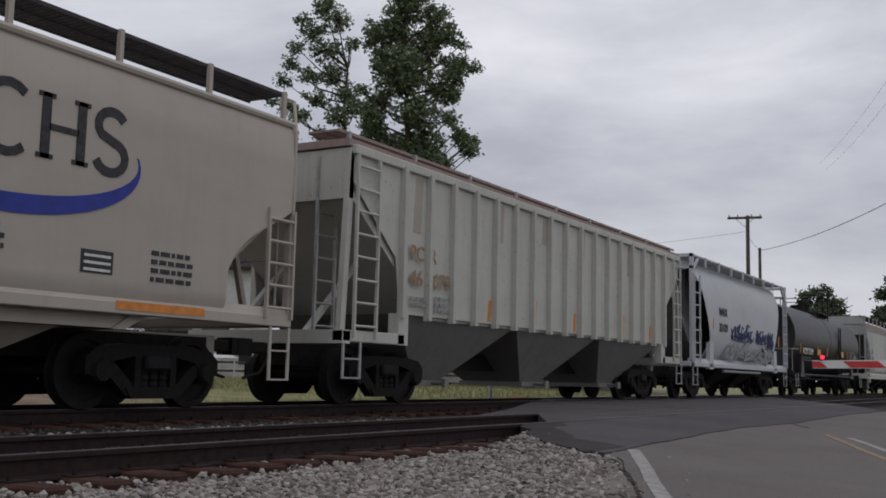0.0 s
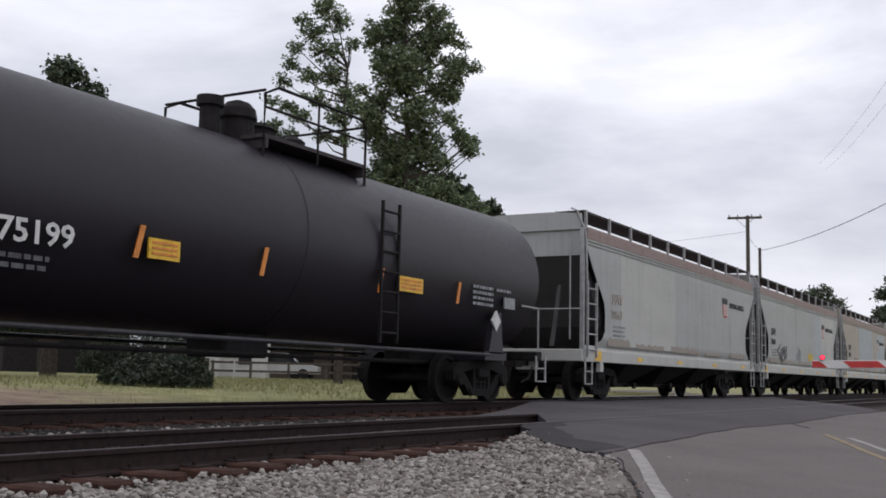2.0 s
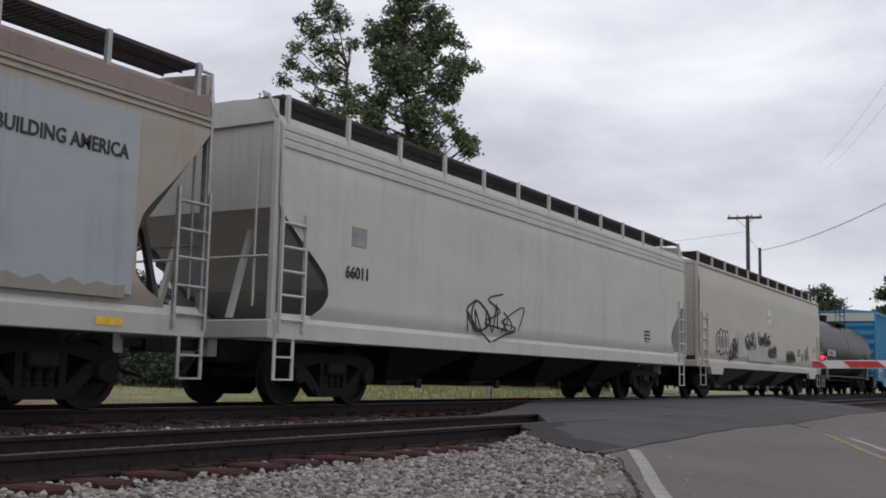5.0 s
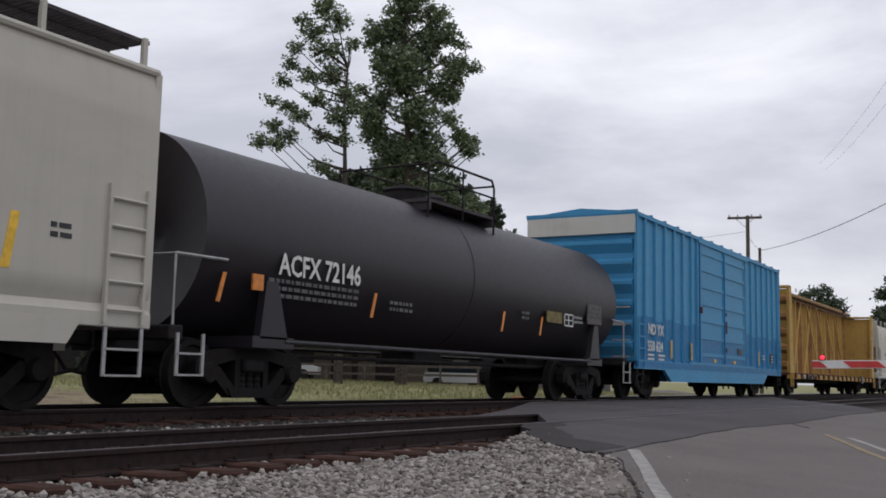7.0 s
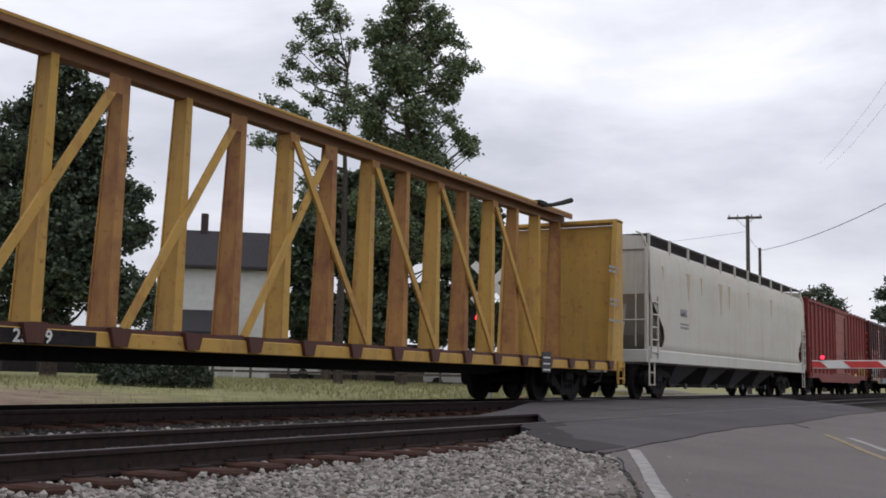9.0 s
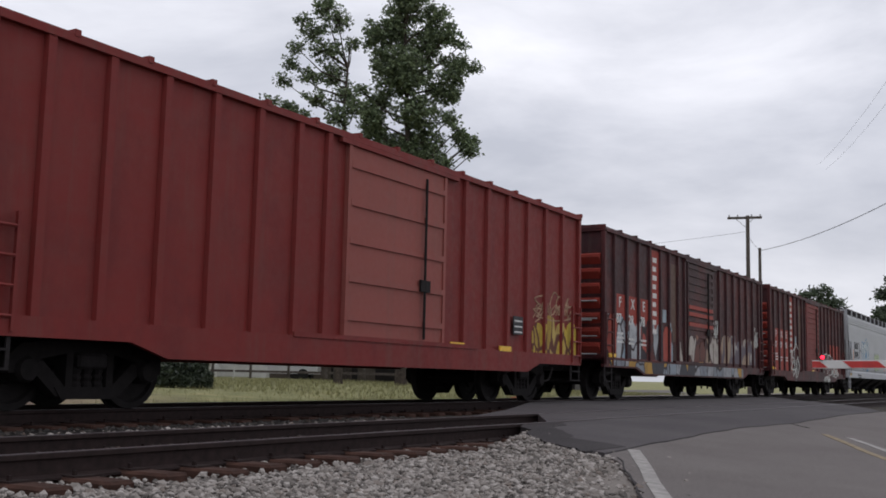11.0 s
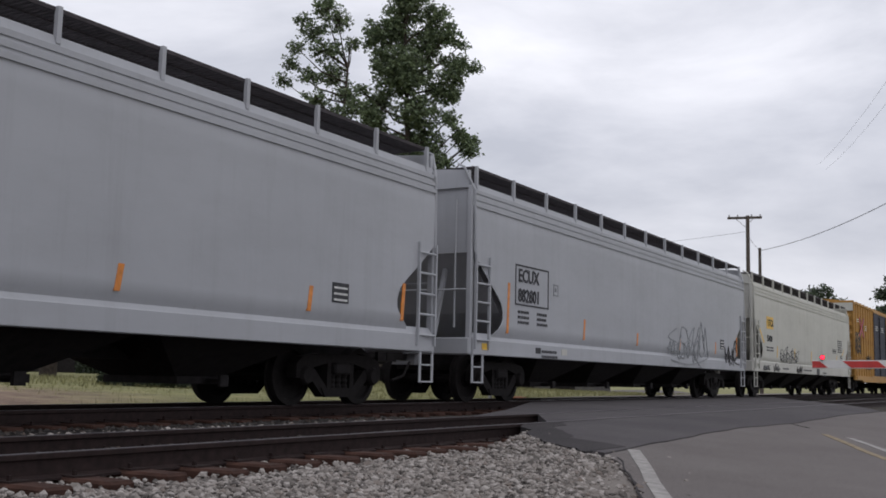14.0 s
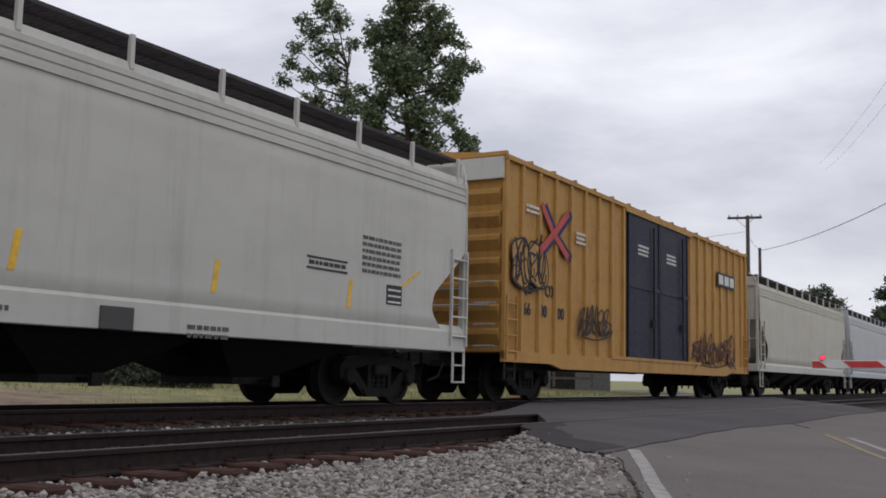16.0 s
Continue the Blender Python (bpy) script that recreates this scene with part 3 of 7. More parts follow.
def ladder(parent, x0, x1, z0, z1, rungs, mat, y=-HALF - 0.03, r=0.022, at=None):
    lad = part("ladder", Mesh().box(x0 - 0.02, x0 + 0.02, y - 0.02, y + 0.03, z0, z1), mat, parent, "", at)
    part("stile", Mesh().box(x1 - 0.02, x1 + 0.02, y - 0.02, y + 0.03, z0, z1), mat, lad)
    for i in range(rungs):
        z = z0 + (z1 - z0) * (i + 0.5) / rungs
        part("rung", Mesh().tube([(x0, y, z), (x1, y, z)], r, 6), mat, lad)
    return lad


def stirrup(parent, x0, x1, z0, z1, mat, at=None, y=-HALF + 0.02):
    m = Mesh()
    for x in (x0, x1):
        m.box(x - 0.025, x + 0.025, y - 0.012, y + 0.012, z0, z1)
    m.box(x0, x1, y - 0.03, y + 0.03, z0, z0 + 0.025)
    m.box(x0, x1, y - 0.03, y + 0.03, (z0 + z1) / 2, (z0 + z1) / 2 + 0.025)
    return part("step", m, mat, parent, "", at)


def walkway(parent, x0, x1, z, y0, y1, mat, bars=0.085):
    """A steel grating of cross bars on two stringers."""
    m = Mesh()
    for y in (y0, y1 - 0.03, (y0 + y1) / 2):
        m.box(x0, x1, y, y + 0.03, z, z + 0.05)
    k = int((x1 - x0) / bars)
    for i in range(k):
        x = x0 + (x1 - x0) * i / k
        m.box(x, x + bars * 0.62, y0 + 0.03, y1 - 0.03, z + 0.012, z + 0.042)
    return part("roof_walkway", m, mat, parent)


def arcs(p, q, bulge, k=8):
    """Points on a bowed line from p to q in x and z."""
    out = []
    for i in range(k + 1):
        t = i / k
        s = math.sin(math.pi * t) * bulge
        out.append((p[0] + (q[0] - p[0]) * t + s, p[1] + (q[1] - p[1]) * t))
    return out


def side_sheet(length, cut, prof, cols=10):
    """A curved side skin: prof gives (z, half width) from top to bottom; cut(z) is how far each row starts from the end."""
    m = Mesh()
    rows = len(prof)
    for back in (0, 0.012):
        for z, w in prof:
            a = cut(z)
            for i in range(cols + 1):
                x = a + (length - 2 * a) * i / cols
                m.v.append((x, -w + back, z))
    k = cols + 1
    half = rows * k
    for r in range(rows - 1):
        for i in range(cols):
            a = r * k + i
            m.f.append((a, a + k, a + k + 1, a + 1))
            m.f.append((half + a, half + a + 1, half + a + k + 1, half + a + k))
    for r in range(rows - 1):
        for i in (0, cols):
            a = r * k + i
            m.f.append((a, half + a, half + a + k, a + k))
    for i in range(cols):
        for r in (0, rows - 1):
            a = r * k + i
            m.f.append((a, a + 1, half + a + 1, half + a))
    return m


def cut_line(table):
    """How far the side skin is cut back at height z, eased between (z, depth) pairs from the top down."""
    rows = table[::-1]

    def cut(z):
        if z >= rows[-1][0]:
            return rows[-1][1]
        for (p, u), (q, v) in zip(rows, rows[1:]):
            if z <= q:
                return u + (v - u) * max(0.0, (z - p) / (q - p))
    return cut


OVAL_CUT = cut_line([(2.80, 0.0), (2.62, 0.20), (2.37, 0.52), (2.10, 0.90), (1.92, 1.12), (1.75, 1.20), (1.60, 1.20), (1.45, 1.08), (1.32, 0.86), (1.20, 0.80)])
TALL_CUT = cut_line([(3.56, 0.02), (3.20, 0.30), (2.80, 0.66), (2.45, 1.02), (2.30, 1.14), (2.10, 1.20), (1.62, 1.19), (1.45, 1.05), (1.32, 0.72), (1.20, 0.62)])
STEP_CUT = cut_line([(2.90, 0.0), (2.75, 0.06), (2.62, 0.30), (2.45, 0.62), (2.36, 0.80), (2.25, 0.98), (2.05, 1.20), (1.83, 1.33), (1.60, 1.36), (1.38, 1.36)])


def bay_mesh(x, half, top, wide, low=0.40, foot=0.42, narrow=0.62):
    """A discharge bay: a funnel that narrows both ways, with a gate frame and its cross shaft below."""
    m = Mesh()
    vs = [(x + u * half, v * wide, top) for u, v in ((-1, -1), (1, -1), (1, 1), (-1, 1))] + [(x + u * foot, v * narrow, low) for u, v in ((-1, -1), (1, -1), (1, 1), (-1, 1))]
    m.add(vs, [(0, 1, 2, 3), (7, 6, 5, 4), (0, 4, 5, 1), (1, 5, 6, 2), (2, 6, 7, 3), (3, 7, 4, 0)])
    m.box(x - foot - 0.06, x + foot + 0.06, -narrow - 0.08, narrow + 0.08, low - 0.09, low + 0.01)
    m.tube([(x + 0.1, -narrow - 0.35, low - 0.04), (x + 0.1, narrow + 0.35, low - 0.04)], 0.035, 8)
    m.box(x + 0.02, x + 0.18, -narrow - 0.40, -narrow - 0.34, low - 0.12, low + 0.04)
    return m


def hopper(name, label, start, length, skin, roof=None, sill=None, sill_z=(0.91, 1.32), eave=4.06, roof_edge=0.10, cut=None, prof=None, grooves=True, walk_z=4.40,
           posts=12, post_mat=None, chute=GRIMESHADE, chutes=4, centres=2.05, end_z=2.8, walk_mat=None, slope=None, ladders=True, chute_top=0.95, corner=True, bays=None, moulding=False):
    """A covered hopper car."""
    roof, sill, post_mat, walk_mat, slope = roof or skin, sill or skin, post_mat or skin, walk_mat or GRATE, slope or skin
    c = car(name, label, start, length, centres, "hopper car")
    cut = cut or OVAL_CUT
    if prof is None:
        prof = [(eave, 1.47), (3.85, 1.53), (3.62, 1.55)] + [(3.62 - 0.1 * i, 1.567) for i in range(1, 23)] + [(1.32, 1.535), (1.22, 1.50)]
    both("side_sheet", side_sheet(length, cut, prof), skin, c, length, "", True)
    # end bulkheads, slope sheets and the hold between them
    w = prof[0][1] - 0.06
    w2 = min(q[1] for q in prof) - 0.04
    for at in (None, turned(length)):
        part("end_sheet", Mesh().prism([(0.03, end_z), (0.10, end_z), (0.10, eave), (0.03, eave)], -w, w), skin, c, "", at)
        if corner and not moulding:
            part("end_cap", Mesh().add([(x, y, z) for x in (-0.035, 0.045) for y, z in ((-1.45, eave - 0.03), (1.47, eave - 0.03), (1.44, walk_z - 0.05), (0.7, walk_z + 0.01), (-0.7, walk_z + 0.01), (-1.44, walk_z - 0.05))], [(0, 1, 2, 3, 4, 5), (11, 10, 9, 8, 7, 6)] + [(i, (i + 1) % 6, (i + 1) % 6 + 6, i + 6) for i in range(6)]), skin, c, "", at)
        part("slope_sheet", Mesh().prism([(0.06, end_z), (0.14, end_z), (3.1, 0.95), (2.9, 0.95), (1.35, 1.75)], -min(w, w2), min(w, w2)), slope, c, "sloping dirty steel end sheet, shade painted in on some cars", at)
        if corner:
            for s in (-1, 1):
                part("end_post", Mesh().box(-0.05, 0.05, s * (HALF - 0.09) - 0.05, s * (HALF - 0.09) + 0.05, sill_z[0], eave, 0.012), post_mat, c, "", at)
                part("end_brace", Mesh().prism([(-0.04, 1.25), (0.04, 1.25), (0.48, 2.7), (0.40, 2.7)], s * 0.72 - 0.04, s * 0.72 + 0.04), slope, c, "", at)
    hold = [(1.2, eave - 0.05), (length - 1.2, eave - 0.05), (length - 1.2, 2.0), (length - 2.9, 0.96), (2.9, 0.96), (1.2, 2.0)]
    hw = min(1.38, min(q[1] for q in prof) - 0.1)
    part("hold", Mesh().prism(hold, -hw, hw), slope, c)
    rp = [(-prof[0][1], eave), (-prof[0][1] + 0.02, eave + 0.07), (-0.9, eave + roof_edge + 0.09), (0, eave + roof_edge + 0.17), (0.9, eave + roof_edge + 0.09), (prof[0][1] - 0.02, eave + 0.07), (prof[0][1], eave)]
    m = Mesh()
    k = len(rp)
    m.add([(x, y, z) for x in (0.0, length) for y, z in rp], [tuple(range(k)), tuple(range(2 * k - 1, k - 1, -1))] + [(i, (i + 1) % k, (i + 1) % k + k, i + k) for i in range(k)])
    part("roof", m, roof, c)
    for i in range(5):
        x = length * (i + 1) / 6
        part("roof_hatch", Mesh().lathe([(0, 0.45), (0.12, 0.45), (0.16, 0.38)], 16, "z", (x, 0, eave + roof_edge + 0.13)), roof, c)
    if grooves:
        m = Mesh()
        for z in (3.70, 3.83, 3.96):
            m.prism([(0.02, z - 0.035), (length - 0.02, z - 0.035), (length - 0.02, z + 0.035), (0.02, z + 0.035)], -1.567 + (z - 3.62) * 0.16 - 0.018, -1.40)
        both("eave_rib", m, skin, c, length)
    if moulding:
        both("eave_moulding", Mesh().tube([(0.0, -prof[0][1] - 0.015, eave + 0.005), (length, -prof[0][1] - 0.015, eave + 0.005)], 0.055, 8), skin, c, length)
    # side sill and end platforms
    z0, z1 = sill_z
    edge = [(-HALF + 0.16, z0), (-HALF + 0.012, z0), (-HALF, z0 + 0.012), (-HALF, z1 - 0.13), (-HALF + 0.014, z1 - 0.115), (-HALF + 0.09, z1), (-HALF + 0.16, z1)]
    k = len(edge)
    m = Mesh().add([(x, y, z) for x in (0.0, length) for y, z in edge], [tuple(range(k)), tuple(range(2 * k - 1, k - 1, -1))] + [(i, (i + 1) % k, (i + 1) % k + k, i + k) for i in range(k)])
    both("side_sill", m, sill, c, length)
    for at in (None, turned(length)):
        part("end_platform", Mesh().box(-0.08, 0.16, -HALF + 0.05, HALF - 0.05, sill_z[0], sill_z[1] - 0.1, 0.02).box(0.1, 2.9, -0.25, 0.25, 0.7, 1.0), sill, c, "", at)
    # hopper bays; the default near-black paint carries the shade under the car
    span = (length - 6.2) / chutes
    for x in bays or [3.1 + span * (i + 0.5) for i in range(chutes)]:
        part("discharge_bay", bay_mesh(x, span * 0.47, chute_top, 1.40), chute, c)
    part("centre_sill", Mesh().box(0.3, length - 0.3, -0.28, 0.28, 0.62, 0.97), GRIMESHADE, c)
    # roof walkways on posts
    x0, x1 = 0.12, length - 0.12
    for y0, y1 in ((-1.44, -0.72), (0.72, 1.44)):
        walkway(c, x0 + (0.0 if corner else 0.15), x1 - (0.0 if corner else 0.15), walk_z, y0, y1, walk_mat)
    pm = Mesh().box(-0.032, 0.032, -1.49, -1.43, eave - 0.02, walk_z + 0.055).data("walkway_post", post_mat)
    for i in range(posts):
        x = x0 + 0.1 + (x1 - x0 - 0.2) * i / (posts - 1)
        part("walkway_post", pm, None, c, "", pose(x, 0, 0))
        part("walkway_post", pm, None, c, "", pose(x, 0, 0, 0, 0, 180))
    if ladders:
        for at in (None, turned(length)):
            ladder(c, 0.04, 0.58, sill_z[0] + 0.1, 2.75, 5, post_mat, at=at)
            m = Mesh().tube([(0.05, -HALF - 0.01, 2.7), (0.02, -HALF + 0.02, eave - 0.1), (-0.12, -1.38, walk_z), (-0.02, -1.2, walk_z + 0.08)], 0.026, 6)
            m.tube([(-0.07, -1.2, 1.4), (-0.07, -1.2, 3.8)], 0.02, 6)
            m.tube([(-0.1, -1.45, 2.1), (-0.1, 1.45, 2.1)], 0.02, 6)
            part("grab_iron", m, post_mat, c, "", at)
            stirrup(c, 0.02, 0.42, 0.38, sill_z[0] + 0.05, post_mat, at)
    return c


def tags_small(c, items, mat=BLACKTEXT, y=-HALF - 0.01):
    """Small unreadable stencils as rows of short bars: x, z, width, lines."""
    for x, z, w, lines in items:
        m = Mesh()
        rng = random.Random(int(x * 100) + int(z * 1000))
        for i in range(lines):
            u = x
            while u < x + w - 0.03:
                k = rng.uniform(0.05, 0.16)
                m.box(u, min(u + k, x + w), y, y + 0.012, z - i * 0.105, z - i * 0.105 + 0.055)
                u += k + 0.035
        tagged(part("stencil", m, mat, c), "rows of small stencilled marks", kind="stuff")


def slash(c, x, z0, z1, mat=ORANGE, w=0.09, lean=0.06, y=-HALF):
    plate("reflector", x, x + w, z0, z1, mat, c, y, 0.006, lean)


def qr_plate(c, x, z, w, h, y=-HALF):
    """A small dark inspection panel with pale bars."""
    p = plate("inspection_panel", x, x + w, z, z + h, BLACKTEXT, c, y, 0.008)
    m = Mesh()
    for i in range(3):
        m.box(x + 0.04, x + w - 0.04, y - 0.014, y - 0.008, z + h * (i + 0.3) / 3.3, z + h * (i + 0.3) / 3.3 + 0.03)
    part("bars", m, WHITETEXT, p)


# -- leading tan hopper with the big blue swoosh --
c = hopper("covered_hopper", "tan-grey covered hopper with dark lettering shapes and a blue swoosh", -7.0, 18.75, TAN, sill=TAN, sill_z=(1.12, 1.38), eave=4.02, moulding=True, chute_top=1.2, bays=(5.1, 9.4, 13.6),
           cut=STEP_CUT, grooves=False, walk_z=4.42, posts=13, chute=TAN, chutes=3, slope=TAN)
CH = 13.62
for k, w in ((0.0, 0.62), (0.72, 0.62), (1.44, 0.5)):
    m = Mesh()
    x, z = CH + k + 0.02, 2.72
    if k == 0.0:
        ribbon(m, [(x + 0.30 + 0.32 * math.cos(a), z + 0.35 + 0.37 * math.sin(a)) for a in [0.9 + i * 4.5 / 14 for i in range(15)]], 0.10, -HALF - 0.012)
    elif k == 0.72:
        m.box(x, x + 0.12, -HALF - 0.012, -HALF, z, z + 0.72).box(x + 0.48, x + 0.60, -HALF - 0.012, -HALF, z, z + 0.72).box(x + 0.1, x + 0.5, -HALF - 0.012, -HALF, z + 0.32, z + 0.39)
        for u in (x - 0.05, x + 0.43):
            m.box(u, u + 0.22, -HALF - 0.012, -HALF, z, z + 0.05).box(u, u + 0.22, -HALF - 0.012, -HALF, z + 0.67, z + 0.72)
    else:
        ribbon(m, [(x + 0.25 + 0.2 * math.cos(a) * (1 if a < 4.71 else -1) * 1.0, z + 0.54 + 0.17 * math.sin(a)) for a in [0.5 + i * 4.2 / 10 for i in range(11)]][:9]
               + [(x + 0.25 + 0.22 * math.cos(a), z + 0.18 + 0.18 * math.sin(a)) for a in [1.4 - i * 4.2 / 10 for i in range(11)]], 0.11, -HALF - 0.012)
    part("logo_shape", m, BLACKTEXT, c)
m = Mesh()
up = [(13.75 + 2.02 * math.sin(a), 2.86 - 0.58 * math.cos(a)) for a in [-1.45 + i * 3.2 / 24 for i in range(25)]]
lo = [(p[0] + 0.03, p[1] - 0.02 - 0.19 * math.sin(math.pi * i / 24)) for i, p in enumerate(up)]
m.prism(up + lo[::-1], -HALF - 0.012, -HALF + 0.005)
part("swoosh", m, CHSBLUE, c)
qr_plate(c, 15.0, 1.55, 0.46, 0.26)
tags_small(c, [(16.05, 1.85, 0.7, 4), (13.7, 1.9, 0.3, 3)])
plate("reflector", 15.55, 17.0, 1.17, 1.27, ORANGE, c)

# -- ribbed hopper --
c = car("ribbed_hopper", "chalky white ribbed covered hopper with rust stains and faded lettering", 13.0, 16.6, 2.0, "hopper car")
LR = 16.6
side = [(0.25, 3.97), (LR - 0.25, 3.97), (LR - 0.25, 3.45), (LR - 1.5, 2.4), (LR - 1.65, 1.5), (1.65, 1.5), (1.5, 2.4), (0.25, 3.45)]
both("side_sheet", Mesh().prism(side, -HALF + 0.05, -HALF + 0.07), RIBWHITE, c, LR)
rib = Mesh().prism([(-0.05, 1.42), (0.05, 1.42), (0.05, 3.95), (-0.05, 3.95)], -HALF - 0.06, -HALF + 0.06).data("rib", RIBWHITE)
for i in range(17):
    x = 1.63 + (LR - 3.26) * i / 16
    part("rib", rib, None, c, "", pose(x, 0, 0))
    part("rib", rib, None, c, "", pose(x, 0, 0, 0, 0, 180))
both("top_chord", Mesh().box(0.2, LR - 0.2, -HALF - 0.02, -HALF + 0.12, 3.9, 4.05, 0.015), RIBWHITE, c, LR)
part("roof", Mesh().prism([(0.1, 4.02), (LR - 0.1, 4.02), (LR - 0.1, 4.14), (0.1, 4.14)], -1.5, 1.5), RUSTROOF, c)
part("hold", Mesh().prism([(0.3, 3.98), (LR - 0.3, 3.98), (LR - 0.3, 3.2), (LR - 2.6, 1.45), (2.6, 1.45), (0.3, 3.2)], -1.46, 1.46), RIBWHITE, c)
for at in (None, turned(LR)):
    part("end_sheet", Mesh().prism([(0.15, 3.2), (0.28, 3.2), (0.28, 4.0), (0.15, 4.0)], -1.5, 1.5), RIBWHITE, c, "", at)
    part("end_sill", Mesh().box(0.0, 1.75, -HALF, -HALF + 0.2, 0.98, 1.16, 0.015).box(0.0, 0.2, -HALF, HALF, 0.95, 1.16).box(1.55, 1.85, -HALF, -HALF + 0.2, 0.98, 1.5), RIBWHITE, c, "", at)
    ladder(c, 0.25, 0.85, 1.05, 3.9, 8, RIBWHITE, at=at)
    ladder(c, 0.2, 0.7, 1.05, 3.9, 8, GALV, y=-0.9, at=at @ pose(-0.05, 0, 0) if at else pose(-0.05, 0, 0))
    for s in (-1, 1):
        part("end_post", Mesh().prism([(0.02, 1.1), (0.14, 1.1), (0.30, 3.95), (0.18, 3.95)], s * 1.45 - 0.05, s * 1.45 + 0.05), RIBWHITE, c, "", at)
        part("end_brace", Mesh().prism([(0.05, 1.1), (0.17, 1.1), (1.7, 2.5), (1.6, 2.5)], s * 0.75 - 0.05, s * 0.75 + 0.05), RIBWHITE, c, "", at)
    stirrup(c, 0.05, 0.5, 0.42, 1.0, GALV, at)
for i in range(3):
    x = 3.88 + i * 4.42
    part("discharge_bay", bay_mesh(x, 2.18, 1.5, 1.46, 0.40, 0.45, 0.70), paint("dusty_grey_bay", (0.26, 0.255, 0.245), streak=0.5) if i == 0 else bpy.data.materials["dusty_grey_bay"], c)
part("centre_sill", Mesh().box(0.3, LR - 0.3, -0.28, 0.28, 0.62, 0.97), GRIMESHADE, c)
walkway(c, 0.1, LR + 0.1, 4.26, -1.3, -0.7, RUSTROOF)
walkway(c, 0.1, LR + 0.1, 4.26, 0.7, 1.3, RUSTROOF)
pm = Mesh().box(-0.03, 0.03, -1.36, -1.30, 4.05, 4.3).data("walkway_post", GALV)
for i in range(9):
    part("walkway_post", pm, None, c, "", pose(0.33 + i * 1.98, 0, 0))
    part("walkway_post", pm, None, c, "", pose(0.33 + i * 1.98, 0, 0, 0, 0, 180))
lettering("reporting_mark", "PC  R", 0.36, TANINK, c, 1.85, 2.42)
lettering("car_number", "46 3679", 0.36, TANINK, c, 1.85, 2.0, squeeze=1.15)
tags_small(c, [(1.9, 1.75, 0.5, 2), (2.7, 1.8, 0.5, 3)], GREYINK)
for k, x in enumerate((1.66, 4.75, 6.8, 8.85, 11.9, 13.9)):
    slash(c, x, 1.55, 1.95 if k % 2 else 2.1, ORANGE, 0.1, 0.04, -HALF + 0.045)
    plate("rust_run", x + 0.35, x + 0.60, 2.9 + 0.2 * (k % 3), 3.85, FADEDTAN, c, -HALF + 0.05, 0.003, 0.05)

# -- grey rounded hopper with blue graffiti --
LN = 12.35
pr = [(4.08, 1.06), (3.95, 1.24), (3.75, 1.38), (3.5, 1.47), (3.2, 1.53), (2.9, 1.56), (2.5, 1.567), (2.1, 1.56), (1.8, 1.53), (1.55, 1.47), (1.35, 1.38), (1.2, 1.28)]
c = hopper("rounded_hopper", "pale grey rounded covered hopper with dark blue and grey graffiti", 30.6, LN, PALEGREY, sill_z=(0.95, 1.2), eave=4.05, prof=pr, grooves=False, walk_z=4.28, posts=9,
           cut=lambda z: 0.78 + max(0.0, (3.9 - z)) * 0.55 if z > 1.75 else 1.78 - (1.75 - z) * 0.3, end_z=3.0, ladders=False, chutes=2, walk_mat=GALV, slope=SLOPEGREY, corner=False, centres=1.6)
for at in (None, turned(LN)):
    part("roof_end", Mesh().box(0.05, 0.9, -1.1, 1.1, 3.9, 4.1, 0.03), PALEGREY, c, "", at)
    m = Mesh().box(0.0, 0.15, -HALF, -HALF + 0.10, 0.95, 4.3).box(0.0, 0.1, -0.6, -0.5, 0.95, 4.3).box(0.0, 0.1, 0.5, 0.6, 0.95, 4.3).box(0.0, 0.12, HALF - 0.1, HALF, 0.95, 4.3)
    m.box(0.0, 0.1, -HALF, HALF, 4.2, 4.3).box(0.0, 0.1, -HALF, HALF, 3.85, 3.93)
    m.prism([(0.0, 3.7), (0.1, 3.7), (0.75, 4.2), (0.62, 4.2)], -HALF + 0.01, -HALF + 0.07)
    part("end_frame", m, PALEGREY, c, "", at)
    ladder(c, 0.10, 0.66, 1.1, 3.7, 7, PALEGREY, at=at)
    stirrup(c, 0.05, 0.5, 0.4, 1.0, GALV, at)
    part("jacking_pad", Mesh().prism([(1.72, 0.9), (2.15, 0.9), (2.15, 1.72), (1.77, 1.72)], -HALF, -HALF + 0.12), PALEGREY, c, "", at)
lettering("reporting_mark", "NAHX", 0.36, BLACKTEXT, c, 2.8, 2.62, squeeze=0.9)
lettering("car_number", "321129", 0.36, BLACKTEXT, c, 2.8, 2.12, squeeze=0.9)
scrawl(c, 4.25, 1.95, 2.7, 0.45, NAVYINK, 3, 7, 0.06)
scrawl(c, 7.5, 1.95, 1.5, 0.4, NAVYINK, 5, 5, 0.05)
scrawl(c, 9.2, 1.75, 0.8, 0.7, NAVYINK, 7, 3, 0.06)
scrawl(c, 3.6, 1.28, 5.8, 0.6, GREYINK, 9, 8, 0.05)
slash(c, 2.1, 2.15, 2.5, ORANGE)
slash(c, 10.9, 1.9, 2.3, ORANGE)
qr_plate(c, 8.6, 1.5, 0.5, 0.24)
m = Mesh().tube([(3.6, -1.45, 0.86), (8.4, -1.45, 0.86)], 0.05, 8)
part("air_pipe", m, GALV, c)


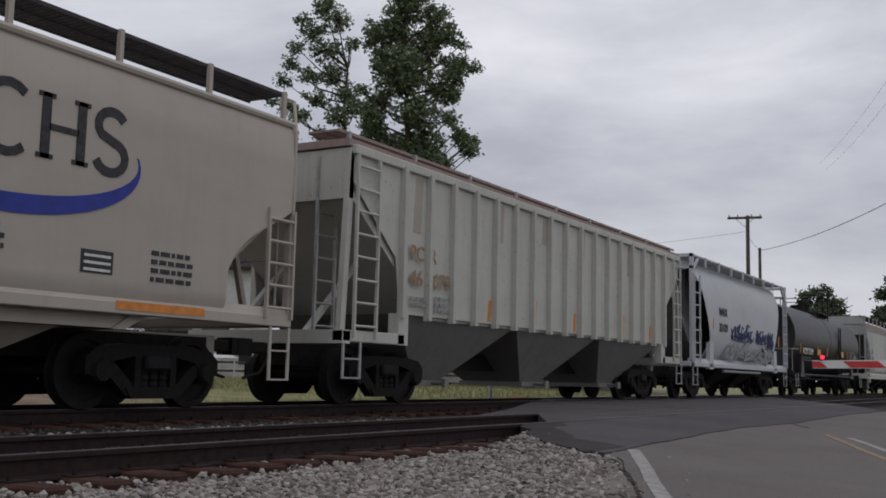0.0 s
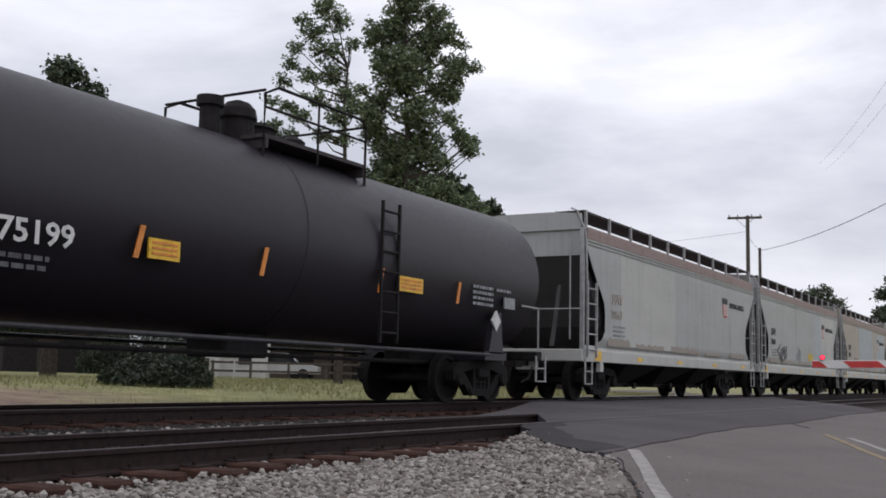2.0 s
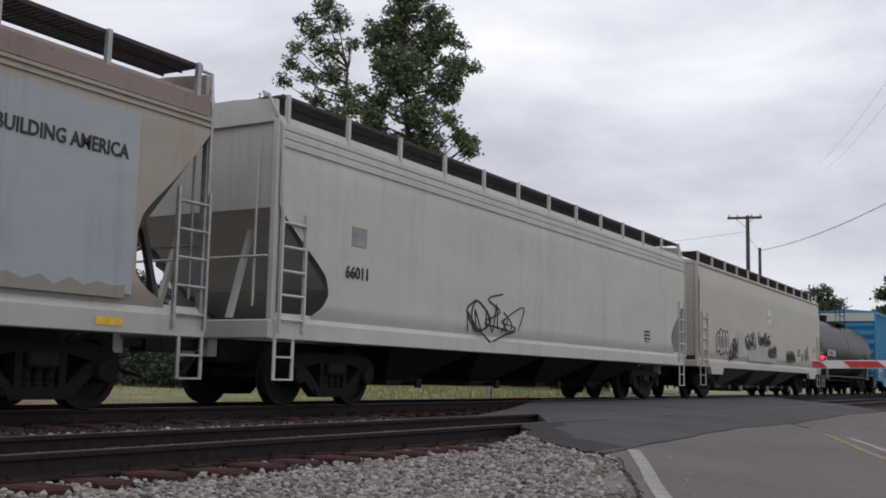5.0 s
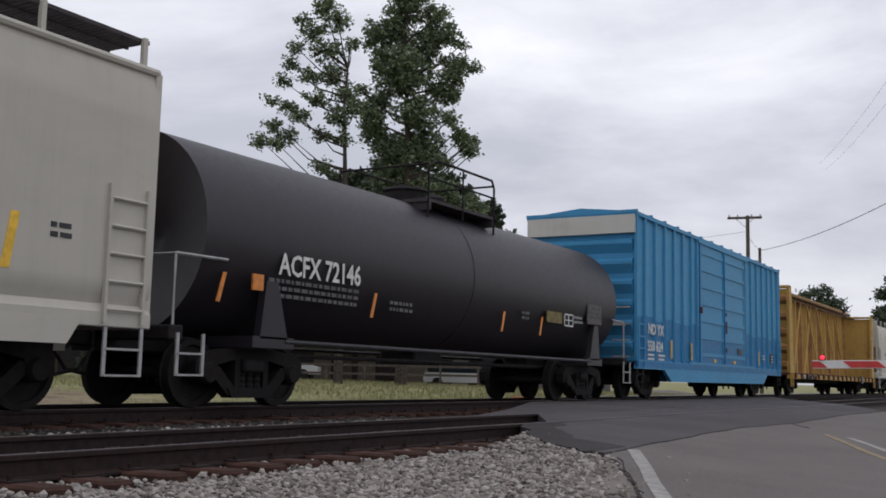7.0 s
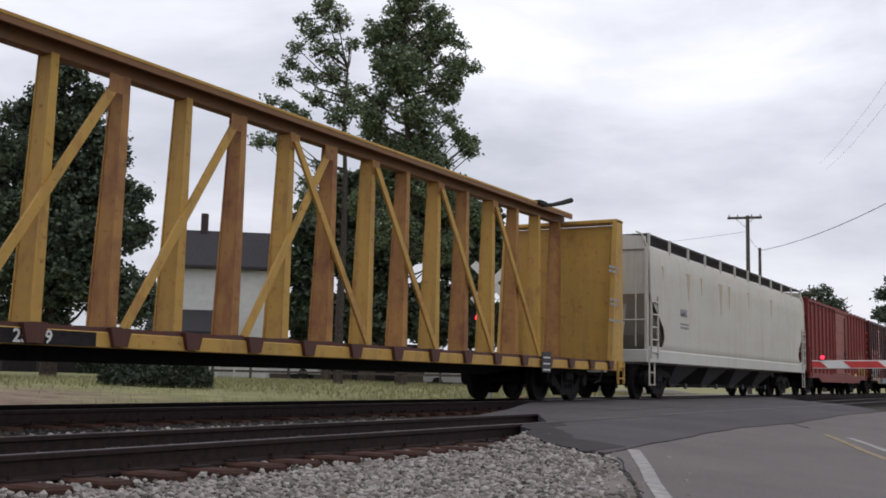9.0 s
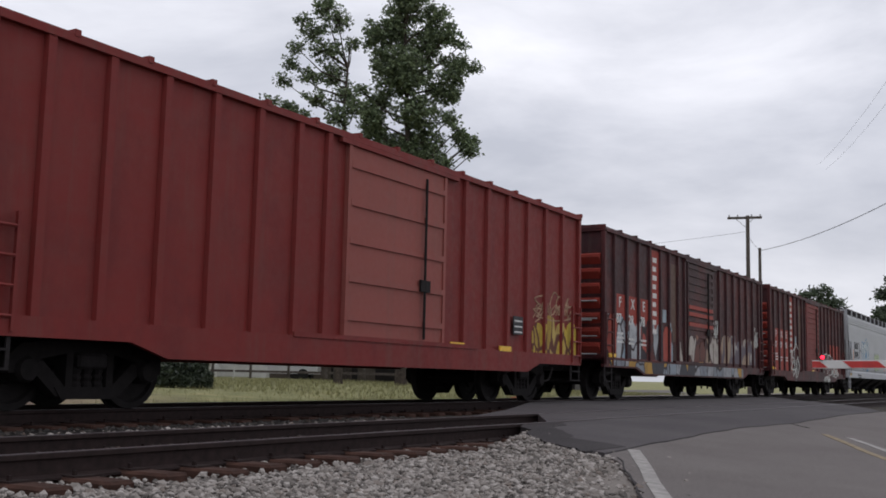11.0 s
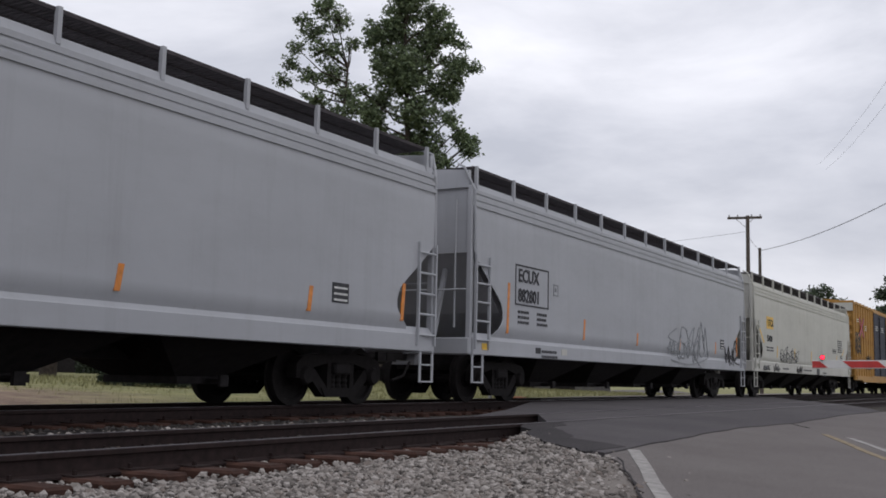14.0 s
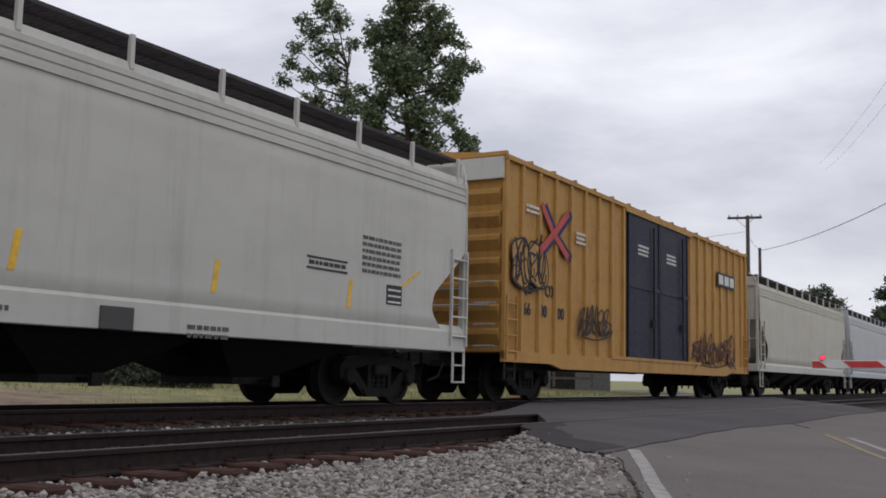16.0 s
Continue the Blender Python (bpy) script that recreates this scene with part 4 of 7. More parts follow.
def tank(name, label, start, length, top, r, x0, x1, dome_x, letters=()):
    """A tank car: barrel with domed heads, stub sills, saddles, top platform with rails."""
    c = car(name, label, start, length, 2.0, "tank car")
    zc = top - r
    prof = []
    for i in range(9):
        a = math.pi / 2 * i / 8
        prof.append((x0 + 0.62 * (1 - math.sin(a)), max(0.02, r * math.cos(math.pi / 2 - a))))
    mid = [(x0 + 0.7, r), ((x0 + x1) / 2 - 0.06, r), ((x0 + x1) / 2 - 0.05, r + 0.012), ((x0 + x1) / 2 + 0.05, r + 0.012), ((x0 + x1) / 2 + 0.06, r)]
    prof = prof + mid + [(x0 + x1 - p[0], p[1]) for p in prof[::-1]]
    part("barrel", Mesh().lathe(prof, 64, "x", (0, 0, zc)), BLACKTANK, c, "", None, True)
    for at in (None, turned(length)):
        part("stub_sill", Mesh().box(0.0, 3.4, -0.3, 0.3, 0.72, 1.05, 0.02).box(0.0, 0.25, -1.45, 1.45, 0.86, 1.05, 0.02), GRIMESHADE, c, "", at)
        part("saddle", Mesh().prism([(1.75, 0.95), (2.35, 0.95), (2.1, 1.75), (1.85, 1.75)], -1.42, -1.30).prism([(1.75, 0.95), (2.35, 0.95), (2.1, 1.75), (1.85, 1.75)], 1.30, 1.42).box(1.6, 2.5, -1.42, 1.42, 0.82, 0.98), BLACKTANK, c, "", at)
        m = Mesh().tube([(0.1, -1.4, 1.0), (0.1, -1.4, 1.95), (0.1, -0.5, 1.95)], 0.022, 6)
        part("hand_rail", Mesh().tube([(0.1, 1.4, 1.0), (0.1, 1.4, 1.95), (0.1, 0.5, 1.95)], 0.022, 6), GALV, c, "", at)
        m.tube([(0.1, -1.4, 1.95), (1.0, -1.45, 1.95)], 0.022, 6)
        part("hand_rail", m, GALV, c, "", at)
        stirrup(c, 0.05, 0.5, 0.42, 0.95, GALV, at)
    both("side_pipe", Mesh().tube([(2.3, -1.40, 0.92), (length - 2.3, -1.40, 0.92)], 0.035, 8), TANKPIPE, c, length)
    part("bottom_rig", Mesh().box(length / 2 - 0.5, length / 2 + 0.5, -0.4, 0.4, 0.7, 1.1, 0.04).tube([(3.0, -0.5, 0.75), (length - 3, -0.5, 0.75)], 0.04, 6), GRIMESHADE, c)
    # platform and fittings on top
    m = Mesh().box(dome_x - 1.3, dome_x + 1.3, -1.0, -0.45, top - 0.1, top - 0.04).box(dome_x - 1.3, dome_x + 1.3, 0.45, 1.0, top - 0.1, top - 0.04)
    for s in (-1, 1):
        m.box(dome_x + s * 1.25, dome_x + s * 1.25 + 0.06, -1.0, 1.0, top - 0.25, top - 0.1)
    part("platform", m, GRATE, c)
    m = Mesh()
    for s in (-1, 1):
        y = s * 1.0
        m.tube([(dome_x - 1.3, y, top - 0.4), (dome_x - 1.3, y, top + 0.55), (dome_x - 1.0, y, top + 0.70), (dome_x + 1.2, y, top + 0.70), (dome_x + 1.3, y, top + 0.55), (dome_x + 1.3, y, top - 0.4)], 0.025, 6)
        m.tube([(dome_x - 1.3, y, top + 0.35), (dome_x + 1.3, y, top + 0.35)], 0.02, 6)
        m.tube([(dome_x, y, top - 0.3), (dome_x, y, top + 0.70)], 0.02, 6)
    for s in (-1, 1):
        m.tube([(dome_x + s * 1.3, -1.0, top + 0.6), (dome_x + s * 1.3, 1.0, top + 0.6)], 0.022, 6)
    part("safety_rail", m, GRIMESHADE, c)
    part("manway", Mesh().lathe([(top - 0.1, 0.42), (top + 0.22, 0.42), (top + 0.26, 0.46), (top + 0.32, 0.4), (top + 0.36, 0.1)], 20, "z", (dome_x - 0.5, 0, 0)), GRIMESHADE, c)
    part("valve_box", Mesh().lathe([(top - 0.1, 0.22), (top + 0.3, 0.22), (top + 0.38, 0.1)], 14, "z", (dome_x + 0.6, 0, 0)), GRIMESHADE, c)
    return c


def on_barrel(r, top, z):
    """How far out the barrel's skin stands at height z."""
    return -math.sqrt(max(0.01, r * r - (z - (top - r)) ** 2))


c = tank("tank_car", "black tank car with white reporting marks and yellow labels", 44.6, 16.3, 4.0, 1.5, 0.3, 16.0, 8.9)
lettering("reporting_mark", "ACFX 75199", 0.36, WHITETEXT, c, 1.75, 1.80, y=-1.50, squeeze=1.12)
for x, w, z in ((5.0, 0.52, 1.82), (10.58, 0.75, 1.88)):
    p = plate("yellow_label", x, x + w, z, z + 0.25, AMBER, c, -1.487, 0.02)
    for i in range(3):
        part("bar", Mesh().box(x + 0.05, x + w - 0.05, -1.514, -1.506, z + 0.05 + i * 0.065, z + 0.08 + i * 0.065), ORANGE, p)
for x in (1.2, 4.76, 7.05, 9.95, 12.5):
    slash(c, x, 1.80, 2.20, ORANGE, 0.08, 0.10, -1.50)
ladder(c, 10.0, 10.5, 1.0, 3.3, 7, GRIMESHADE, y=-1.53)
m = Mesh().lathe([(3.9, 0.26), (4.22, 0.26), (4.26, 0.30), (4.40, 0.27), (4.50, 0.18), (4.55, 0.04)], 18, "z", (7.75, -0.35, 0))
part("relief_valve", m, GRIMESHADE, c, "round-topped black valve")
part("relief_valve", Mesh().lathe([(3.9, 0.15), (4.30, 0.15), (4.32, 0.20), (4.46, 0.20), (4.48, 0.05)], 14, "z", (7.15, -0.35, 0)), GRIMESHADE, c)
tags_small(c, [(13.15, 2.15, 0.8, 4), (14.1, 2.15, 0.6, 1)], GREYINK, -1.50)
part("placard", Mesh().prism([(14.22, 1.38), (14.40, 1.58), (14.22, 1.78), (14.04, 1.58)], -1.44, -1.40), WHITETEXT, c, "white diamond placard")
plate("data_plate", 14.45, 14.9, 1.84, 2.06, GREYINK, c, -1.475, 0.02)
tags_small(c, [(2.0, 1.62, 1.6, 2)], DULLINK, -1.47)

# -- three grey hoppers of one railway --
def ssw(start, number, skin, patches, label, tag_mat, shift=0.0):
    c = hopper("covered_hopper", label, start, 15.35, skin, roof=RUSTROOF, sill=PATCHPALE, sill_z=(0.90, 1.28), eave=3.98, cut=TALL_CUT,
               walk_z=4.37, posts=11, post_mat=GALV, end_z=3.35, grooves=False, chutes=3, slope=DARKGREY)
    m = Mesh()
    for z in (3.62, 3.70):
        m.box(0.05, 15.3, -HALF - 0.012, -HALF + 0.1, z - 0.02, z + 0.02)
    both("eave_rib", m, skin, c, 15.35)
    both("rust_band", Mesh().prism([(0.1, 3.74), (15.25, 3.74), (15.25, 3.97), (0.1, 3.97)], -1.56, -1.46), RUSTROOF, c, 15.35, "rust-stained eave band")
    for x0, x1, z0, z1, mat in patches:
        plate("repaint_patch", x0, x1, z0, z1, mat, c, -HALF, 0.005)
    lettering("reporting_mark", "SSW", 0.36, tag_mat, c, 1.62, 2.33)
    lettering("car_number", number, 0.30, tag_mat, c, 1.56, 1.97)
    for k, (sx, w, hgt) in enumerate(((1.35, 1.5, 0.20), (3.3, 2.2, 0.12), (6.1, 2.6, 0.16), (9.4, 1.7, 0.10), (12.2, 1.8, 0.15))):
        pts = [(sx + w * i / 9, 1.33 + hgt * (0.35 + 0.65 * abs(math.sin(i * 1.7 + start + k)))) for i in range(10)]
        part("grime_stain", Mesh().prism([(sx, 1.30), (sx + w, 1.30)] + pts[::-1], -HALF - 0.0065, -HALF + 0.005), STAINGREY, c)
    tags_small(c, [(1.7, 1.75, 0.8, 3)], GREYINK)
    ex, ez = 11.64, 2.60
    shield = [(0.10, 0.0), (0.28, -0.03), (0.50, 0.0), (0.58, 0.14), (0.52, 0.42), (0.0, 0.42), (0.02, 0.14)]
    e = part("emblem", Mesh().prism([(ex - 0.3 + u, ez + v) for u, v in shield], -HALF - 0.012, -HALF + 0.005), CROSSRED, c, "red and white striped shield emblem")
    for i in range(5):
        part("stripe", Mesh().box(ex - 0.235 + i * 0.115, ex - 0.18 + i * 0.115, -HALF - 0.018, -HALF - 0.011, ez + 0.03, ez + 0.41), WHITETEXT, e)
    part("cap", Mesh().prism([(ex - 0.31 + u, ez + v) for u, v in ((0.0, 0.40), (0.54, 0.40), (0.57, 0.60), (0.40, 0.57), (0.28, 0.63), (0.14, 0.57), (-0.03, 0.60))], -HALF - 0.016, -HALF), BLACKTEXT, e)
    lettering("slogan", "BUILDING AMERICA", 0.235, BLACKTEXT, c, 12.12, 2.93, squeeze=0.86)
    plate("reflector", 0.55, 0.95, 0.93, 1.16, AMBER, c)
    for x in (3.4, 6.7, 10.2, 13.6):
        plate("reflector", x, x + 0.4, 0.98, 1.07, AMBER, c)
    m = Mesh().prism([(0.88, 0.68), (1.08, 0.68), (1.08, 0.95), (0.88, 0.95)], -HALF, -HALF + 0.1)
    both("jacking_lug", m, PATCHPALE, c, 15.35)
    return c


ssw(63.0, "70167", FADED, [(2.2, 6.5, 1.32, 3.55, PATCHPALE)], "weathered grey covered hopper with black marks and a red shield emblem", FADEDTAN)
c = ssw(79.3, "70101", FADED, [(5.9, 9.7, 1.32, 3.58, FADED), (9.7, 11.12, 1.32, 3.58, PATCHBLUE), (11.12, 14.1, 1.32, 3.58, PATCHPALE)], "weathered grey covered hopper with pale repainted panels and a red emblem", DULLINK)
scrawl(c, 2.7, 1.5, 1.35, 0.55, DULLINK, 21, 4, 0.045)
scrawl(c, 5.95, 1.5, 0.85, 0.5, GREYINK, 22, 3, 0.04)
plate("spray_patch", 8.2, 9.2, 1.5, 1.8, GOLDINK, c, -HALF, 0.01)
c = ssw(96.0, "70972", FADEDTAN, [(4.95, 9.55, 1.32, 3.62, PATCHBLUE), (11.0, 14.1, 1.35, 3.5, PATCHBLUE)], "tan and rust-streaked covered hopper with bluish repainted panels", DULLINK)
plate("rust_stain", 3.2, 4.3, 1.32, 1.95, RUSTROOF, c, -HALF, 0.004)
plate("rust_stain", 9.6, 11.0, 1.32, 1.8, FADEDTAN, c, -HALF, 0.01)

# -- white hopper --
c = hopper("covered_hopper", "off-white covered hopper with a small drawn outline", 112.75, 18.4, OFFWHITE, sill_z=(0.95, 1.32), posts=13, chutes=4, walk_z=4.40)
plate("notice", 1.75, 2.15, 2.45, 2.75, GREYINK, c)
lettering("car_number", "66011", 0.26, BLACKTEXT, c, 1.6, 1.95)
scrawl(c, 5.6, 1.35, 2.0, 0.8, BLACKINK, 31, 3, 0.03)
qr_plate(c, 15.0, 1.5, 0.4, 0.3)

# -- cream hopper with straight ends and black graffiti --
LT = 18.3
# bay paint is darkened: the recess shade below the sill is in its colour
c = hopper("covered_hopper", "cream-grey covered hopper with straight ends and black graffiti", 132.65, LT, CREAM, sill_z=(0.96, 1.26), eave=4.08, walk_z=4.42, posts=13, grooves=False, cut=lambda z: 0.0,
           end_z=1.3, ladders=False, chute=paint("shaded_bay_paint", (0.13, 0.12, 0.115), streak=0.4), chutes=3, chute_top=0.98, moulding=True, bays=(5.2, 9.15, 13.1))
for x in (6.95, 10.94, 14.85):
    p = part("outlet_pipe", Mesh().tube([(x, -0.95, 0.30), (x, 0.95, 0.30)], 0.10, 12), GRIMESHADE, c)
    part("outlet_cap", Mesh().lathe([(-0.99, 0.04), (-0.985, 0.10), (-0.95, 0.112), (-0.90, 0.112)], 16, "y", (x, 0, 0.30)), GALV, p)
for at in (None, turned(LT)):
    ladder(c, 0.15, 0.72, 1.0, 2.6, 5, CREAM, at=at)
    stirrup(c, 0.1, 0.65, 0.4, 1.0, GALV, at)
    part("end_bracket", Mesh().prism([(1.2, 0.75), (2.4, 0.75), (2.6, 1.05), (1.0, 1.05)], -HALF - 0.01, -HALF + 0.1), CREAM, c, "", at)
bubbles(c, 1.75, 1.4, 1.35, 0.75, CREAM, BLACKINK, 41, 4)
scrawl(c, 3.3, 1.3, 1.0, 0.7, BLACKINK, 42, 3, 0.06)
plate("spray_patch", 4.1, 5.0, 1.35, 2.2, FADED, c, -HALF, 0.006)
mural(c, 5.7, 9.7, 1.27, 2.0, FADED, (), 48, 3, 0.45, "dull grey painted-out area", -HALF - 0.0045)
scrawl(c, 5.3, 1.72, 1.35, 0.48, BLACKINK, 43, 4, 0.035)
scrawl(c, 7.1, 1.90, 1.75, 0.45, BLACKINK, 44, 7, 0.032)
scrawl(c, 8.55, 1.5, 1.3, 0.38, BLACKINK, 45, 6, 0.03)
scrawl(c, 11.5, 1.4, 1.6, 0.42, BLACKINK, 46, 8, 0.03)
part("round_emblem", Mesh().lathe([(-HALF - 0.012, 0.27), (-HALF + 0.01, 0.27)], 24, "y", (8.8, 0, 2.95)), WHITETEXT, c)
plate("emblem_mark", 8.7, 8.9, 2.85, 3.0, GREYINK, c, -HALF - 0.012, 0.006)
for x in (3.0, 6.3, 9.6, 12.9, 16.2):
    slash(c, x, 1.5, 2.1, AMBER, 0.11, 0.09)
qr_plate(c, 14.35, 1.42, 0.4, 0.32)
tags_small(c, [(13.6, 1.85, 0.5, 3), (16.8, 2.0, 0.3, 2)])
scrawl(c, 15.0, 1.5, 0.8, 0.5, RUSTROOF, 47, 4, 0.03)

c = tank("tank_car", "black tank car with large white reporting marks and amber slashes", 151.4, 15.9, 3.78, 1.43, 0.6, 15.2, 8.1)
lettering("reporting_mark", "ACFX 72146", 0.43, WHITETEXT, c, 2.08, 1.87, y=-1.44, squeeze=0.88)
for x in (0.9, 4.5, 9.1, 10.88):
    slash(c, x, 1.40, 1.80, ORANGE, 0.07, 0.12, -1.36)
tags_small(c, [(1.9, 1.75, 2.2, 3), (5.0, 1.65, 0.7, 2), (9.95, 1.80, 0.35, 2)], DULLINK, -1.41)
plate("olive_label", 11.15, 11.95, 1.70, 1.94, plain("faded_olive_label", (0.16, 0.13, 0.05), 0.6, 0, 0.4, 8, 0), c, -1.405, 0.015)
m = Mesh()
for x0, x1, z0, z1 in ((12.08, 12.58, 1.66, 1.69), (12.08, 12.58, 1.91, 1.94), (12.08, 12.11, 1.66, 1.94), (12.55, 12.58, 1.66, 1.94), (12.31, 12.34, 1.66, 1.94), (12.08, 12.58, 1.79, 1.81)):
    m.box(x0, x1, -1.415, -1.40, z0, z1)
tagged(part("test_panel", m, WHITETEXT, c), "white outlined test panel", kind="stuff")
tags_small(c, [(12.65, 1.86, 0.5, 2)], GREYINK, -1.40)
plate("data_panel", 13.35, 14.2, 1.78, 2.24, plain("worn_grey_panel", (0.10, 0.09, 0.09), 0.6, 0, 0.4, 8, 0), c, -1.425, 0.015)
tags_small(c, [(13.42, 2.12, 0.7, 3)], DULLINK, -1.446)
tags_small(c, [(13.5, 2.32, 0.6, 1)], GREYINK, -1.425)
plate("red_tag", 1.5, 1.72, 1.6, 1.82, ORANGE, c, -1.45, 0.02)


def boxcar(name, label, start, length, top, skin, door, end_mat, ribs, sill_low, roof_mat, doors, end_ribs=7, centres=2.0, post=None, lock_bars=True):
    """A boxcar with ribbed sides; doors: list of (x0, x1, plate material, bars)."""
    c = car(name, label, start, length, centres, "boxcar")
    w = HALF - 0.07
    d0, d1 = doors[0][0], doors[-1][1]
    z0 = 0.98
    part("body", Mesh().box(0.06, length - 0.06, -w, w, z0, top - 0.12, 0.02), skin, c)
    rp = [(-HALF - 0.01, top - 0.16), (-HALF - 0.01, top - 0.06), (-1.2, top - 0.02), (0, top + 0.10), (1.2, top - 0.02), (HALF + 0.01, top - 0.06), (HALF + 0.01, top - 0.16)]
    k = len(rp)
    part("roof", Mesh().add([(x, y, z) for x in (-0.02, length + 0.02) for y, z in rp], [tuple(range(k)), tuple(range(2 * k - 1, k - 1, -1))] + [(i, (i + 1) % k, (i + 1) % k + k, i + k) for i in range(k)]), roof_mat, c)
    m = Mesh()
    n = int(length / 1.1)
    for i in range(n + 1):
        x = length * i / n
        m.box(x - 0.04, x + 0.04, -HALF - 0.02, HALF + 0.02, top - 0.09, top - 0.01)
    part("roof_seam", m, roof_mat, c)
    # side sill, deep in the middle
    a, b = 2.75, length - 2.75
    both("side_sill", Mesh().prism([(0, 0.80), (a - 0.6, 0.80), (a, sill_low), (b, sill_low), (b + 0.6, 0.80), (length, 0.80), (length, 1.02), (0, 1.02)], -HALF - 0.01, -HALF + 0.08), skin, c, length)
    rib = Mesh().prism([(-0.07, 1.0), (0.07, 1.0), (0.07, top - 0.14), (-0.07, top - 0.14)], 0, 0.06)
    rib.v = [(x * (1.0 if y > 0.03 else 0.78), y, z) for x, y, z in rib.v]
    rib_me = rib.data("rib", skin)
    for x in ribs:
        part("rib", rib_me, None, c, "", pose(x, -HALF + 0.005, 0))
        part("rib", rib_me, None, c, "", pose(length - x, HALF - 0.005, 0, 0, 0, 180))
    for x in (0.0, length - 0.12):
        for s in (-1, 1):
            part("corner_post", Mesh().box(x, x + 0.12, s * (HALF - 0.04) - 0.05, s * (HALF - 0.04) + 0.05, 0.85, top - 0.12, 0.012), post or skin, c)
    for x0, x1, mat, bars in doors:
        d = part("door", Mesh().box(x0 + 0.02, x1 - 0.02, -w - 0.055, -w + 0.02, 1.06, top - 0.24, 0.015), mat, c)
        for i in range(bars):
            z = 1.06 + (top - 1.3) * (i + 0.5) / bars
            part("door_rib", Mesh().prism([(x0 + 0.1, z - 0.05), (x1 - 0.1, z - 0.05), (x1 - 0.1, z + 0.05), (x0 + 0.1, z + 0.05)], -w - 0.085, -w - 0.05), mat, d)
        for x in (x0 + 0.02, x1 - 0.10):
            part("door_edge", Mesh().box(x, x + 0.08, -w - 0.08, -w - 0.05, 1.06, top - 0.24), mat, d)
        if lock_bars:
            part("lock_bar", Mesh().tube([((x0 * 0.25 + x1 * 0.75), -w - 0.11, 1.1), ((x0 * 0.25 + x1 * 0.75), -w - 0.11, top - 0.4)], 0.025, 6).box(x0 * 0.3 + x1 * 0.7, x0 * 0.2 + x1 * 0.8, -w - 0.13, -w - 0.09, 1.9, 2.1), GRIMESHADE, d)
    part("door_track", Mesh().box(d0 - 1.2, d1 + 1.2, -HALF - 0.03, -HALF + 0.05, 1.0, 1.07), skin, c)
    part("door_track", Mesh().box(d0 - 0.2, d1 + 0.4, -HALF - 0.03, -HALF + 0.05, top - 0.24, top - 0.17), skin, c)
    # corrugated ends
    for at in (None, turned(length)):
        for i in range(end_ribs):
            h = (top - 1.72) / end_ribs
            z = 1.12 + h * i
            m = Mesh().prism([(0.06, z), (-0.07, z + h * 0.45), (-0.07, z + h * 0.62), (0.06, z + h * 0.74)], -HALF + 0.12, HALF - 0.12)
            part("end_corrugation", m, end_mat, c, "", at)
        m = Mesh()
        for i in range(4):
            m.tube([(-0.12, -HALF + 0.15, 1.1 + i * 0.42), (-0.12, -HALF + 0.62, 1.1 + i * 0.42)], 0.02, 6)
        m.tube([(-0.15, -1.3, 1.9), (-0.15, 1.3, 1.9)], 0.022, 6)
        part("grab_iron", m, GALV, c, "", at)
        ladder(c, 0.06, 0.5, 0.85, 2.1, 4, skin, y=-HALF - 0.02, at=at)
        stirrup(c, 0.05, 0.5, 0.45, 0.85, GRIMESHADE, at)
    part("underframe", Mesh().box(0.3, length - 0.3, -0.35, 0.35, 0.7, 0.98).box(2.8, length - 2.8, -1.3, 1.3, 0.86, 1.0), GRIMESHADE, c)
    return c


# -- blue boxcar --
ribs = [0.72 + 0.81 * i for i in range(6)] + [5.35] + [10.95 + 0.8 * i for i in range(7)]
c = boxcar("boxcar", "two-tone blue double-door boxcar with a white-topped end", 167.72, 15.98, 4.92, BLUE, BLUE, BLUE, ribs, 0.48, BLUE, [(5.55, 8.1, BLUE, 7), (8.1, 10.7, BLUE, 7)], end_ribs=6, lock_bars=False)
for x in ribs:
    plate("repaint_patch", x - 0.036, x + 0.036, 1.03, 2.15 + 0.05 * math.sin(x * 3), BLUEDEEP, c, -HALF + 0.004, 0.004)
part("door_seal", Mesh().box(8.07, 8.13, -HALF - 0.05, -HALF + 0.03, 1.08, 4.66, 0.01), BLUEDEEP, c)
part("door_seal", Mesh().box(5.47, 5.54, -HALF - 0.02, -HALF + 0.05, 1.08, 4.66, 0.01), BLUEDEEP, c)
for z0, z1, x in ((2.05, 2.45, 8.16), (1.45, 1.60, 8.14), (2.62, 2.72, 8.15), (2.55, 2.75, 5.46)):
    part("latch", Mesh().box(x, x + 0.13, -HALF - 0.07, -HALF - 0.01, z0, z1, 0.012), RUSTLATCH, c, "rusty door latch")
for x in (6.9, 9.2):
    plate("door_tag", x, x + 0.22, 1.11, 1.2, AMBER, c, -HALF + 0.0, 0.02)
plate("door_plate", 9.75, 10.2, 1.42, 1.62, DARKGREY, c, -HALF + 0.0, 0.03)

both("white_end_band", Mesh().box(-0.085, 0.10, -HALF + 0.04, HALF - 0.04, 4.30, 4.78), OFFWHITE, c, 15.98, "white band, peeling")
for x0, x1 in [(0.12, 0.66)] + [(0.78 + 0.81 * i, 1.47 + 0.81 * i) for i in range(5)] + [(4.84, 5.3)] + [(11.02 + 0.8 * i, 11.68 + 0.8 * i) for i in range(6)]:
    plate("repaint_patch", x0, x1, 1.03, 2.15 + 0.05 * math.sin(x0 * 3), BLUEDEEP, c, -HALF + 0.07, 0.004)
for x0, x1 in ((5.66, 8.0), (8.2, 10.6)):
    plate("repaint_patch", x0, x1, 1.08, 1.75, BLUEDEEP, c, -HALF + 0.015, 0.006)
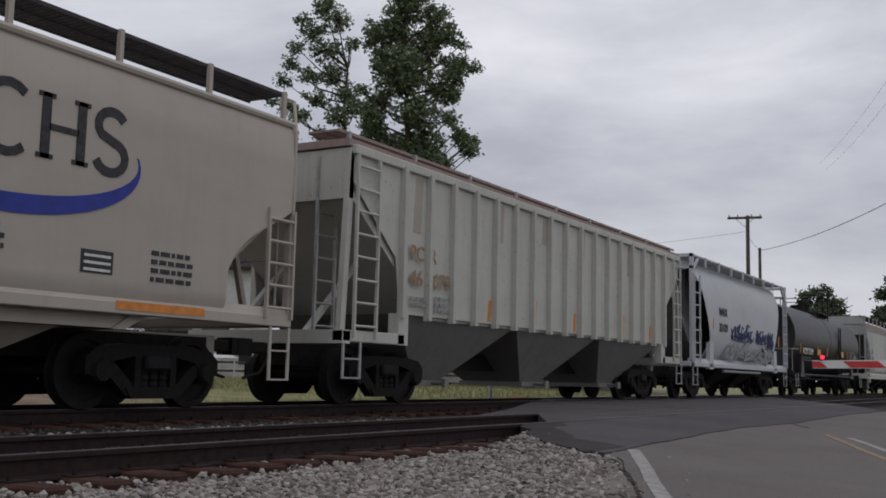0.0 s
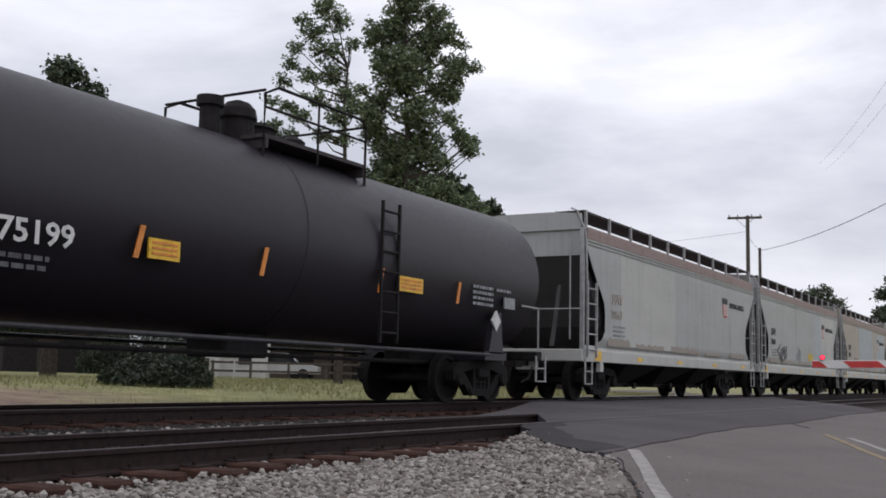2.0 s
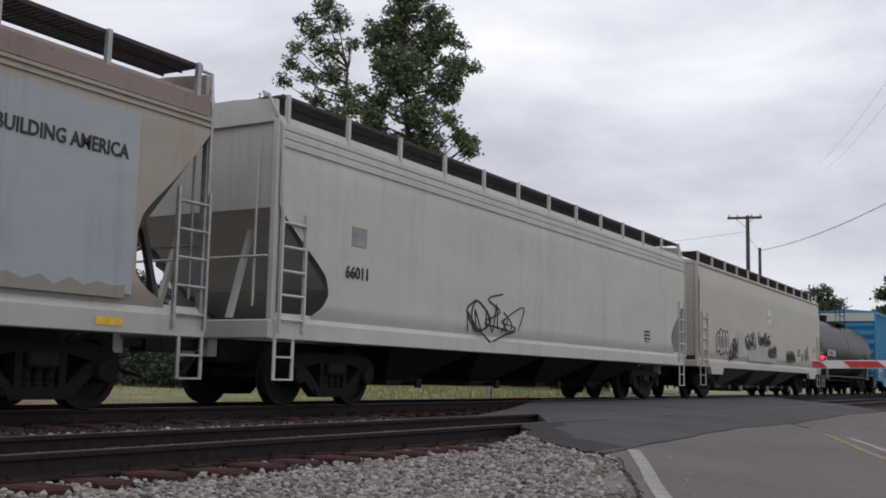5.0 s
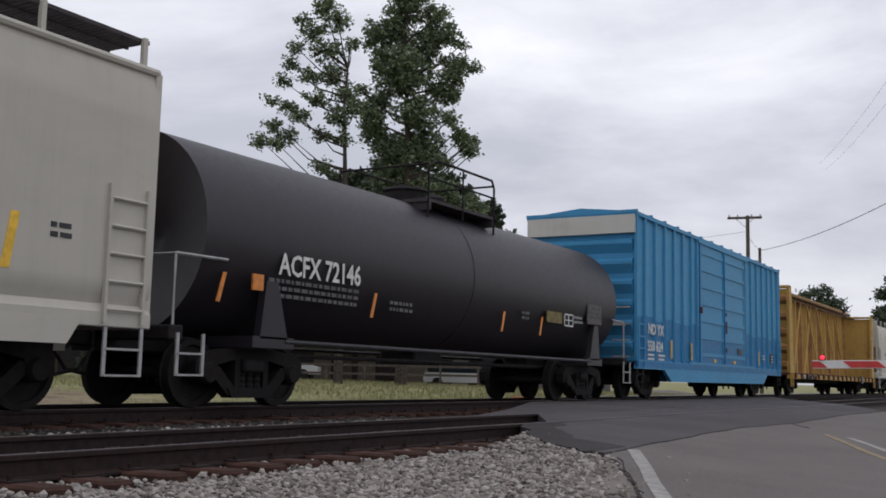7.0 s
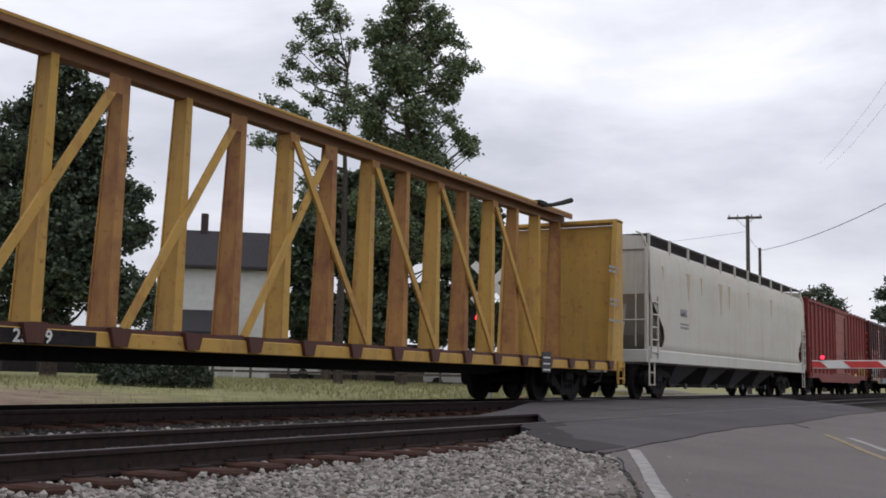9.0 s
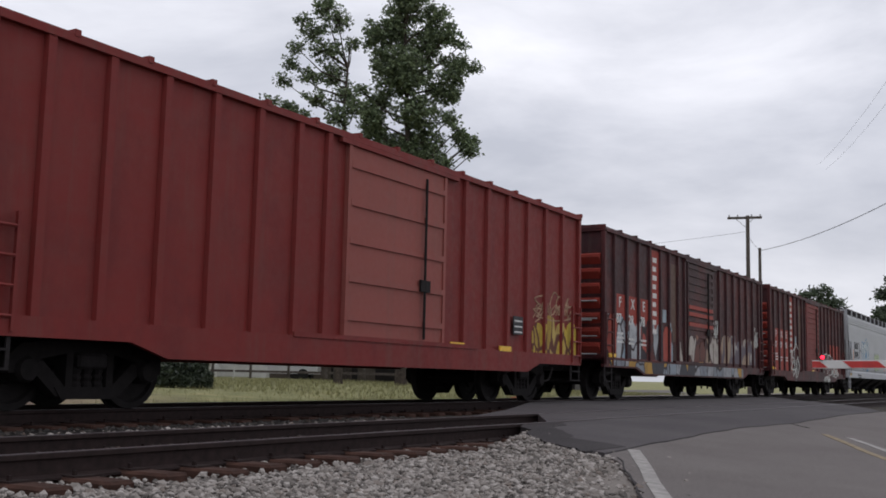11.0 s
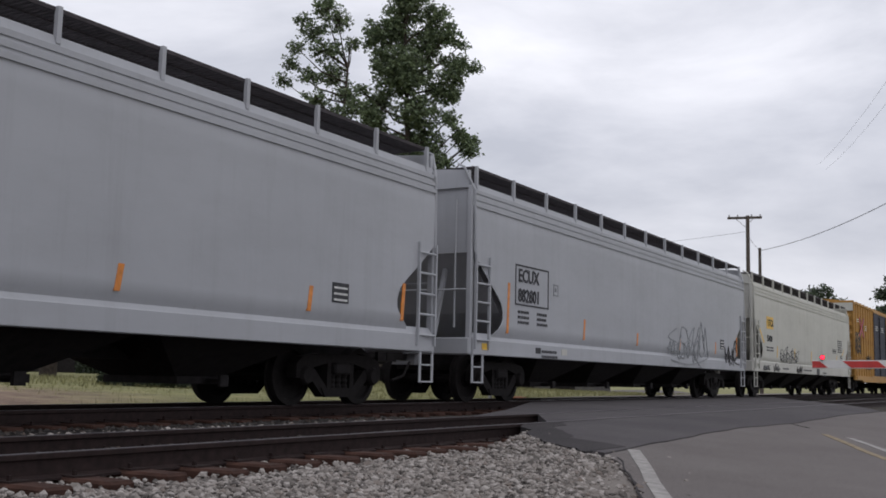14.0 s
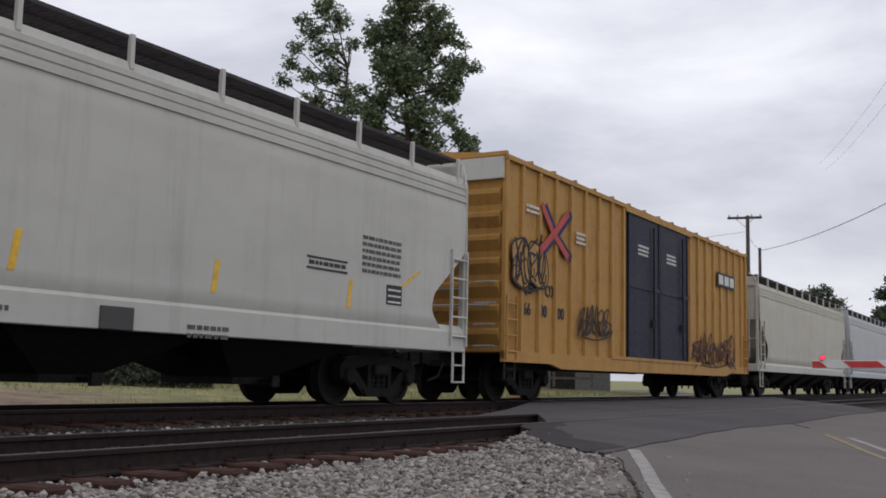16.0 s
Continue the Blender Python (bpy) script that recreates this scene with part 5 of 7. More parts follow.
plate("repaint_patch", 0.0, 15.98, 0.83, 1.0, BLUEDEEP, c, -HALF - 0.01, 0.004)
lettering("reporting_mark", "ND YX", 0.40, WHITETEXT, c, 0.85, 1.72, y=-HALF - 0.0)
lettering("car_number", "558 624", 0.38, WHITETEXT, c, 0.80, 1.28, y=-HALF - 0.0)
tags_small(c, [(0.85, 1.15, 0.5, 2), (1.7, 1.15, 0.5, 2)], WHITETEXT, -HALF)
tags_small(c, [(13.2, 1.45, 0.3, 2)], WHITETEXT, -HALF)
for x in (2.75, 4.6, 12.6, 15.55):
    plate("reflector", x, x + 0.075, 1.12, 1.62, AMBER, c, -HALF, 0.01)
qr_plate(c, 14.35, 1.25, 0.35, 0.34, -HALF - 0.0)

# -- centrebeam flat car --
LC = 21.85
c = car("centrebeam_flatcar", "empty yellow centrebeam lumber flatcar, worn and rusty", 185.4, LC, 2.3, "flatcar")
both("side_sill", Mesh().box(0.0, LC, -HALF, -HALF + 0.14, 0.72, 0.90, 0.01), BEAMYELLOW, c, LC)
part("deck", Mesh().box(0.0, LC, -HALF + 0.02, HALF - 0.02, 0.86, 0.95), BEAMRUST, c)
part("belly_sill", Mesh().prism([(0.3, 0.86), (LC - 0.3, 0.86), (LC - 0.3, 0.66), (LC - 4, 0.66), (LC - 5, 0.56), (5, 0.56), (4, 0.66), (0.3, 0.66)], -0.4, 0.4), GRIMESHADE, c)
clip_me = Mesh().prism([(-0.16, 0.95), (0.16, 0.95), (0.10, 0.74), (-0.10, 0.74)], -HALF - 0.06, -HALF + 0.1).data("tie_down", BEAMRUST)
for i in range(18):
    x = 0.9 + (LC - 1.8) * i / 17
    part("tie_down", clip_me, None, c, "", pose(x, 0, 0))
    part("tie_down", clip_me, None, c, "", pose(x, 0, 0, 0, 0, 180))
for at in (None, turned(LC)):
    b = part("bulkhead", Mesh().box(0.12, 0.24, -HALF + 0.05, HALF - 0.05, 0.95, 4.32, 0.01), BEAMYELLOW, c, "", at)
    part("bulkhead_post", Mesh().prism([(0.0, 0.9), (0.75, 0.9), (0.42, 4.42), (0.05, 4.42)], -HALF, -HALF + 0.12), BEAMYELLOW, b)
    part("bulkhead_post", Mesh().prism([(0.0, 0.9), (0.75, 0.9), (0.42, 4.42), (0.05, 4.42)], HALF - 0.12, HALF), BEAMYELLOW, b)
    part("bulkhead_post", Mesh().box(0.0, 0.14, -0.6, -0.48, 0.9, 4.3).box(0.0, 0.14, 0.48, 0.6, 0.9, 4.3), BEAMYELLOW, b)
    for i in range(5):
        part("bulkhead_rib", Mesh().prism([(0.14, 1.05 + i * 0.66), (-0.02, 1.2 + i * 0.66), (-0.02, 1.36 + i * 0.66), (0.14, 1.5 + i * 0.66)], -HALF + 0.12, HALF - 0.12), BEAMDULL, b)
    part("bulkhead_cap", Mesh().box(0.0, 0.42, -HALF, HALF, 4.36, 4.46, 0.02), BEAMYELLOW, b)
    ladder(c, 0.02, 0.4, 0.4, 0.95, 2, BEAMYELLOW, at=at)
MID_X, PITCH_X = 10.94, 1.195
chord = part("top_chord", Mesh().box(0.3, LC - 0.3, -0.33, 0.33, 4.61, 4.665, 0.01), BEAMYELLOW, c)
CHORDRUST = paint("rusty_chord_paint", (0.25, 0.125, 0.06), streak=0.5, rust=0.5)
part("chord_web", Mesh().prism([(0.3, 4.40), (LC - 0.3, 4.40), (LC - 0.3, 4.61), (0.3, 4.61)], -0.10, 0.10), CHORDRUST, chord)
for v in (-0.32, 0.27):
    part("chord_lip", Mesh().box(0.3, LC - 0.3, v, v + 0.05, 4.53, 4.61), CHORDRUST, chord)
sec = [(-1, -1), (1, -1), (1, -0.86), (0.8, -0.86), (0.8, 0.86), (1, 0.86), (1, 1), (-1, 1), (-1, 0.86), (-0.8, 0.86), (-0.8, -0.86), (-1, -0.86)]
for i in range(-9, 9):
    x = MID_X + PITCH_X * (i + 0.5)
    m = Mesh().add([(x + u * 0.085, v * 0.20, 0.95) for u, v in sec] + [(x + 0.09 + u * 0.06, v * 0.13, 4.42) for u, v in sec], [tuple(range(12)), tuple(range(23, 11, -1))] + [(k, (k + 1) % 12, (k + 1) % 12 + 12, k + 12) for k in range(12)])
    st = part("stanchion", m, BEAMYELLOW if i % 2 else BEAMDULL, c)
    part("gusset", Mesh().prism([(x - 0.16, 0.93), (x + 0.16, 0.93), (x + 0.10, 1.03), (x - 0.10, 1.03)], -0.30, 0.30), BEAMRUST, st)
for s, x0 in ((1, MID_X - 0.5 * PITCH_X), (-1, MID_X + 0.5 * PITCH_X)):
    for k in range(4):
        hi, lo = x0 + s * PITCH_X * (1 - 2 * k) - s * 0.12, x0 - s * PITCH_X * (1 + 2 * k) + s * 0.16
        y = -0.265 - 0.05 * (s < 0)
        br = part("brace", Mesh().add([(u + d, v, z) for u, z, v in ((lo, 1.0, y), (hi, 4.26, y + 0.11)) for d, v in ((-0.075, v), (0.075, v), (0.075, v + 0.05), (-0.075, v + 0.05))], [(3, 2, 1, 0), (4, 5, 6, 7), (0, 1, 5, 4), (1, 2, 6, 5), (2, 3, 7, 6), (3, 0, 4, 7)]), BEAMYELLOW, c)
        part("brace_plate", Mesh().prism([(hi - 0.12, 4.15), (hi + 0.12, 4.15), (hi + 0.12, 4.40), (hi - 0.12, 4.40)], -0.16, -0.145), BEAMDULL, br)
part("loose_strap", Mesh().tube([(LC - 2.2, -0.3, 4.60), (LC - 1.5, -0.32, 4.72), (LC - 0.9, -0.3, 4.86), (LC - 0.3, -0.28, 5.02)], 0.045, 6, 0.07).box(LC - 2.4, LC - 2.0, -0.4, -0.2, 4.6, 4.7), GRIMESHADE, c, "loose dark tie-down strap")
lettering("reporting_mark", "TTZX", 0.20, WHITETEXT, c, 2.45, 0.745, y=-HALF - 0.004)
lettering("car_number", "25099", 0.20, WHITETEXT, c, 4.2, 0.745, y=-HALF - 0.004)
plate("name_board", 2.3, 5.3, 0.73, 0.89, GRIMESHADE, c, -HALF, 0.002)
qr_plate(c, 17.0, 0.62, 0.42, 0.42, -HALF - 0.06)
tags_small(c, [(20.9, 3.2, 0.6, 2), (21.0, 2.4, 0.6, 2), (20.9, 1.9, 0.9, 1)], GREYINK, -HALF - 0.004)

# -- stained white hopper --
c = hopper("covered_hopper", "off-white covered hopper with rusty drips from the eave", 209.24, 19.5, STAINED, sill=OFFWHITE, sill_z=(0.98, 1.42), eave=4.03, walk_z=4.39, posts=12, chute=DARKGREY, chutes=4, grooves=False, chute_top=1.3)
DRIP = paint("orange_rust_drip", (0.54, 0.45, 0.33), streak=0.5, rust=0.3)
for x, w, z in ((1.0, 0.18, 3.3), (3.2, 0.35, 2.9), (4.6, 0.2, 3.2), (6.6, 0.4, 2.7), (7.7, 0.25, 2.95), (10.2, 0.2, 3.2), (13.5, 0.3, 3.0)):
    part("rust_drip", Mesh().prism([(x, 3.62), (x + w, 3.62), (x + w * 0.8, (3.62 + z) / 2), (x + w * 0.7, z), (x + w * 0.5, z - 0.1), (x + w * 0.25, (3.5 + z) / 2)], -HALF - 0.004, -HALF + 0.01), DRIP, c)
lettering("reporting_mark", "RMX", 0.30, GREYINK, c, 2.6, 2.35)
tags_small(c, [(2.6, 2.1, 0.8, 2)], GREYINK)

# -- red boxcars --
ribs = [0.8 + 0.88 * i for i in range(6)] + [5.9] + [10.15 + 0.88 * i for i in range(6)]
c = boxcar("boxcar", "oxide red boxcar with a pinkish plug door and yellow graffiti", 229.6, 15.5, 4.25, RED, REDDOOR, RED, ribs, 0.62, RED, [(6.35, 9.4, REDDOOR, 5)], end_ribs=7)
GOLDMURAL = mural_paint("yellow_spray_letters", [(0.42, 0.30, 0.04), (0.50, 0.37, 0.06), (0.34, 0.23, 0.04), (0.46, 0.34, 0.10)], 2.4, (0.10, 0.03, 0.02), 0.09)
mural(c, 13.1, 15.42, 0.88, 1.85, GOLDMURAL, ribs, 52, 4, 0.35, "yellow spray-painted letters with dark edges")
scrawl(c, 13.2, 1.8, 1.9, 0.45, TANINK, 52, 5, 0.035, -HALF + 0.06)
qr_plate(c, 12.1, 1.35, 0.42, 0.36)
for x in (9.6, 11.5):
    plate("reflector", x, x + 0.5, 1.0, 1.1, AMBER, c, -HALF - 0.01)


def fxe(start, length, label, seed):
    ribs = [0.75 + 0.86 * i for i in range(5)] + [4.95, 5.75, 6.35] + [9.95 + 0.85 * i for i in range(7)]
    c = boxcar("boxcar", label, start, length, 4.22, MAROON, MAROON, FRESHRED, ribs, 0.64, MAROON, [(6.5, 9.15, RED if seed == 2 else MAROON, 13)], end_ribs=7)
    for x0, x1 in ((0.82, 1.55), (1.68, 2.4), (2.55, 3.26)):
        plate("repaint_patch", x0, x1, 1.03, 2.62, FRESHRED, c, -HALF + 0.07, 0.004)
    plate("repaint_patch", 3.40, 4.14, 1.03, 4.0, FRESHRED, c, -HALF + 0.07, 0.006)
    plate("repaint_patch", 0.12, 0.68, 1.03, 1.9, FRESHRED, c, -HALF + 0.07, 0.004)
    for i, ch in enumerate("FXE"):
        lettering("reporting_mark", ch, 0.36, WHITETEXT, c, 1.10 + 0.86 * i, 2.30, y=-HALF + 0.058)
    for i, ch in enumerate(("87", "29", "78")):
        lettering("car_number", ch, 0.34, WHITETEXT, c, 0.93 + 0.86 * i, 1.90, y=-HALF + 0.058)
    m = Mesh()
    for i in range(9):
        m.box(3.62, 3.92 - 0.05 * (i % 2), -HALF + 0.052, -HALF + 0.066, 1.75 + i * 0.24, 1.75 + i * 0.24 + 0.13)
    part("name_bars", m, WHITETEXT, c, "white name drawn as short bars")
    plate("mint_patch", 4.45, 4.75, 2.1, 2.45, SKYINK, c, -HALF + 0.07, 0.01)
    plate("brown_patch", 5.1, 5.6, 1.6, 3.8, BROWNPATCH, c, -HALF + 0.07, 0.004)
    tags_small(c, [(1.0, 1.62, 0.45, 3), (1.8, 1.5, 0.4, 2), (2.7, 1.5, 0.4, 2)], WHITETEXT, -HALF + 0.055)
    for x in (0.3, 7.6):
        plate("reflector", x, x + 0.45, 1.04, 1.13, AMBER, c, -HALF + 0.0, 0.012)
    return c


c = fxe(246.55, 15.45, "dark maroon boxcar covered with white and tan graffiti", 1)
COLDMURAL = mural_paint("white_and_blue_spray", [(0.42, 0.44, 0.46), (0.10, 0.02, 0.02), (0.26, 0.33, 0.38), (0.03, 0.022, 0.03), (0.36, 0.07, 0.05), (0.34, 0.36, 0.38)], 1.7, (0.03, 0.018, 0.02))
WARMMURAL = mural_paint("tan_and_white_spray", [(0.33, 0.24, 0.18), (0.12, 0.04, 0.03), (0.42, 0.38, 0.34), (0.05, 0.025, 0.022), (0.26, 0.13, 0.09)], 1.5, (0.05, 0.02, 0.02))
SILLMURAL = mural_paint("sill_spray_blocks", [(0.20, 0.22, 0.25), (0.05, 0.05, 0.06), (0.30, 0.31, 0.33), (0.42, 0.24, 0.05), (0.24, 0.28, 0.32), (0.22, 0.15, 0.10)], 1.6, (0.03, 0.025, 0.028), 0.03)
LETTERMURAL = mural_paint("pale_letters_with_blue_edge", [(0.40, 0.36, 0.30), (0.34, 0.25, 0.18), (0.42, 0.40, 0.37)], 1.3, (0.11, 0.09, 0.11), 0.12)
FXE_RIBS = [0.75 + 0.86 * i for i in range(5)] + [4.95, 5.75, 6.35] + [9.95 + 0.85 * i for i in range(7)]
mural(c, 0.14, 5.3, 1.04, 2.25, COLDMURAL, FXE_RIBS, 61, 7, 0.5, "white, pale blue and red spray lettering")
mural(c, 5.3, 6.45, 1.04, 1.75, WARMMURAL, FXE_RIBS, 62, 2, 0.4)
mural(c, 6.55, 9.1, 1.08, 1.95, WARMMURAL, (), 63, 5, 0.45, "tan and white spray clouds on the door", -HALF - 0.028)
mural(c, 9.3, 10.2, 1.04, 2.0, WARMMURAL, FXE_RIBS, 64, 2, 0.5)
mural(c, 10.25, 14.6, 1.12, 2.12, LETTERMURAL, FXE_RIBS, 65, 5, 0.45, "row of fat pale spray letters with blue edges")
part("paint_band", Mesh().prism([(0.3, 0.84), (2.2, 0.84), (2.8, 0.68), (12.6, 0.68), (12.6, 0.97), (0.3, 0.97)], -HALF - 0.018, -HALF - 0.008), SILLMURAL, c, "blocks of sprayed colour along the sill")
for z in (2.12, 2.42, 2.62):
    plate("paint_block", 6.6, 9.05, z, z + 0.11, FRESHRED, c, -HALF - 0.02, 0.004)
scrawl(c, 9.3, 1.9, 0.7, 0.7, WHITEINK, 71, 3, 0.03, -HALF + 0.06)
scrawl(c, 14.5, 1.75, 0.7, 0.55, WHITEINK, 72, 4, 0.025, -HALF + 0.06)
c = fxe(263.2, 15.6, "dark maroon boxcar with red panels, red louvred door and white scrawls", 2)
scrawl(c, 3.45, 0.95, 1.5, 1.2, WHITEINK, 73, 2, 0.05)
scrawl(c, 9.5, 1.42, 0.8, 0.42, WHITEINK, 74, 4, 0.03)
bubbles(c, 10.25, 0.98, 1.75, 0.95, MAROON, WHITEINK, 76, 2, -HALF - 0.004)
scrawl(c, 10.2, 0.68, 1.3, 0.26, WHITEINK, 75, 2, 0.06, -HALF - 0.022)
scrawl(c, 12.1, 0.95, 1.6, 0.45, WHITEINK, 77, 4, 0.035)
for x0, x1 in ((12.05, 12.43), (12.57, 13.28), (13.42, 14.13), (14.27, 14.55)):
    plate("repaint_patch", x0, x1, 1.03, 2.37, FRESHRED, c, -HALF + 0.07, 0.004)
for x in (12.5, 13.35, 14.2):
    plate("repaint_patch", x - 0.036, x + 0.036, 1.03, 2.37, FRESHRED, c, -HALF + 0.004, 0.004)
qr_plate(c, 11.95, 1.38, 0.5, 0.42, -HALF - 0.006)


# -- the long grey hoppers --
def ecux(start, length, number, label, skin=SILVER):
    c = hopper("covered_hopper", label, start, length, skin, sill_z=(0.90, 1.31), eave=4.06, walk_z=4.41, posts=13, chutes=4)
    tags_small(c, [(1.85, 1.78, 0.5, 3), (2.75, 1.78, 0.5, 3), (3.0, 1.02, 0.8, 2)])
    for x, k in ((1.35, 2.6), (5.2, 1.85), (8.7, 1.7), (12.2, 1.7), (15.8, 1.75), (18.3, 2.0)):
        slash(c, x, 1.38 if k < 2.5 else 1.35, k if k < 2.5 else 2.35, ORANGE, 0.09, 0.05)
    qr_plate(c, 16.4, 1.55, 0.42, 0.3)
    plate("label", 4.0, 4.3, 1.0, 1.13, OFFWHITE, c)
    plate("label", 2.7, 2.95, 1.0, 1.12, BLACKTEXT, c, -HALF, 0.004)
    plate("label", 0.35, 0.55, 1.0, 1.12, AMBER, c)
    return c


def framed(c, number):
    m = Mesh()
    for x0, x1, z0, z1 in ((1.72, 3.30, 2.73, 2.76), (1.72, 3.30, 1.94, 1.97), (1.72, 1.75, 1.94, 2.76), (3.27, 3.30, 1.94, 2.76)):
        m.box(x0, x1, -HALF - 0.01, -HALF, z0, z1)
    part("mark_frame", m, BLACKTEXT, c)
    lettering("reporting_mark", "ECUX", 0.37, BLACKTEXT, c, 1.84, 2.42)
    lettering("car_number", number, 0.37, BLACKTEXT, c, 1.84, 2.02, squeeze=0.92)
    m = Mesh()
    for x0, x1, z0, z1 in ((3.56, 3.80, 2.26, 2.28), (3.56, 3.80, 2.48, 2.50), (3.56, 3.58, 2.26, 2.50), (3.78, 3.80, 2.26, 2.50), (3.64, 3.72, 2.34, 2.42)):
        m.box(x0, x1, -HALF - 0.008, -HALF, z0, z1)
    part("small_mark", m, GREYINK, c)


c = ecux(280.05, 19.4, "881276", "long pale grey covered hopper with white bubble graffiti")
framed(c, "881276")
bubbles(c, 4.15, 1.38, 2.2, 1.5, WHITEINK, BLUEINK, 81, 4)
plate("spray_patch", 5.2, 5.5, 2.0, 2.3, BLUEINK, c, -HALF - 0.016, 0.004)
bubbles(c, 8.5, 1.36, 1.7, 1.05, GREENINK, GREYINK, 82, 3)
c = ecux(300.85, 19.4, "882801", "long pale grey covered hopper with thin black scrawls")
framed(c, "882801")
scrawl(c, 11.3, 1.15, 3.6, 1.0, GREYINK, 83, 5, 0.045)
scrawl(c, 16.9, 1.1, 1.5, 0.7, BLACKINK, 84, 3, 0.035)
c = hopper("covered_hopper", "cream-white covered hopper with a yellow logo panel", 321.6, 19.5, OFFWHITE, sill_z=(0.93, 1.4), eave=4.06, walk_z=4.41, posts=13, chutes=4)
p = plate("logo_panel", 1.83, 2.88, 2.52, 2.97, AMBER, c, label="yellow logo panel")
lettering("reporting_mark", "UTCX", 0.36, BLACKTEXT, p, 1.97, 2.62, y=-HALF - 0.012, squeeze=0.9)
lettering("car_number", "53420", 0.31, BLACKTEXT, c, 1.84, 2.06, y=-HALF - 0.012, squeeze=1.08)
tags_small(c, [(1.8, 1.80, 0.45, 2), (2.35, 1.80, 0.5, 2), (16.15, 2.6, 1.1, 6), (12.4, 1.0, 0.8, 2), (4.4, 1.06, 1.0, 1), (8.2, 1.06, 1.6, 1)], DULLINK)
m = Mesh()
for x0, x1, z0, z1 in ((14.75, 15.75, 2.16, 2.19), (14.75, 15.75, 2.00, 2.03)):
    m.box(x0, x1, -HALF - 0.01, -HALF, z0, z1)
part("mark_frame", m, BLACKTEXT, c)
tags_small(c, [(14.8, 2.07, 0.9, 1)])
scrawl(c, 3.95, 1.40, 3.1, 0.52, DULLINK, 85, 6, 0.022)
scrawl(c, 1.25, 0.98, 1.0, 0.22, DULLINK, 86, 4, 0.02)
scrawl(c, 2.9, 0.98, 0.9, 0.22, DULLINK, 87, 4, 0.02)
scrawl(c, 6.9, 0.98, 1.0, 0.22, BLACKINK, 88, 4, 0.018)
qr_plate(c, 16.85, 1.62, 0.45, 0.32)
for x in (3.4, 6.45, 9.75, 12.78, 15.75):
    slash(c, x, 1.48, 1.92, AMBER, 0.09, 0.07)
slash(c, 17.2, 1.9, 2.25, AMBER, 0.1, 0.6)
slash(c, 1.32, 1.98, 2.52, AMBER, 0.16, -0.68)
lettering("end_mark", "UTCX", 0.24, DULLINK, c, 0.022, 3.55, y=1.25, end=True)
lettering("end_number", "53420", 0.24, DULLINK, c, 0.022, 3.25, y=1.25, end=True)
part("valve_box", Mesh().box(11.0, 11.5, -HALF - 0.03, -HALF + 0.05, 0.93, 1.2, 0.01), DARKGREY, c)

# -- yellow boxcar --
ribs = [0.82 + 0.83 * i for i in range(7)] + [6.6] + [12.1 + 0.82 * i for i in range(8)]
c = boxcar("boxcar", "dull yellow boxcar with navy doors and a coloured cross mark", 342.65, 18.5, 4.98, YELLOW, NAVY, YELLOW, ribs, 0.70, YELLOW, [(6.85, 9.3, NAVY, 1), (9.3, 11.8, NAVY, 1)], end_ribs=7)
both("white_end_band", Mesh().box(-0.085, 0.10, -HALF + 0.04, HALF - 0.04, 4.42, 4.85), OFFWHITE, c, 18.5, "faded white end band")
for dx, ink, off in ((0, CROSSRED, -0.16), (0, NAVYINK, 0.02)):
    m = Mesh()
    ribbon(m, [(1.65 + off + 0.16, 4.15), (2.4 + off, 3.6), (3.2 + off, 3.15)], 0.16, -HALF - 0.012 - 0.004 * (ink is CROSSRED))
    ribbon(m, [(3.2 + off, 4.15), (2.45 + off, 3.6), (1.65 + off + 0.1, 3.15)], 0.16, -HALF - 0.014 - 0.004 * (ink is CROSSRED))
    part("cross_mark", m, ink, c)
for x, ch in ((0.95, "TB"), (2.0, "OX")):
    lettering("reporting_mark", ch, 0.36, BLACKTEXT, c, x, 2.22, y=-HALF + 0.058)
for x, ch in ((0.95, "66"), (1.75, "00"), (2.65, "00")):
    lettering("car_number", ch, 0.36, BLACKTEXT, c, x, 1.78, y=-HALF + 0.058)
bubbles(c, 0.3, 2.35, 1.6, 1.0, YELLOW, BLACKINK, 91, 2, -HALF - 0.005)
scrawl(c, 0.4, 2.4, 1.4, 0.9, BLACKINK, 92, 4, 0.05)
scrawl(c, 3.7, 1.5, 1.9, 0.6, BLACKINK, 93, 5, 0.045)
scrawl(c, 12.2, 1.1, 4.4, 0.9, MAROON, 94, 7, 0.07)
plate("emblem", 14.9, 16.9, 3.55, 4.0, BLACKTEXT, c, -HALF - 0.0, 0.012)
part("emblem_bars", Mesh().box(15.0, 15.5, -HALF - 0.02, -HALF - 0.012, 3.62, 3.92).box(15.65, 16.15, -HALF - 0.02, -HALF - 0.012, 3.62, 3.92).box(16.3, 16.75, -HALF - 0.02, -HALF - 0.012, 3.62, 3.92), WHITETEXT, c)
tags_small(c, [(0.95, 4.0, 0.6, 2), (3.55, 3.75, 0.5, 3), (7.6, 3.95, 0.8, 3), (9.9, 3.95, 0.8, 3)], WHITETEXT, -HALF)

# -- the last hoppers in sight --
c = hopper("covered_hopper", "pale covered hopper with tan stains below the eave", 362.95, 17.4, STAINED, sill=OFFWHITE, sill_z=(0.93, 1.3), posts=12)
c = hopper("covered_hopper", "pale grey covered hopper", 381.7, 17.6, PALEGREY, sill_z=(0.93, 1.3), posts=12)
c = hopper("covered_hopper", "pale grey covered hopper, partly hidden", 400.7, 17.6, SILVER, sill_z=(0.93, 1.3), posts=12)


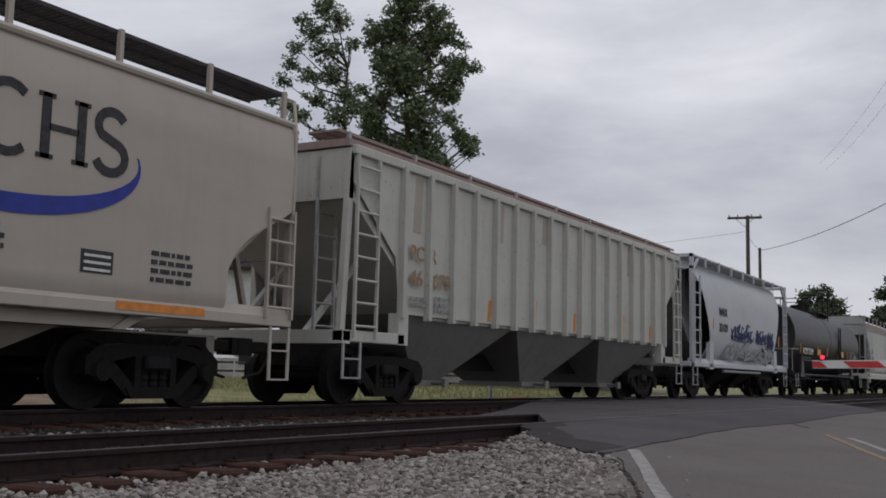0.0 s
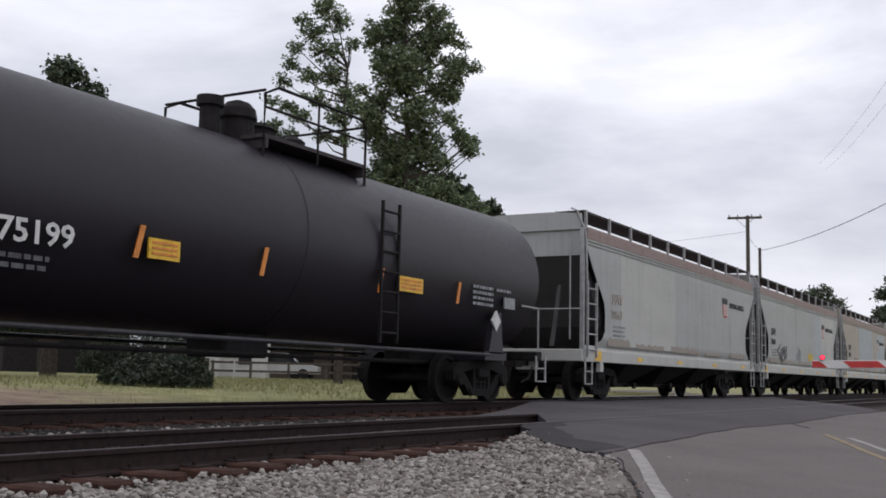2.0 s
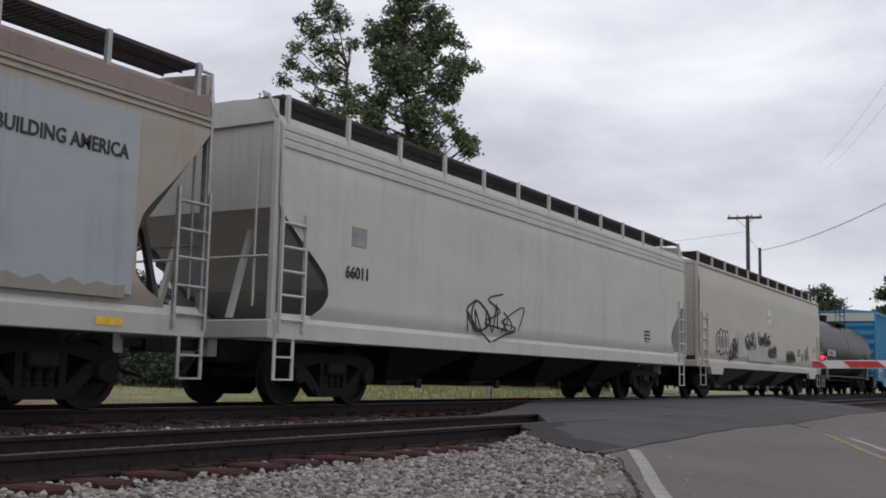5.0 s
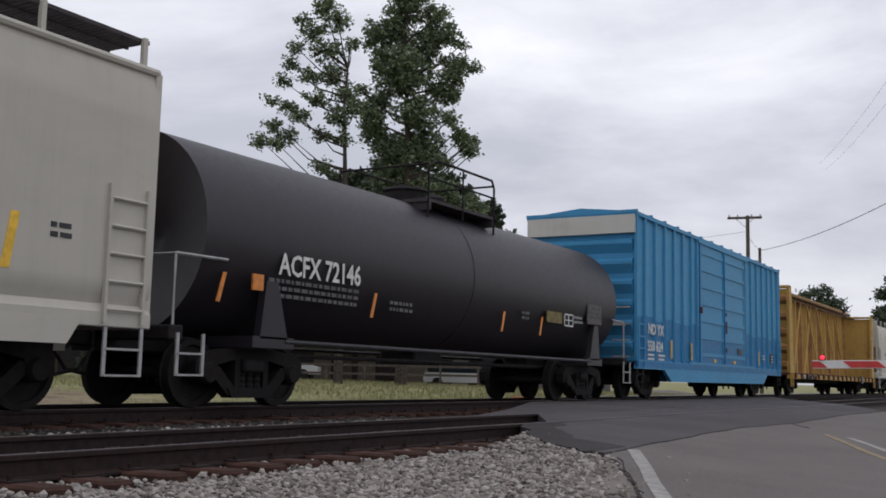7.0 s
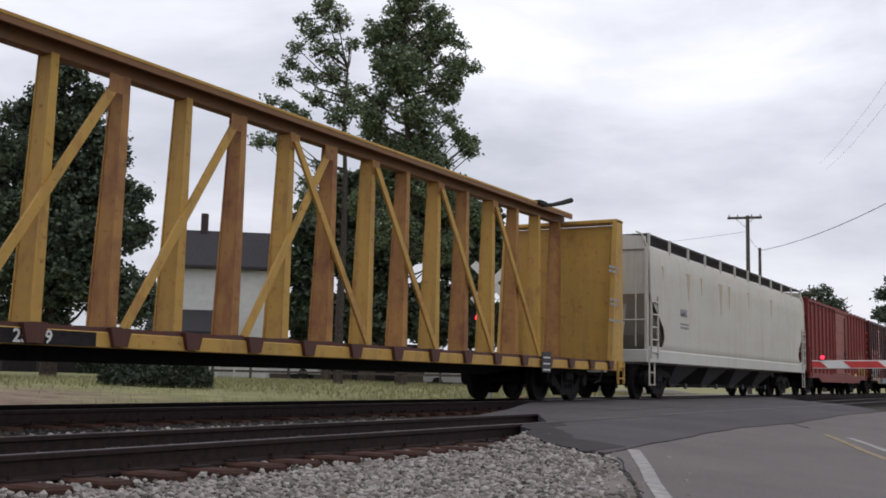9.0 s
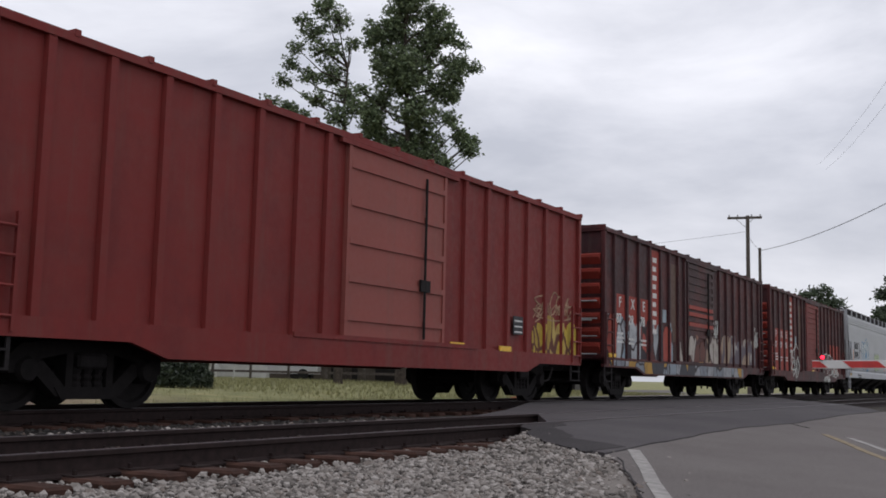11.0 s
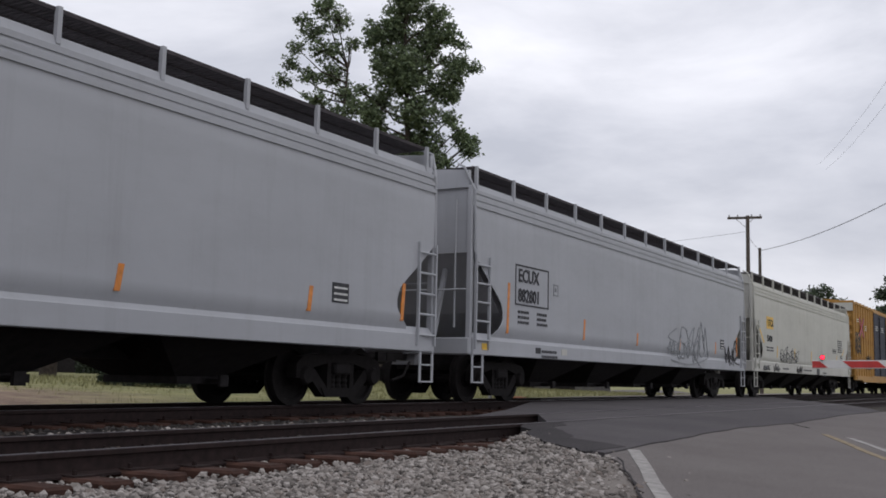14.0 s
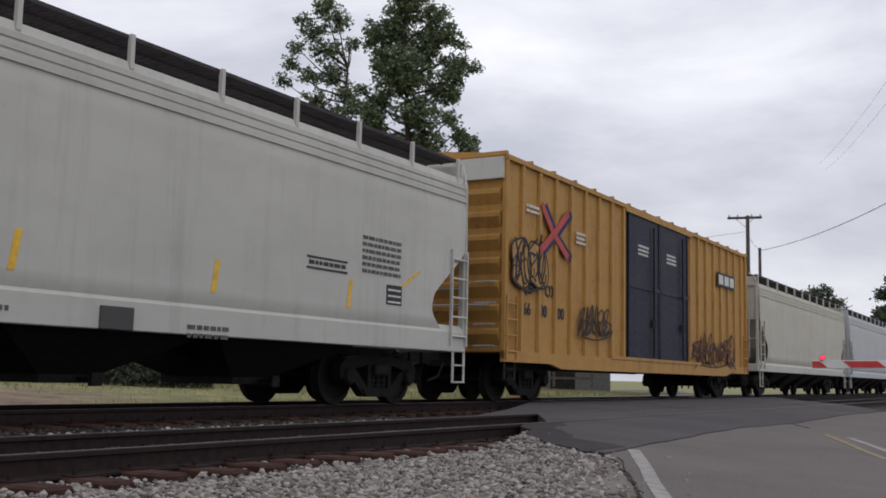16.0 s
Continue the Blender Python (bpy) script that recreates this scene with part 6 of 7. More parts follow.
# ---- the ground ----
def lerp(table, v):
    if v <= table[0][0]:
        return table[0][1]
    for (a, p), (b, q) in zip(table, table[1:]):
        if v <= b:
            return p + (q - p) * (v - a) / (b - a)
    return table[-1][1]


EARTH = [(-30, -0.75), (0, -0.62), (3, -0.50), (5, -0.42), (8, -0.40), (12.5, -0.42), (14.5, -0.42), (20, -0.36), (60, -0.36), (200, -0.5)]
PAVED = [(-20, -0.60), (0, -0.42), (2.0, -0.32), (3.8, -0.185), (5.2, -0.10), (5.8, -0.080), (7.35, -0.078), (9.8, -0.02), (12.2, -0.02), (15.0, -0.16), (22, -0.30), (120, -0.40)]
GRAVEL = [(-2, -0.62), (1.5, -0.50), (3.2, -0.37), (4.4, -0.30), (4.9, -0.29), (5.2, -0.30), (5.8, -0.30), (6.0, -0.23), (7.1, -0.23), (7.6, -0.22), (8.9, -0.22), (9.6, -0.21), (10.1, -0.22), (11.7, -0.22), (12.5, -0.24), (13.6, -0.48)]


RISE = [(15, 0.0), (18, 0.12), (26, 0.38), (40, 0.58), (60, 0.70), (90, 0.75)]


def earth_z(x, y):
    """Height of the natural ground: the lawn behind the tracks climbs gently, the land beside the far road stays low."""
    return lerp(EARTH, y) + lerp(RISE, y) * min(1.0, max(0.0, (64 - x) / 18)) * (1 if y < 300 else 0)


def sheet(name, xs, ys, height, mat, label, category="ground", jitter=0.0):
    m = Mesh()
    rng = random.Random(5)
    for y in ys:
        for x in xs:
            m.v.append((x, y, height(x, y) + rng.uniform(-jitter, jitter)))
    k = len(xs)
    for j in range(len(ys) - 1):
        for i in range(k - 1):
            m.f.append((j * k + i, j * k + i + 1, j * k + k + i + 1, j * k + k + i))
    return thing(name, label, category, kind="structure", mesh=m, mat=mat, smooth=True)


def spread(a, b, step, far):
    """Even steps from a to b, then growing ones out to far on both sides."""
    out = [a + (b - a) * i / int((b - a) / step) for i in range(int((b - a) / step) + 1)]
    d, x = step * 2, b
    while x < far:
        x += d
        d *= 1.7
        out.append(x)
    d, x = step * 2, a
    while x > -far:
        x -= d
        d *= 1.7
        out.insert(0, x)
    return out


sheet("ground", spread(-10, 90, 2.0, 2500), spread(-8, 80, 1.0, 2500), lambda x, y: earth_z(x, y) + 0.05 * noise.noise((x * 0.15, y * 0.15, 0)) * (1 if abs(y) < 100 else 0) + (0.10 * math.exp(-((y - 19) / 4) ** 2) * (1 if x < 22 else max(0, 1 - (x - 22) / 6))), GROUND, "mown grass and bare brown soil beside the railway")

def gravel_edge(x):
    """The lowest y at which the ballast still lies, before the shoulder."""
    return lerp([(0, 0.6), (4.5, 2.1), (6.6, 2.95), (7.6, 3.35), (8.6, 3.70), (9.25, 3.9), (9.5, 4.2), (10.2, 4.85), (11.8, 5.72)], x)


def gravel_z(x, y):
    """Height of the ballast, which banks up against the road."""
    t = min(1.0, max(0.0, (gravel_edge(x) + 0.75 - y) / 0.75)) if y < 5.2 else 0.0
    return lerp(GRAVEL, y) * (1 - t) + (lerp(PAVED, y) - 0.035) * t


sheet("ballast_bed", [-12 + 0.5 * i for i in range(305)], [1.0 + 0.25 * i for i in range(52)], lambda x, y: gravel_z(x, y) - 0.012 + 0.02 * noise.noise((x * 1.5, y * 1.5, 3)) - (0.5 if (y < 4.9 and x > 9.9 + (y - 3.6) * 1.9) else 0) - (0.3 if y < 1.3 else 0), BALLASTBED, "grey crushed-stone ballast", "ballast")
sheet("shaded_ballast", [-12 + 0.6 * i for i in range(43)] , [5.93 + 0.2 * i for i in range(33)], lambda x, y: lerp(GRAVEL, y) + 0.012 + 0.015 * noise.noise((x * 2.5, y * 2.5, 7)), DARKBED, "dark ballast between and behind the rails, shadow in its colour", "ballast")


# rails and ties
def rail_mesh(x0, x1):
    """Flat-bottomed rail: foot, web and head."""
    prof = [(-0.07, -0.175), (0.07, -0.175), (0.07, -0.160), (0.012, -0.140), (0.012, -0.045), (0.036, -0.035), (0.036, -0.004), (0.028, 0.0), (-0.028, 0.0), (-0.036, -0.004), (-0.036, -0.035), (-0.012, -0.045), (-0.012, -0.140), (-0.07, -0.160)]
    k = len(prof)
    m = Mesh()
    m.add([(x, y, z) for x in (x0, x1) for y, z in prof], [tuple(range(k)), tuple(range(2 * k - 1, k - 1, -1))] + [(i, (i + 1) % k, (i + 1) % k + k, i + k) for i in range(k)])
    return m


TIE = Mesh().box(-0.115, 0.115, -1.28, 1.28, -0.335, -0.160, 0.02).data("tie", TIEWOOD)
TIEPLATE = Mesh().box(-0.09, 0.09, -0.17, 0.17, -0.160, -0.148).box(-0.05, -0.03, -0.12, -0.09, -0.15, -0.115).box(0.03, 0.05, 0.09, 0.12, -0.15, -0.115).data("tie_plate", RAILSIDE)


def track(name, label, y, z, x0, x1, tie0, tie1, seed):
    t = thing(name, label, "railway track", kind="structure", at=pose(0, y, z))
    rng = random.Random(seed)
    for s in (-1, 1):
        r = part("rail", rail_mesh(x0, x1), RAILSIDE, t, "", pose(0, s * 0.7525, 0))
        part("rail_head", Mesh().box(x0, x1, -0.024, 0.024, -0.002, 0.003), RAILTOP, r)
    x = tie0
    while x < tie1:
        a = part("tie", TIE, None, t, "", pose(x + rng.uniform(-0.03, 0.03), rng.uniform(-0.07, 0.07), rng.uniform(-0.012, 0.012), 0, 0, rng.uniform(-1.5, 1.5)))
        for s in (-1, 1):
            part("tie_plate", TIEPLATE, None, a, "", pose(0, s * 0.7525, 0))
        x += 0.53
    return t


track("track_front", "empty track of rusty rails on weathered wooden ties", NEAR_Y, NEAR_Z, -14, 150, -4.0, 14.2, 1)
track("track_back", "track that carries the freight train", CENTRE_Y, 0.0, -40, 420, -2.0, 24.0, 2)

# crossing: dark asphalt laid flush with the rails, on a road that meets the tracks aslant


def paved(name, poly, mat, label, lift=0.0, category="road", thick=0.25, step=0.55, wavy=0.0):
    """A paved sheet over a polygon in x and y that follows the falling ground, with a skirt to give it thickness."""
    bm = bmesh.new()
    vs = [bm.verts.new((x, y, 0)) for x, y in poly]
    bm.faces.new(vs)
    ys = [p[1] for p in poly]
    y = math.floor(min(ys)) + 0.0
    while y < min(max(ys), 40):
        if y > min(ys):
            bmesh.ops.bisect_plane(bm, geom=bm.verts[:] + bm.edges[:] + bm.faces[:], plane_co=(0, y, 0), plane_no=(0, 1, 0))
        y += step
    for q in bm.verts:
        q.co.z = lerp(PAVED, q.co.y) + lift
    top = bm.faces[:]
    r = bmesh.ops.extrude_face_region(bm, geom=top)
    for q in r["geom"]:
        if isinstance(q, bmesh.types.BMVert):
            q.co.z -= thick
    bmesh.ops.recalc_face_normals(bm, faces=bm.faces[:])
    me = bpy.data.meshes.new(name)
    bm.to_mesh(me)
    bm.free()
    me.materials.append(mat)
    return tagged(new(name, me), label, category, kind="structure")


def ragged(pts, amount, seed, k=7):
    """A line of points broken into an uneven edge."""
    rng = random.Random(seed)
    out = []
    for a, b in zip(pts, pts[1:]):
        for i in range(k):
            t = i / k
            out.append((a[0] + (b[0] - a[0]) * t + rng.uniform(-amount, amount), a[1] + (b[1] - a[1]) * t + rng.uniform(-amount, amount)))
    return out + [pts[-1]]


N0, N1 = 5.7825, 7.3675           # gaps along the rails of the empty track
left = [(9.42, 3.78), (9.55, 4.1), (10.25, 4.75), (12.0, 5.78)]
strip = ragged([(9.42, 3.74), (12.3, 3.94), (15.6, 4.14), (19.2, 4.03), (25.5, 4.22), (30.0, 4.14)], 0.03, 4, 5)
paved("crossing_asphalt", strip + [(31.6, 4.7), (34.0, N0)] + ragged(left, 0.05, 6, 5)[::-1], ASPHALT, "dark asphalt crossing apron beside the rails")
paved("crossing_infill", [(12.9, N0 + 0.12), (34.3, N0 + 0.12), (37.5, N1 - 0.06), (15.6, N1 - 0.06)], ASPHALT, "asphalt infill between the rails of the empty track")
paved("crossing_middle", [(13.6, N1 + 0.06), (15.6, 8.0), (37.5, N1 + 0.06), (43.4, 10.09), (21.2, 10.09), (18.0, 9.0)][0:1] + [(37.5, N1 + 0.06), (43.4, 10.09), (21.2, 10.09), (16.5, 8.3)], ASPHALT, "asphalt between the two tracks")
paved("crossing_far", [(21.8, 10.25), (43.8, 10.25), (47.2, 11.58), (25.0, 11.58)], ASPHALT, "asphalt between the rails under the train")
paved("road_far", [(25.4, 11.75), (47.6, 11.75), (104, 34), (84, 34)], ROADGREY, "grey road going on past the tracks", -0.02)
paved("asphalt_edge", ragged([(9.3, 3.80), (9.48, 4.15), (10.15, 4.8), (11.9, 5.76)], 0.06, 8, 4) + ragged([(13.2, 5.76), (11.6, 5.2), (10.6, 4.55), (10.3, 3.84)], 0.08, 3, 4), ASPHALTDARK, "fresh black asphalt lip", 0.004, "asphalt", 0.3)
EDGE = [(9.30, 3.60), (8.02, 2.97), (6.9, 2.44), (3.4, 0.8), (-1.2, -1.3)]
paved("road", [(9.42, 3.70)] + [(x, y - 0.012) for x, y in strip[1:-1]] + [(30.0, 4.12), (36.0, 1.0), (36.0, -12.0), (-4.0, -12.0)] + ragged(EDGE[::-1], 0.03, 9, 8), ROADGREY, "worn grey road with a pale edge line", -0.012)
paved("shoulder", [(9.28, 3.72), (8.9, 3.80), (7.9, 3.45), (6.6, 2.8), (4.6, 1.9), (1.0, 0.4), (-2.0, -0.9), (-1.4, -1.5), (3.3, 0.72), (6.82, 2.41), (7.95, 2.94), (9.22, 3.57)], SHOULDER, "dusty gravel shoulder beside the road", -0.03, "shoulder")


def stripe(name, a, b, width, mat, label):
    a, b = Vector((*a, 0)), Vector((*b, 0))
    k = (b - a).normalized().cross(Vector((0, 0, 1))) * width / 2
    return paved(name, ragged([(a + k)[:2], (b + k)[:2]], 0.008, 3, 12) + ragged([(b - k)[:2], (a - k)[:2]], 0.008, 5, 12), mat, label, -0.007, "road marking", 0.004, 0.275)


stripe("edge_line", (10.2, 3.72), (0.9, -0.30), 0.12, LINEWHITE, "worn white edge line of the road")
stripe("centre_line", (16.7, 3.1), (6.6, -0.65), 0.11, LINEYELLOW, "worn yellow centre line")
stripe("centre_line", (16.5, 2.72), (8.5, -0.5), 0.11, LINEWHITE, "second worn pale centre line")
tar = Mesh()
for (x0, y0, x1, y1) in ((9.25, 3.52, 5.2, 1.65), (18.6, 3.98, 17.9, 3.55)):
    pts = ragged([(x0, y0), (x1, y1)], 0.025, 12, 14)
    for (a, b), (d, e) in zip(pts, pts[1:]):
        za, zb = lerp(PAVED, b) - 0.006, lerp(PAVED, e) - 0.006
        tar.add([(a - 0.02, b, za), (a + 0.02, b, za), (d + 0.02, e, zb), (d - 0.02, e, zb), (a, b, za - 0.02), (d, e, zb - 0.02)], [(0, 1, 2, 3), (0, 4, 5, 3), (1, 2, 5, 4), (0, 1, 4), (2, 3, 5)])
thing("tar_seam", "dark tar-filled crack in the road", "road crack", kind="structure", mesh=tar, mat=ASPHALTDARK)
paved("gravel_drive", [(29, 15.2), (36, 15.4), (120, 17.0), (120, 22.0), (62, 20.0), (40, 17.5)], SHOULDER, "pale gravel strip behind the tracks", 0.0, "drive")


# loose ballast stones
def stones(name, label, spots, mat):
    rng = np.random.RandomState(11)
    base = np.array([(0, 0, 1), (0.9, 0, 0.35), (0.28, 0.85, 0.4), (-0.75, 0.5, 0.3), (-0.7, -0.55, 0.35), (0.3, -0.85, 0.3), (0.6, 0.5, -0.5), (-0.3, 0.7, -0.6), (-0.8, -0.1, -0.5), (-0.1, -0.8, -0.6), (0.7, -0.4, -0.55)])
    tri = [(0, 1, 2), (0, 2, 3), (0, 3, 4), (0, 4, 5), (0, 5, 1), (1, 6, 2), (2, 7, 3), (3, 8, 4), (4, 9, 5), (5, 10, 1), (1, 10, 6), (2, 6, 7), (3, 7, 8), (4, 8, 9), (5, 9, 10), (6, 10, 9), (6, 9, 8), (6, 8, 7)]
    n = len(spots)
    s = np.array([p[3] for p in spots])
    v = base[None] * (1 + rng.uniform(-0.28, 0.28, (n, 11, 3)))
    v *= np.stack([s * rng.uniform(0.8, 1.35, n), s * rng.uniform(0.7, 1.1, n), s * rng.uniform(0.5, 0.9, n)], 1)[:, None, :]
    a, b = rng.uniform(0, 6.28, n), rng.uniform(-0.6, 0.6, n)
    ca, sa, cb, sb = np.cos(a), np.sin(a), np.cos(b), np.sin(b)
    y2, z2 = v[..., 1] * cb[:, None] - v[..., 2] * sb[:, None], v[..., 1] * sb[:, None] + v[..., 2] * cb[:, None]
    x3, y3 = v[..., 0] * ca[:, None] - y2 * sa[:, None], v[..., 0] * sa[:, None] + y2 * ca[:, None]
    v = np.stack([x3, y3, z2], -1) + np.array([p[:3] for p in spots])[:, None, :]
    f = (np.array(tri)[None] + 11 * np.arange(n)[:, None, None]).reshape(-1, 3)
    me = bpy.data.meshes.new(name)
    me.from_pydata(v.reshape(-1, 3).tolist(), [], f.tolist())
    me.materials.append(mat)
    return tagged(new(name, me), label, "gravel", kind="stuff")


rng = random.Random(17)
spots = []


while len(spots) < 32000:
    x, y = rng.uniform(2.2, 12.0), rng.uniform(1.8, 5.75)
    e = gravel_edge(x)
    if y < e and rng.random() > 0.55 * math.exp((y - e) * 4.0):
        continue
    if y > 5.12 and rng.random() > 0.35:
        continue
    if y > 5.12 and abs(((x + 4.0) / 0.53 + 0.5) % 1 - 0.5) < 0.24 and rng.random() > 0.05:
        continue
    spots.append((x, y, (gravel_z(x, y) if y > e else lerp(PAVED, y) - 0.02) + rng.uniform(-0.012, 0.035 if y > e else 0.0), rng.uniform(0.012, 0.025) * (1.6 if rng.random() < 0.25 else 1.0)))
stones("ballast_stones", "loose pale grey ballast stones beside the track", spots, BALLAST)
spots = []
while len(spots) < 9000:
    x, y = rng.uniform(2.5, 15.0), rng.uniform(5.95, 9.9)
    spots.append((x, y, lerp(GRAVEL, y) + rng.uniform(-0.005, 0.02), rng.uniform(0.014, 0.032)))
stones("ballast_stones", "dark ballast stones between the rails, shadow in their colour", spots, DARKSTONE)
spots = [(rng.uniform(3.4, 12.0), rng.uniform(7.42, 7.58), -0.10 + rng.uniform(-0.02, 0.022), rng.uniform(0.014, 0.026)) for _ in range(260)]
stones("ballast_stones", "pale stones lying along the second rail", spots, BALLAST)
spots = [(rng.uniform(3.5, 40), y, -0.36 + rng.uniform(-0.03, 0.04), rng.uniform(0.02, 0.05)) for y in (rng.gauss(13.4, 0.7) for _ in range(5000))]
stones("ballast_stones", "ballast stones on the far shoulder", spots, BALLAST)

# grass tufts on the bank behind the tracks
def tufts(name, label, count, x0, x1, y0, y1, mat, seed, h=0.22):
    r = random.Random(seed)
    m = Mesh()
    for _ in range(count):
        x, y = r.uniform(x0, x1), r.uniform(y0, y1)
        if x * 1.6 - y < 8 + r.uniform(-4, 4) and x + y < 45 + r.uniform(-4, 4):
            continue
        z = earth_z(x, y) - 0.02
        for _ in range(4):
            a, b = r.uniform(0, 6.28), r.uniform(0.03, 0.09)
            k = r.uniform(0.4, 1.0) * h
            dx, dy = math.cos(a), math.sin(a)
            m.v += [(x - dy * 0.012, y + dx * 0.012, z), (x + dy * 0.012, y - dx * 0.012, z), (x + dx * b * 1.4, y + dy * b * 1.4, z + k)]
            m.f.append((len(m.v) - 3, len(m.v) - 2, len(m.v) - 1))
    me = bpy.data.meshes.new(name)
    me.from_pydata(m.v, [], m.f)
    me.materials.append(mat)
    return tagged(new(name, me), label, "grass", kind="stuff")


DRYGRASS = foliage("dry_grass", (0.13, 0.125, 0.055), (0.26, 0.25, 0.11))
tufts("grass", "uneven grass and weeds on the bank", 14000, 6, 70, 14.6, 34, DRYGRASS, 3)
tufts("weeds", "taller weeds along the far shoulder", 3500, 8, 34, 13.6, 15.6, DRYGRASS, 4, 0.4)


# ---- trees ----
RIGHT = Vector((math.cos(_a), -math.sin(_a), 0))       # across the line of sight
DEEP = Vector((math.sin(_a), math.cos(_a), 0))


def tree(name, label, base, height, lobes, mat, seed, leaf=0.16, per=900, trunk=0.3, clump=0.42, twigs=True):
    """A tapered trunk with limbs to every lobe, and a crown of small leaves in clumps. lobes: (across, up, radius across, radius up)."""
    r = random.Random(seed)
    t = thing(name, label, "tree", at=pose(*base))
    wood = Mesh()
    bend = [(r.uniform(-0.2, 0.2), r.uniform(-0.2, 0.2)) for _ in range(6)]
    spine = [Vector((bend[i][0] * i * 0.3, bend[i][1] * i * 0.3, height * 0.92 * i / 5)) for i in range(6)]
    wood.tube(spine, trunk, 9, trunk * 0.12)
    V, F = [], []
    for ax, up, rx, rz in lobes:
        up += EYE_Z - base[2]
        mid = RIGHT * ax + Vector((0, 0, up)) + DEEP * r.uniform(-0.5, 0.5)
        k = min(4.6, max(0.6, (up - rz * 0.9 - abs(ax) * 0.5) / (height * 0.92) * 5))
        i = int(k)
        root = spine[i].lerp(spine[min(5, i + 1)], k - i)
        elbow = root.lerp(mid, 0.5) + Vector((0, 0, -0.12 * (mid - root).length + r.uniform(-0.2, 0.2)))
        wood.tube([root, elbow, mid], trunk * 0.24, 6, trunk * 0.05)
        n = max(3, int(per * rx * rz / (clump * clump) / 60))
        for _ in range(n):
            a, b, d = r.uniform(0, 6.28), r.uniform(-1, 1), r.random() ** 0.45
            s = math.sqrt(1 - b * b)
            q = mid + RIGHT * (rx * d * s * math.cos(a)) + DEEP * (rx * d * s * math.sin(a) * 0.9) + Vector((0, 0, rz * d * b))
            if twigs and r.random() < 0.35:
                wood.tube([mid.lerp(q, 0.15), mid.lerp(q, 0.6) + Vector((0, 0, -0.1)), q], 0.03, 4, 0.008)
            cs = clump * r.uniform(0.55, 1.2)
            for _ in range(int(40 * (cs / 0.42) ** 2) if clump < 0.5 else 34):
                o = Vector((r.uniform(-1, 1), r.uniform(-1, 1), r.uniform(-0.8, 0.8))) * cs * r.uniform(0.3, 1.0)
                c0 = q + o
                u = Vector((r.uniform(-1, 1), r.uniform(-1, 1), r.uniform(-0.9, 0.5))).normalized()
                w = u.cross(Vector((r.uniform(-1, 1), r.uniform(-1, 1), r.uniform(-1, 1)))).normalized()
                L = leaf * r.uniform(0.7, 1.5)
                j = len(V)
                V += [tuple(c0 - u * L * 0.5), tuple(c0 + w * L * 0.3), tuple(c0 + u * L * 0.55), tuple(c0 - w * L * 0.3)]
                F.append((j, j + 1, j + 2, j + 3))
    part("trunk", wood, BARK, t, "", None, True)
    me = bpy.data.meshes.new("crown")
    me.from_pydata(V, [], F)
    me.materials.append(mat)
    part("crown", me, None, t)
    return t


def spot(across, dist):
    """A ground spot at a distance along the line of sight and a shift across it."""
    p = DEEP * dist + RIGHT * across
    return (p.x, p.y, earth_z(p.x, p.y))


D1 = 50.0
K = D1 / 1867
big = [((x - 715) * K, (662 - y) * K, rx * K * 0.78, rz * K * 0.78) for x, y, rx, rz in ((715, -30, 45, 45), (690, 40, 42, 45), (745, 60, 48, 50), (800, 95, 36, 26), (665, 95, 28, 30), (720, 125, 60, 40), (780, 150, 45, 28), (665, 165, 34, 32), (730, 190, 60, 38),
                                                                      (790, 200, 24, 18), (806, 222, 16, 15), (824, 246, 14, 18), (836, 260, 8, 10), (655, 225, 36, 36), (700, 250, 55, 35), (760, 255, 30, 25), (690, 310, 60, 40), (760, 340, 70, 44), (820, 365, 56, 36), (690, 400, 70, 45), (640, 360, 40, 40), (780, 430, 75, 40), (835, 100, 14, 10), (640, 60, 14, 14), (850, 380, 24, 16), (810, 60, 16, 12), (630, 150, 16, 14), (835, 235, 10, 18), (700, 0, 50, 40), (760, 10, 36, 36), (660, 40, 36, 36), (785, 45, 32, 28), (690, 130, 55, 40), (795, 120, 40, 26), (650, 205, 36, 32), (720, 272, 50, 34), (678, 275, 44, 34), (770, 282, 34, 20), (745, 225, 46, 34), (812, 232, 24, 20), (828, 256, 20, 18), (640, 185, 20, 18), (700, 100, 60, 44))]
p = spot((715 - 784) * K, D1)
tree("tree", "tall narrow green broadleaf tree with an uneven crown", p, 20.5, big, LEAF, 101, 0.145, 780, 0.30, 0.31)
D2 = 47.0
K = D2 / 1867
thin = [((x - 605) * K, (662 - y) * K, rx * K, rz * K) for x, y, rx, rz in ((555, -10, 28, 22), (585, 25, 26, 22), (540, 40, 26, 20), (565, 75, 34, 22), (510, 75, 18, 16), (575, 115, 28, 22), (535, 125, 24, 16), (485, 130, 20, 12), (600, 150, 26, 24), (550, 170, 26, 18), (495, 185, 22, 12), (470, 215, 24, 14), (590, 200, 26, 22),
                                                                        (450, 245, 22, 14), (500, 235, 20, 14), (560, 235, 20, 14), (620, 190, 18, 20), (560, 290, 30, 14), (540, 350, 24, 40), (520, 20, 16, 14), (610, 60, 14, 14), (500, 100, 16, 12), (465, 165, 14, 10), (520, 200, 24, 14), (480, 250, 22, 12), (600, 240, 18, 18))]
p = spot((605 - 784) * K, D2)
tree("tree", "airy green tree with thin limbs and open crown", p, 17.0, thin, LEAF, 102, 0.135, 620, 0.22, 0.27)
D3 = 42.0
K = D3 / 1867
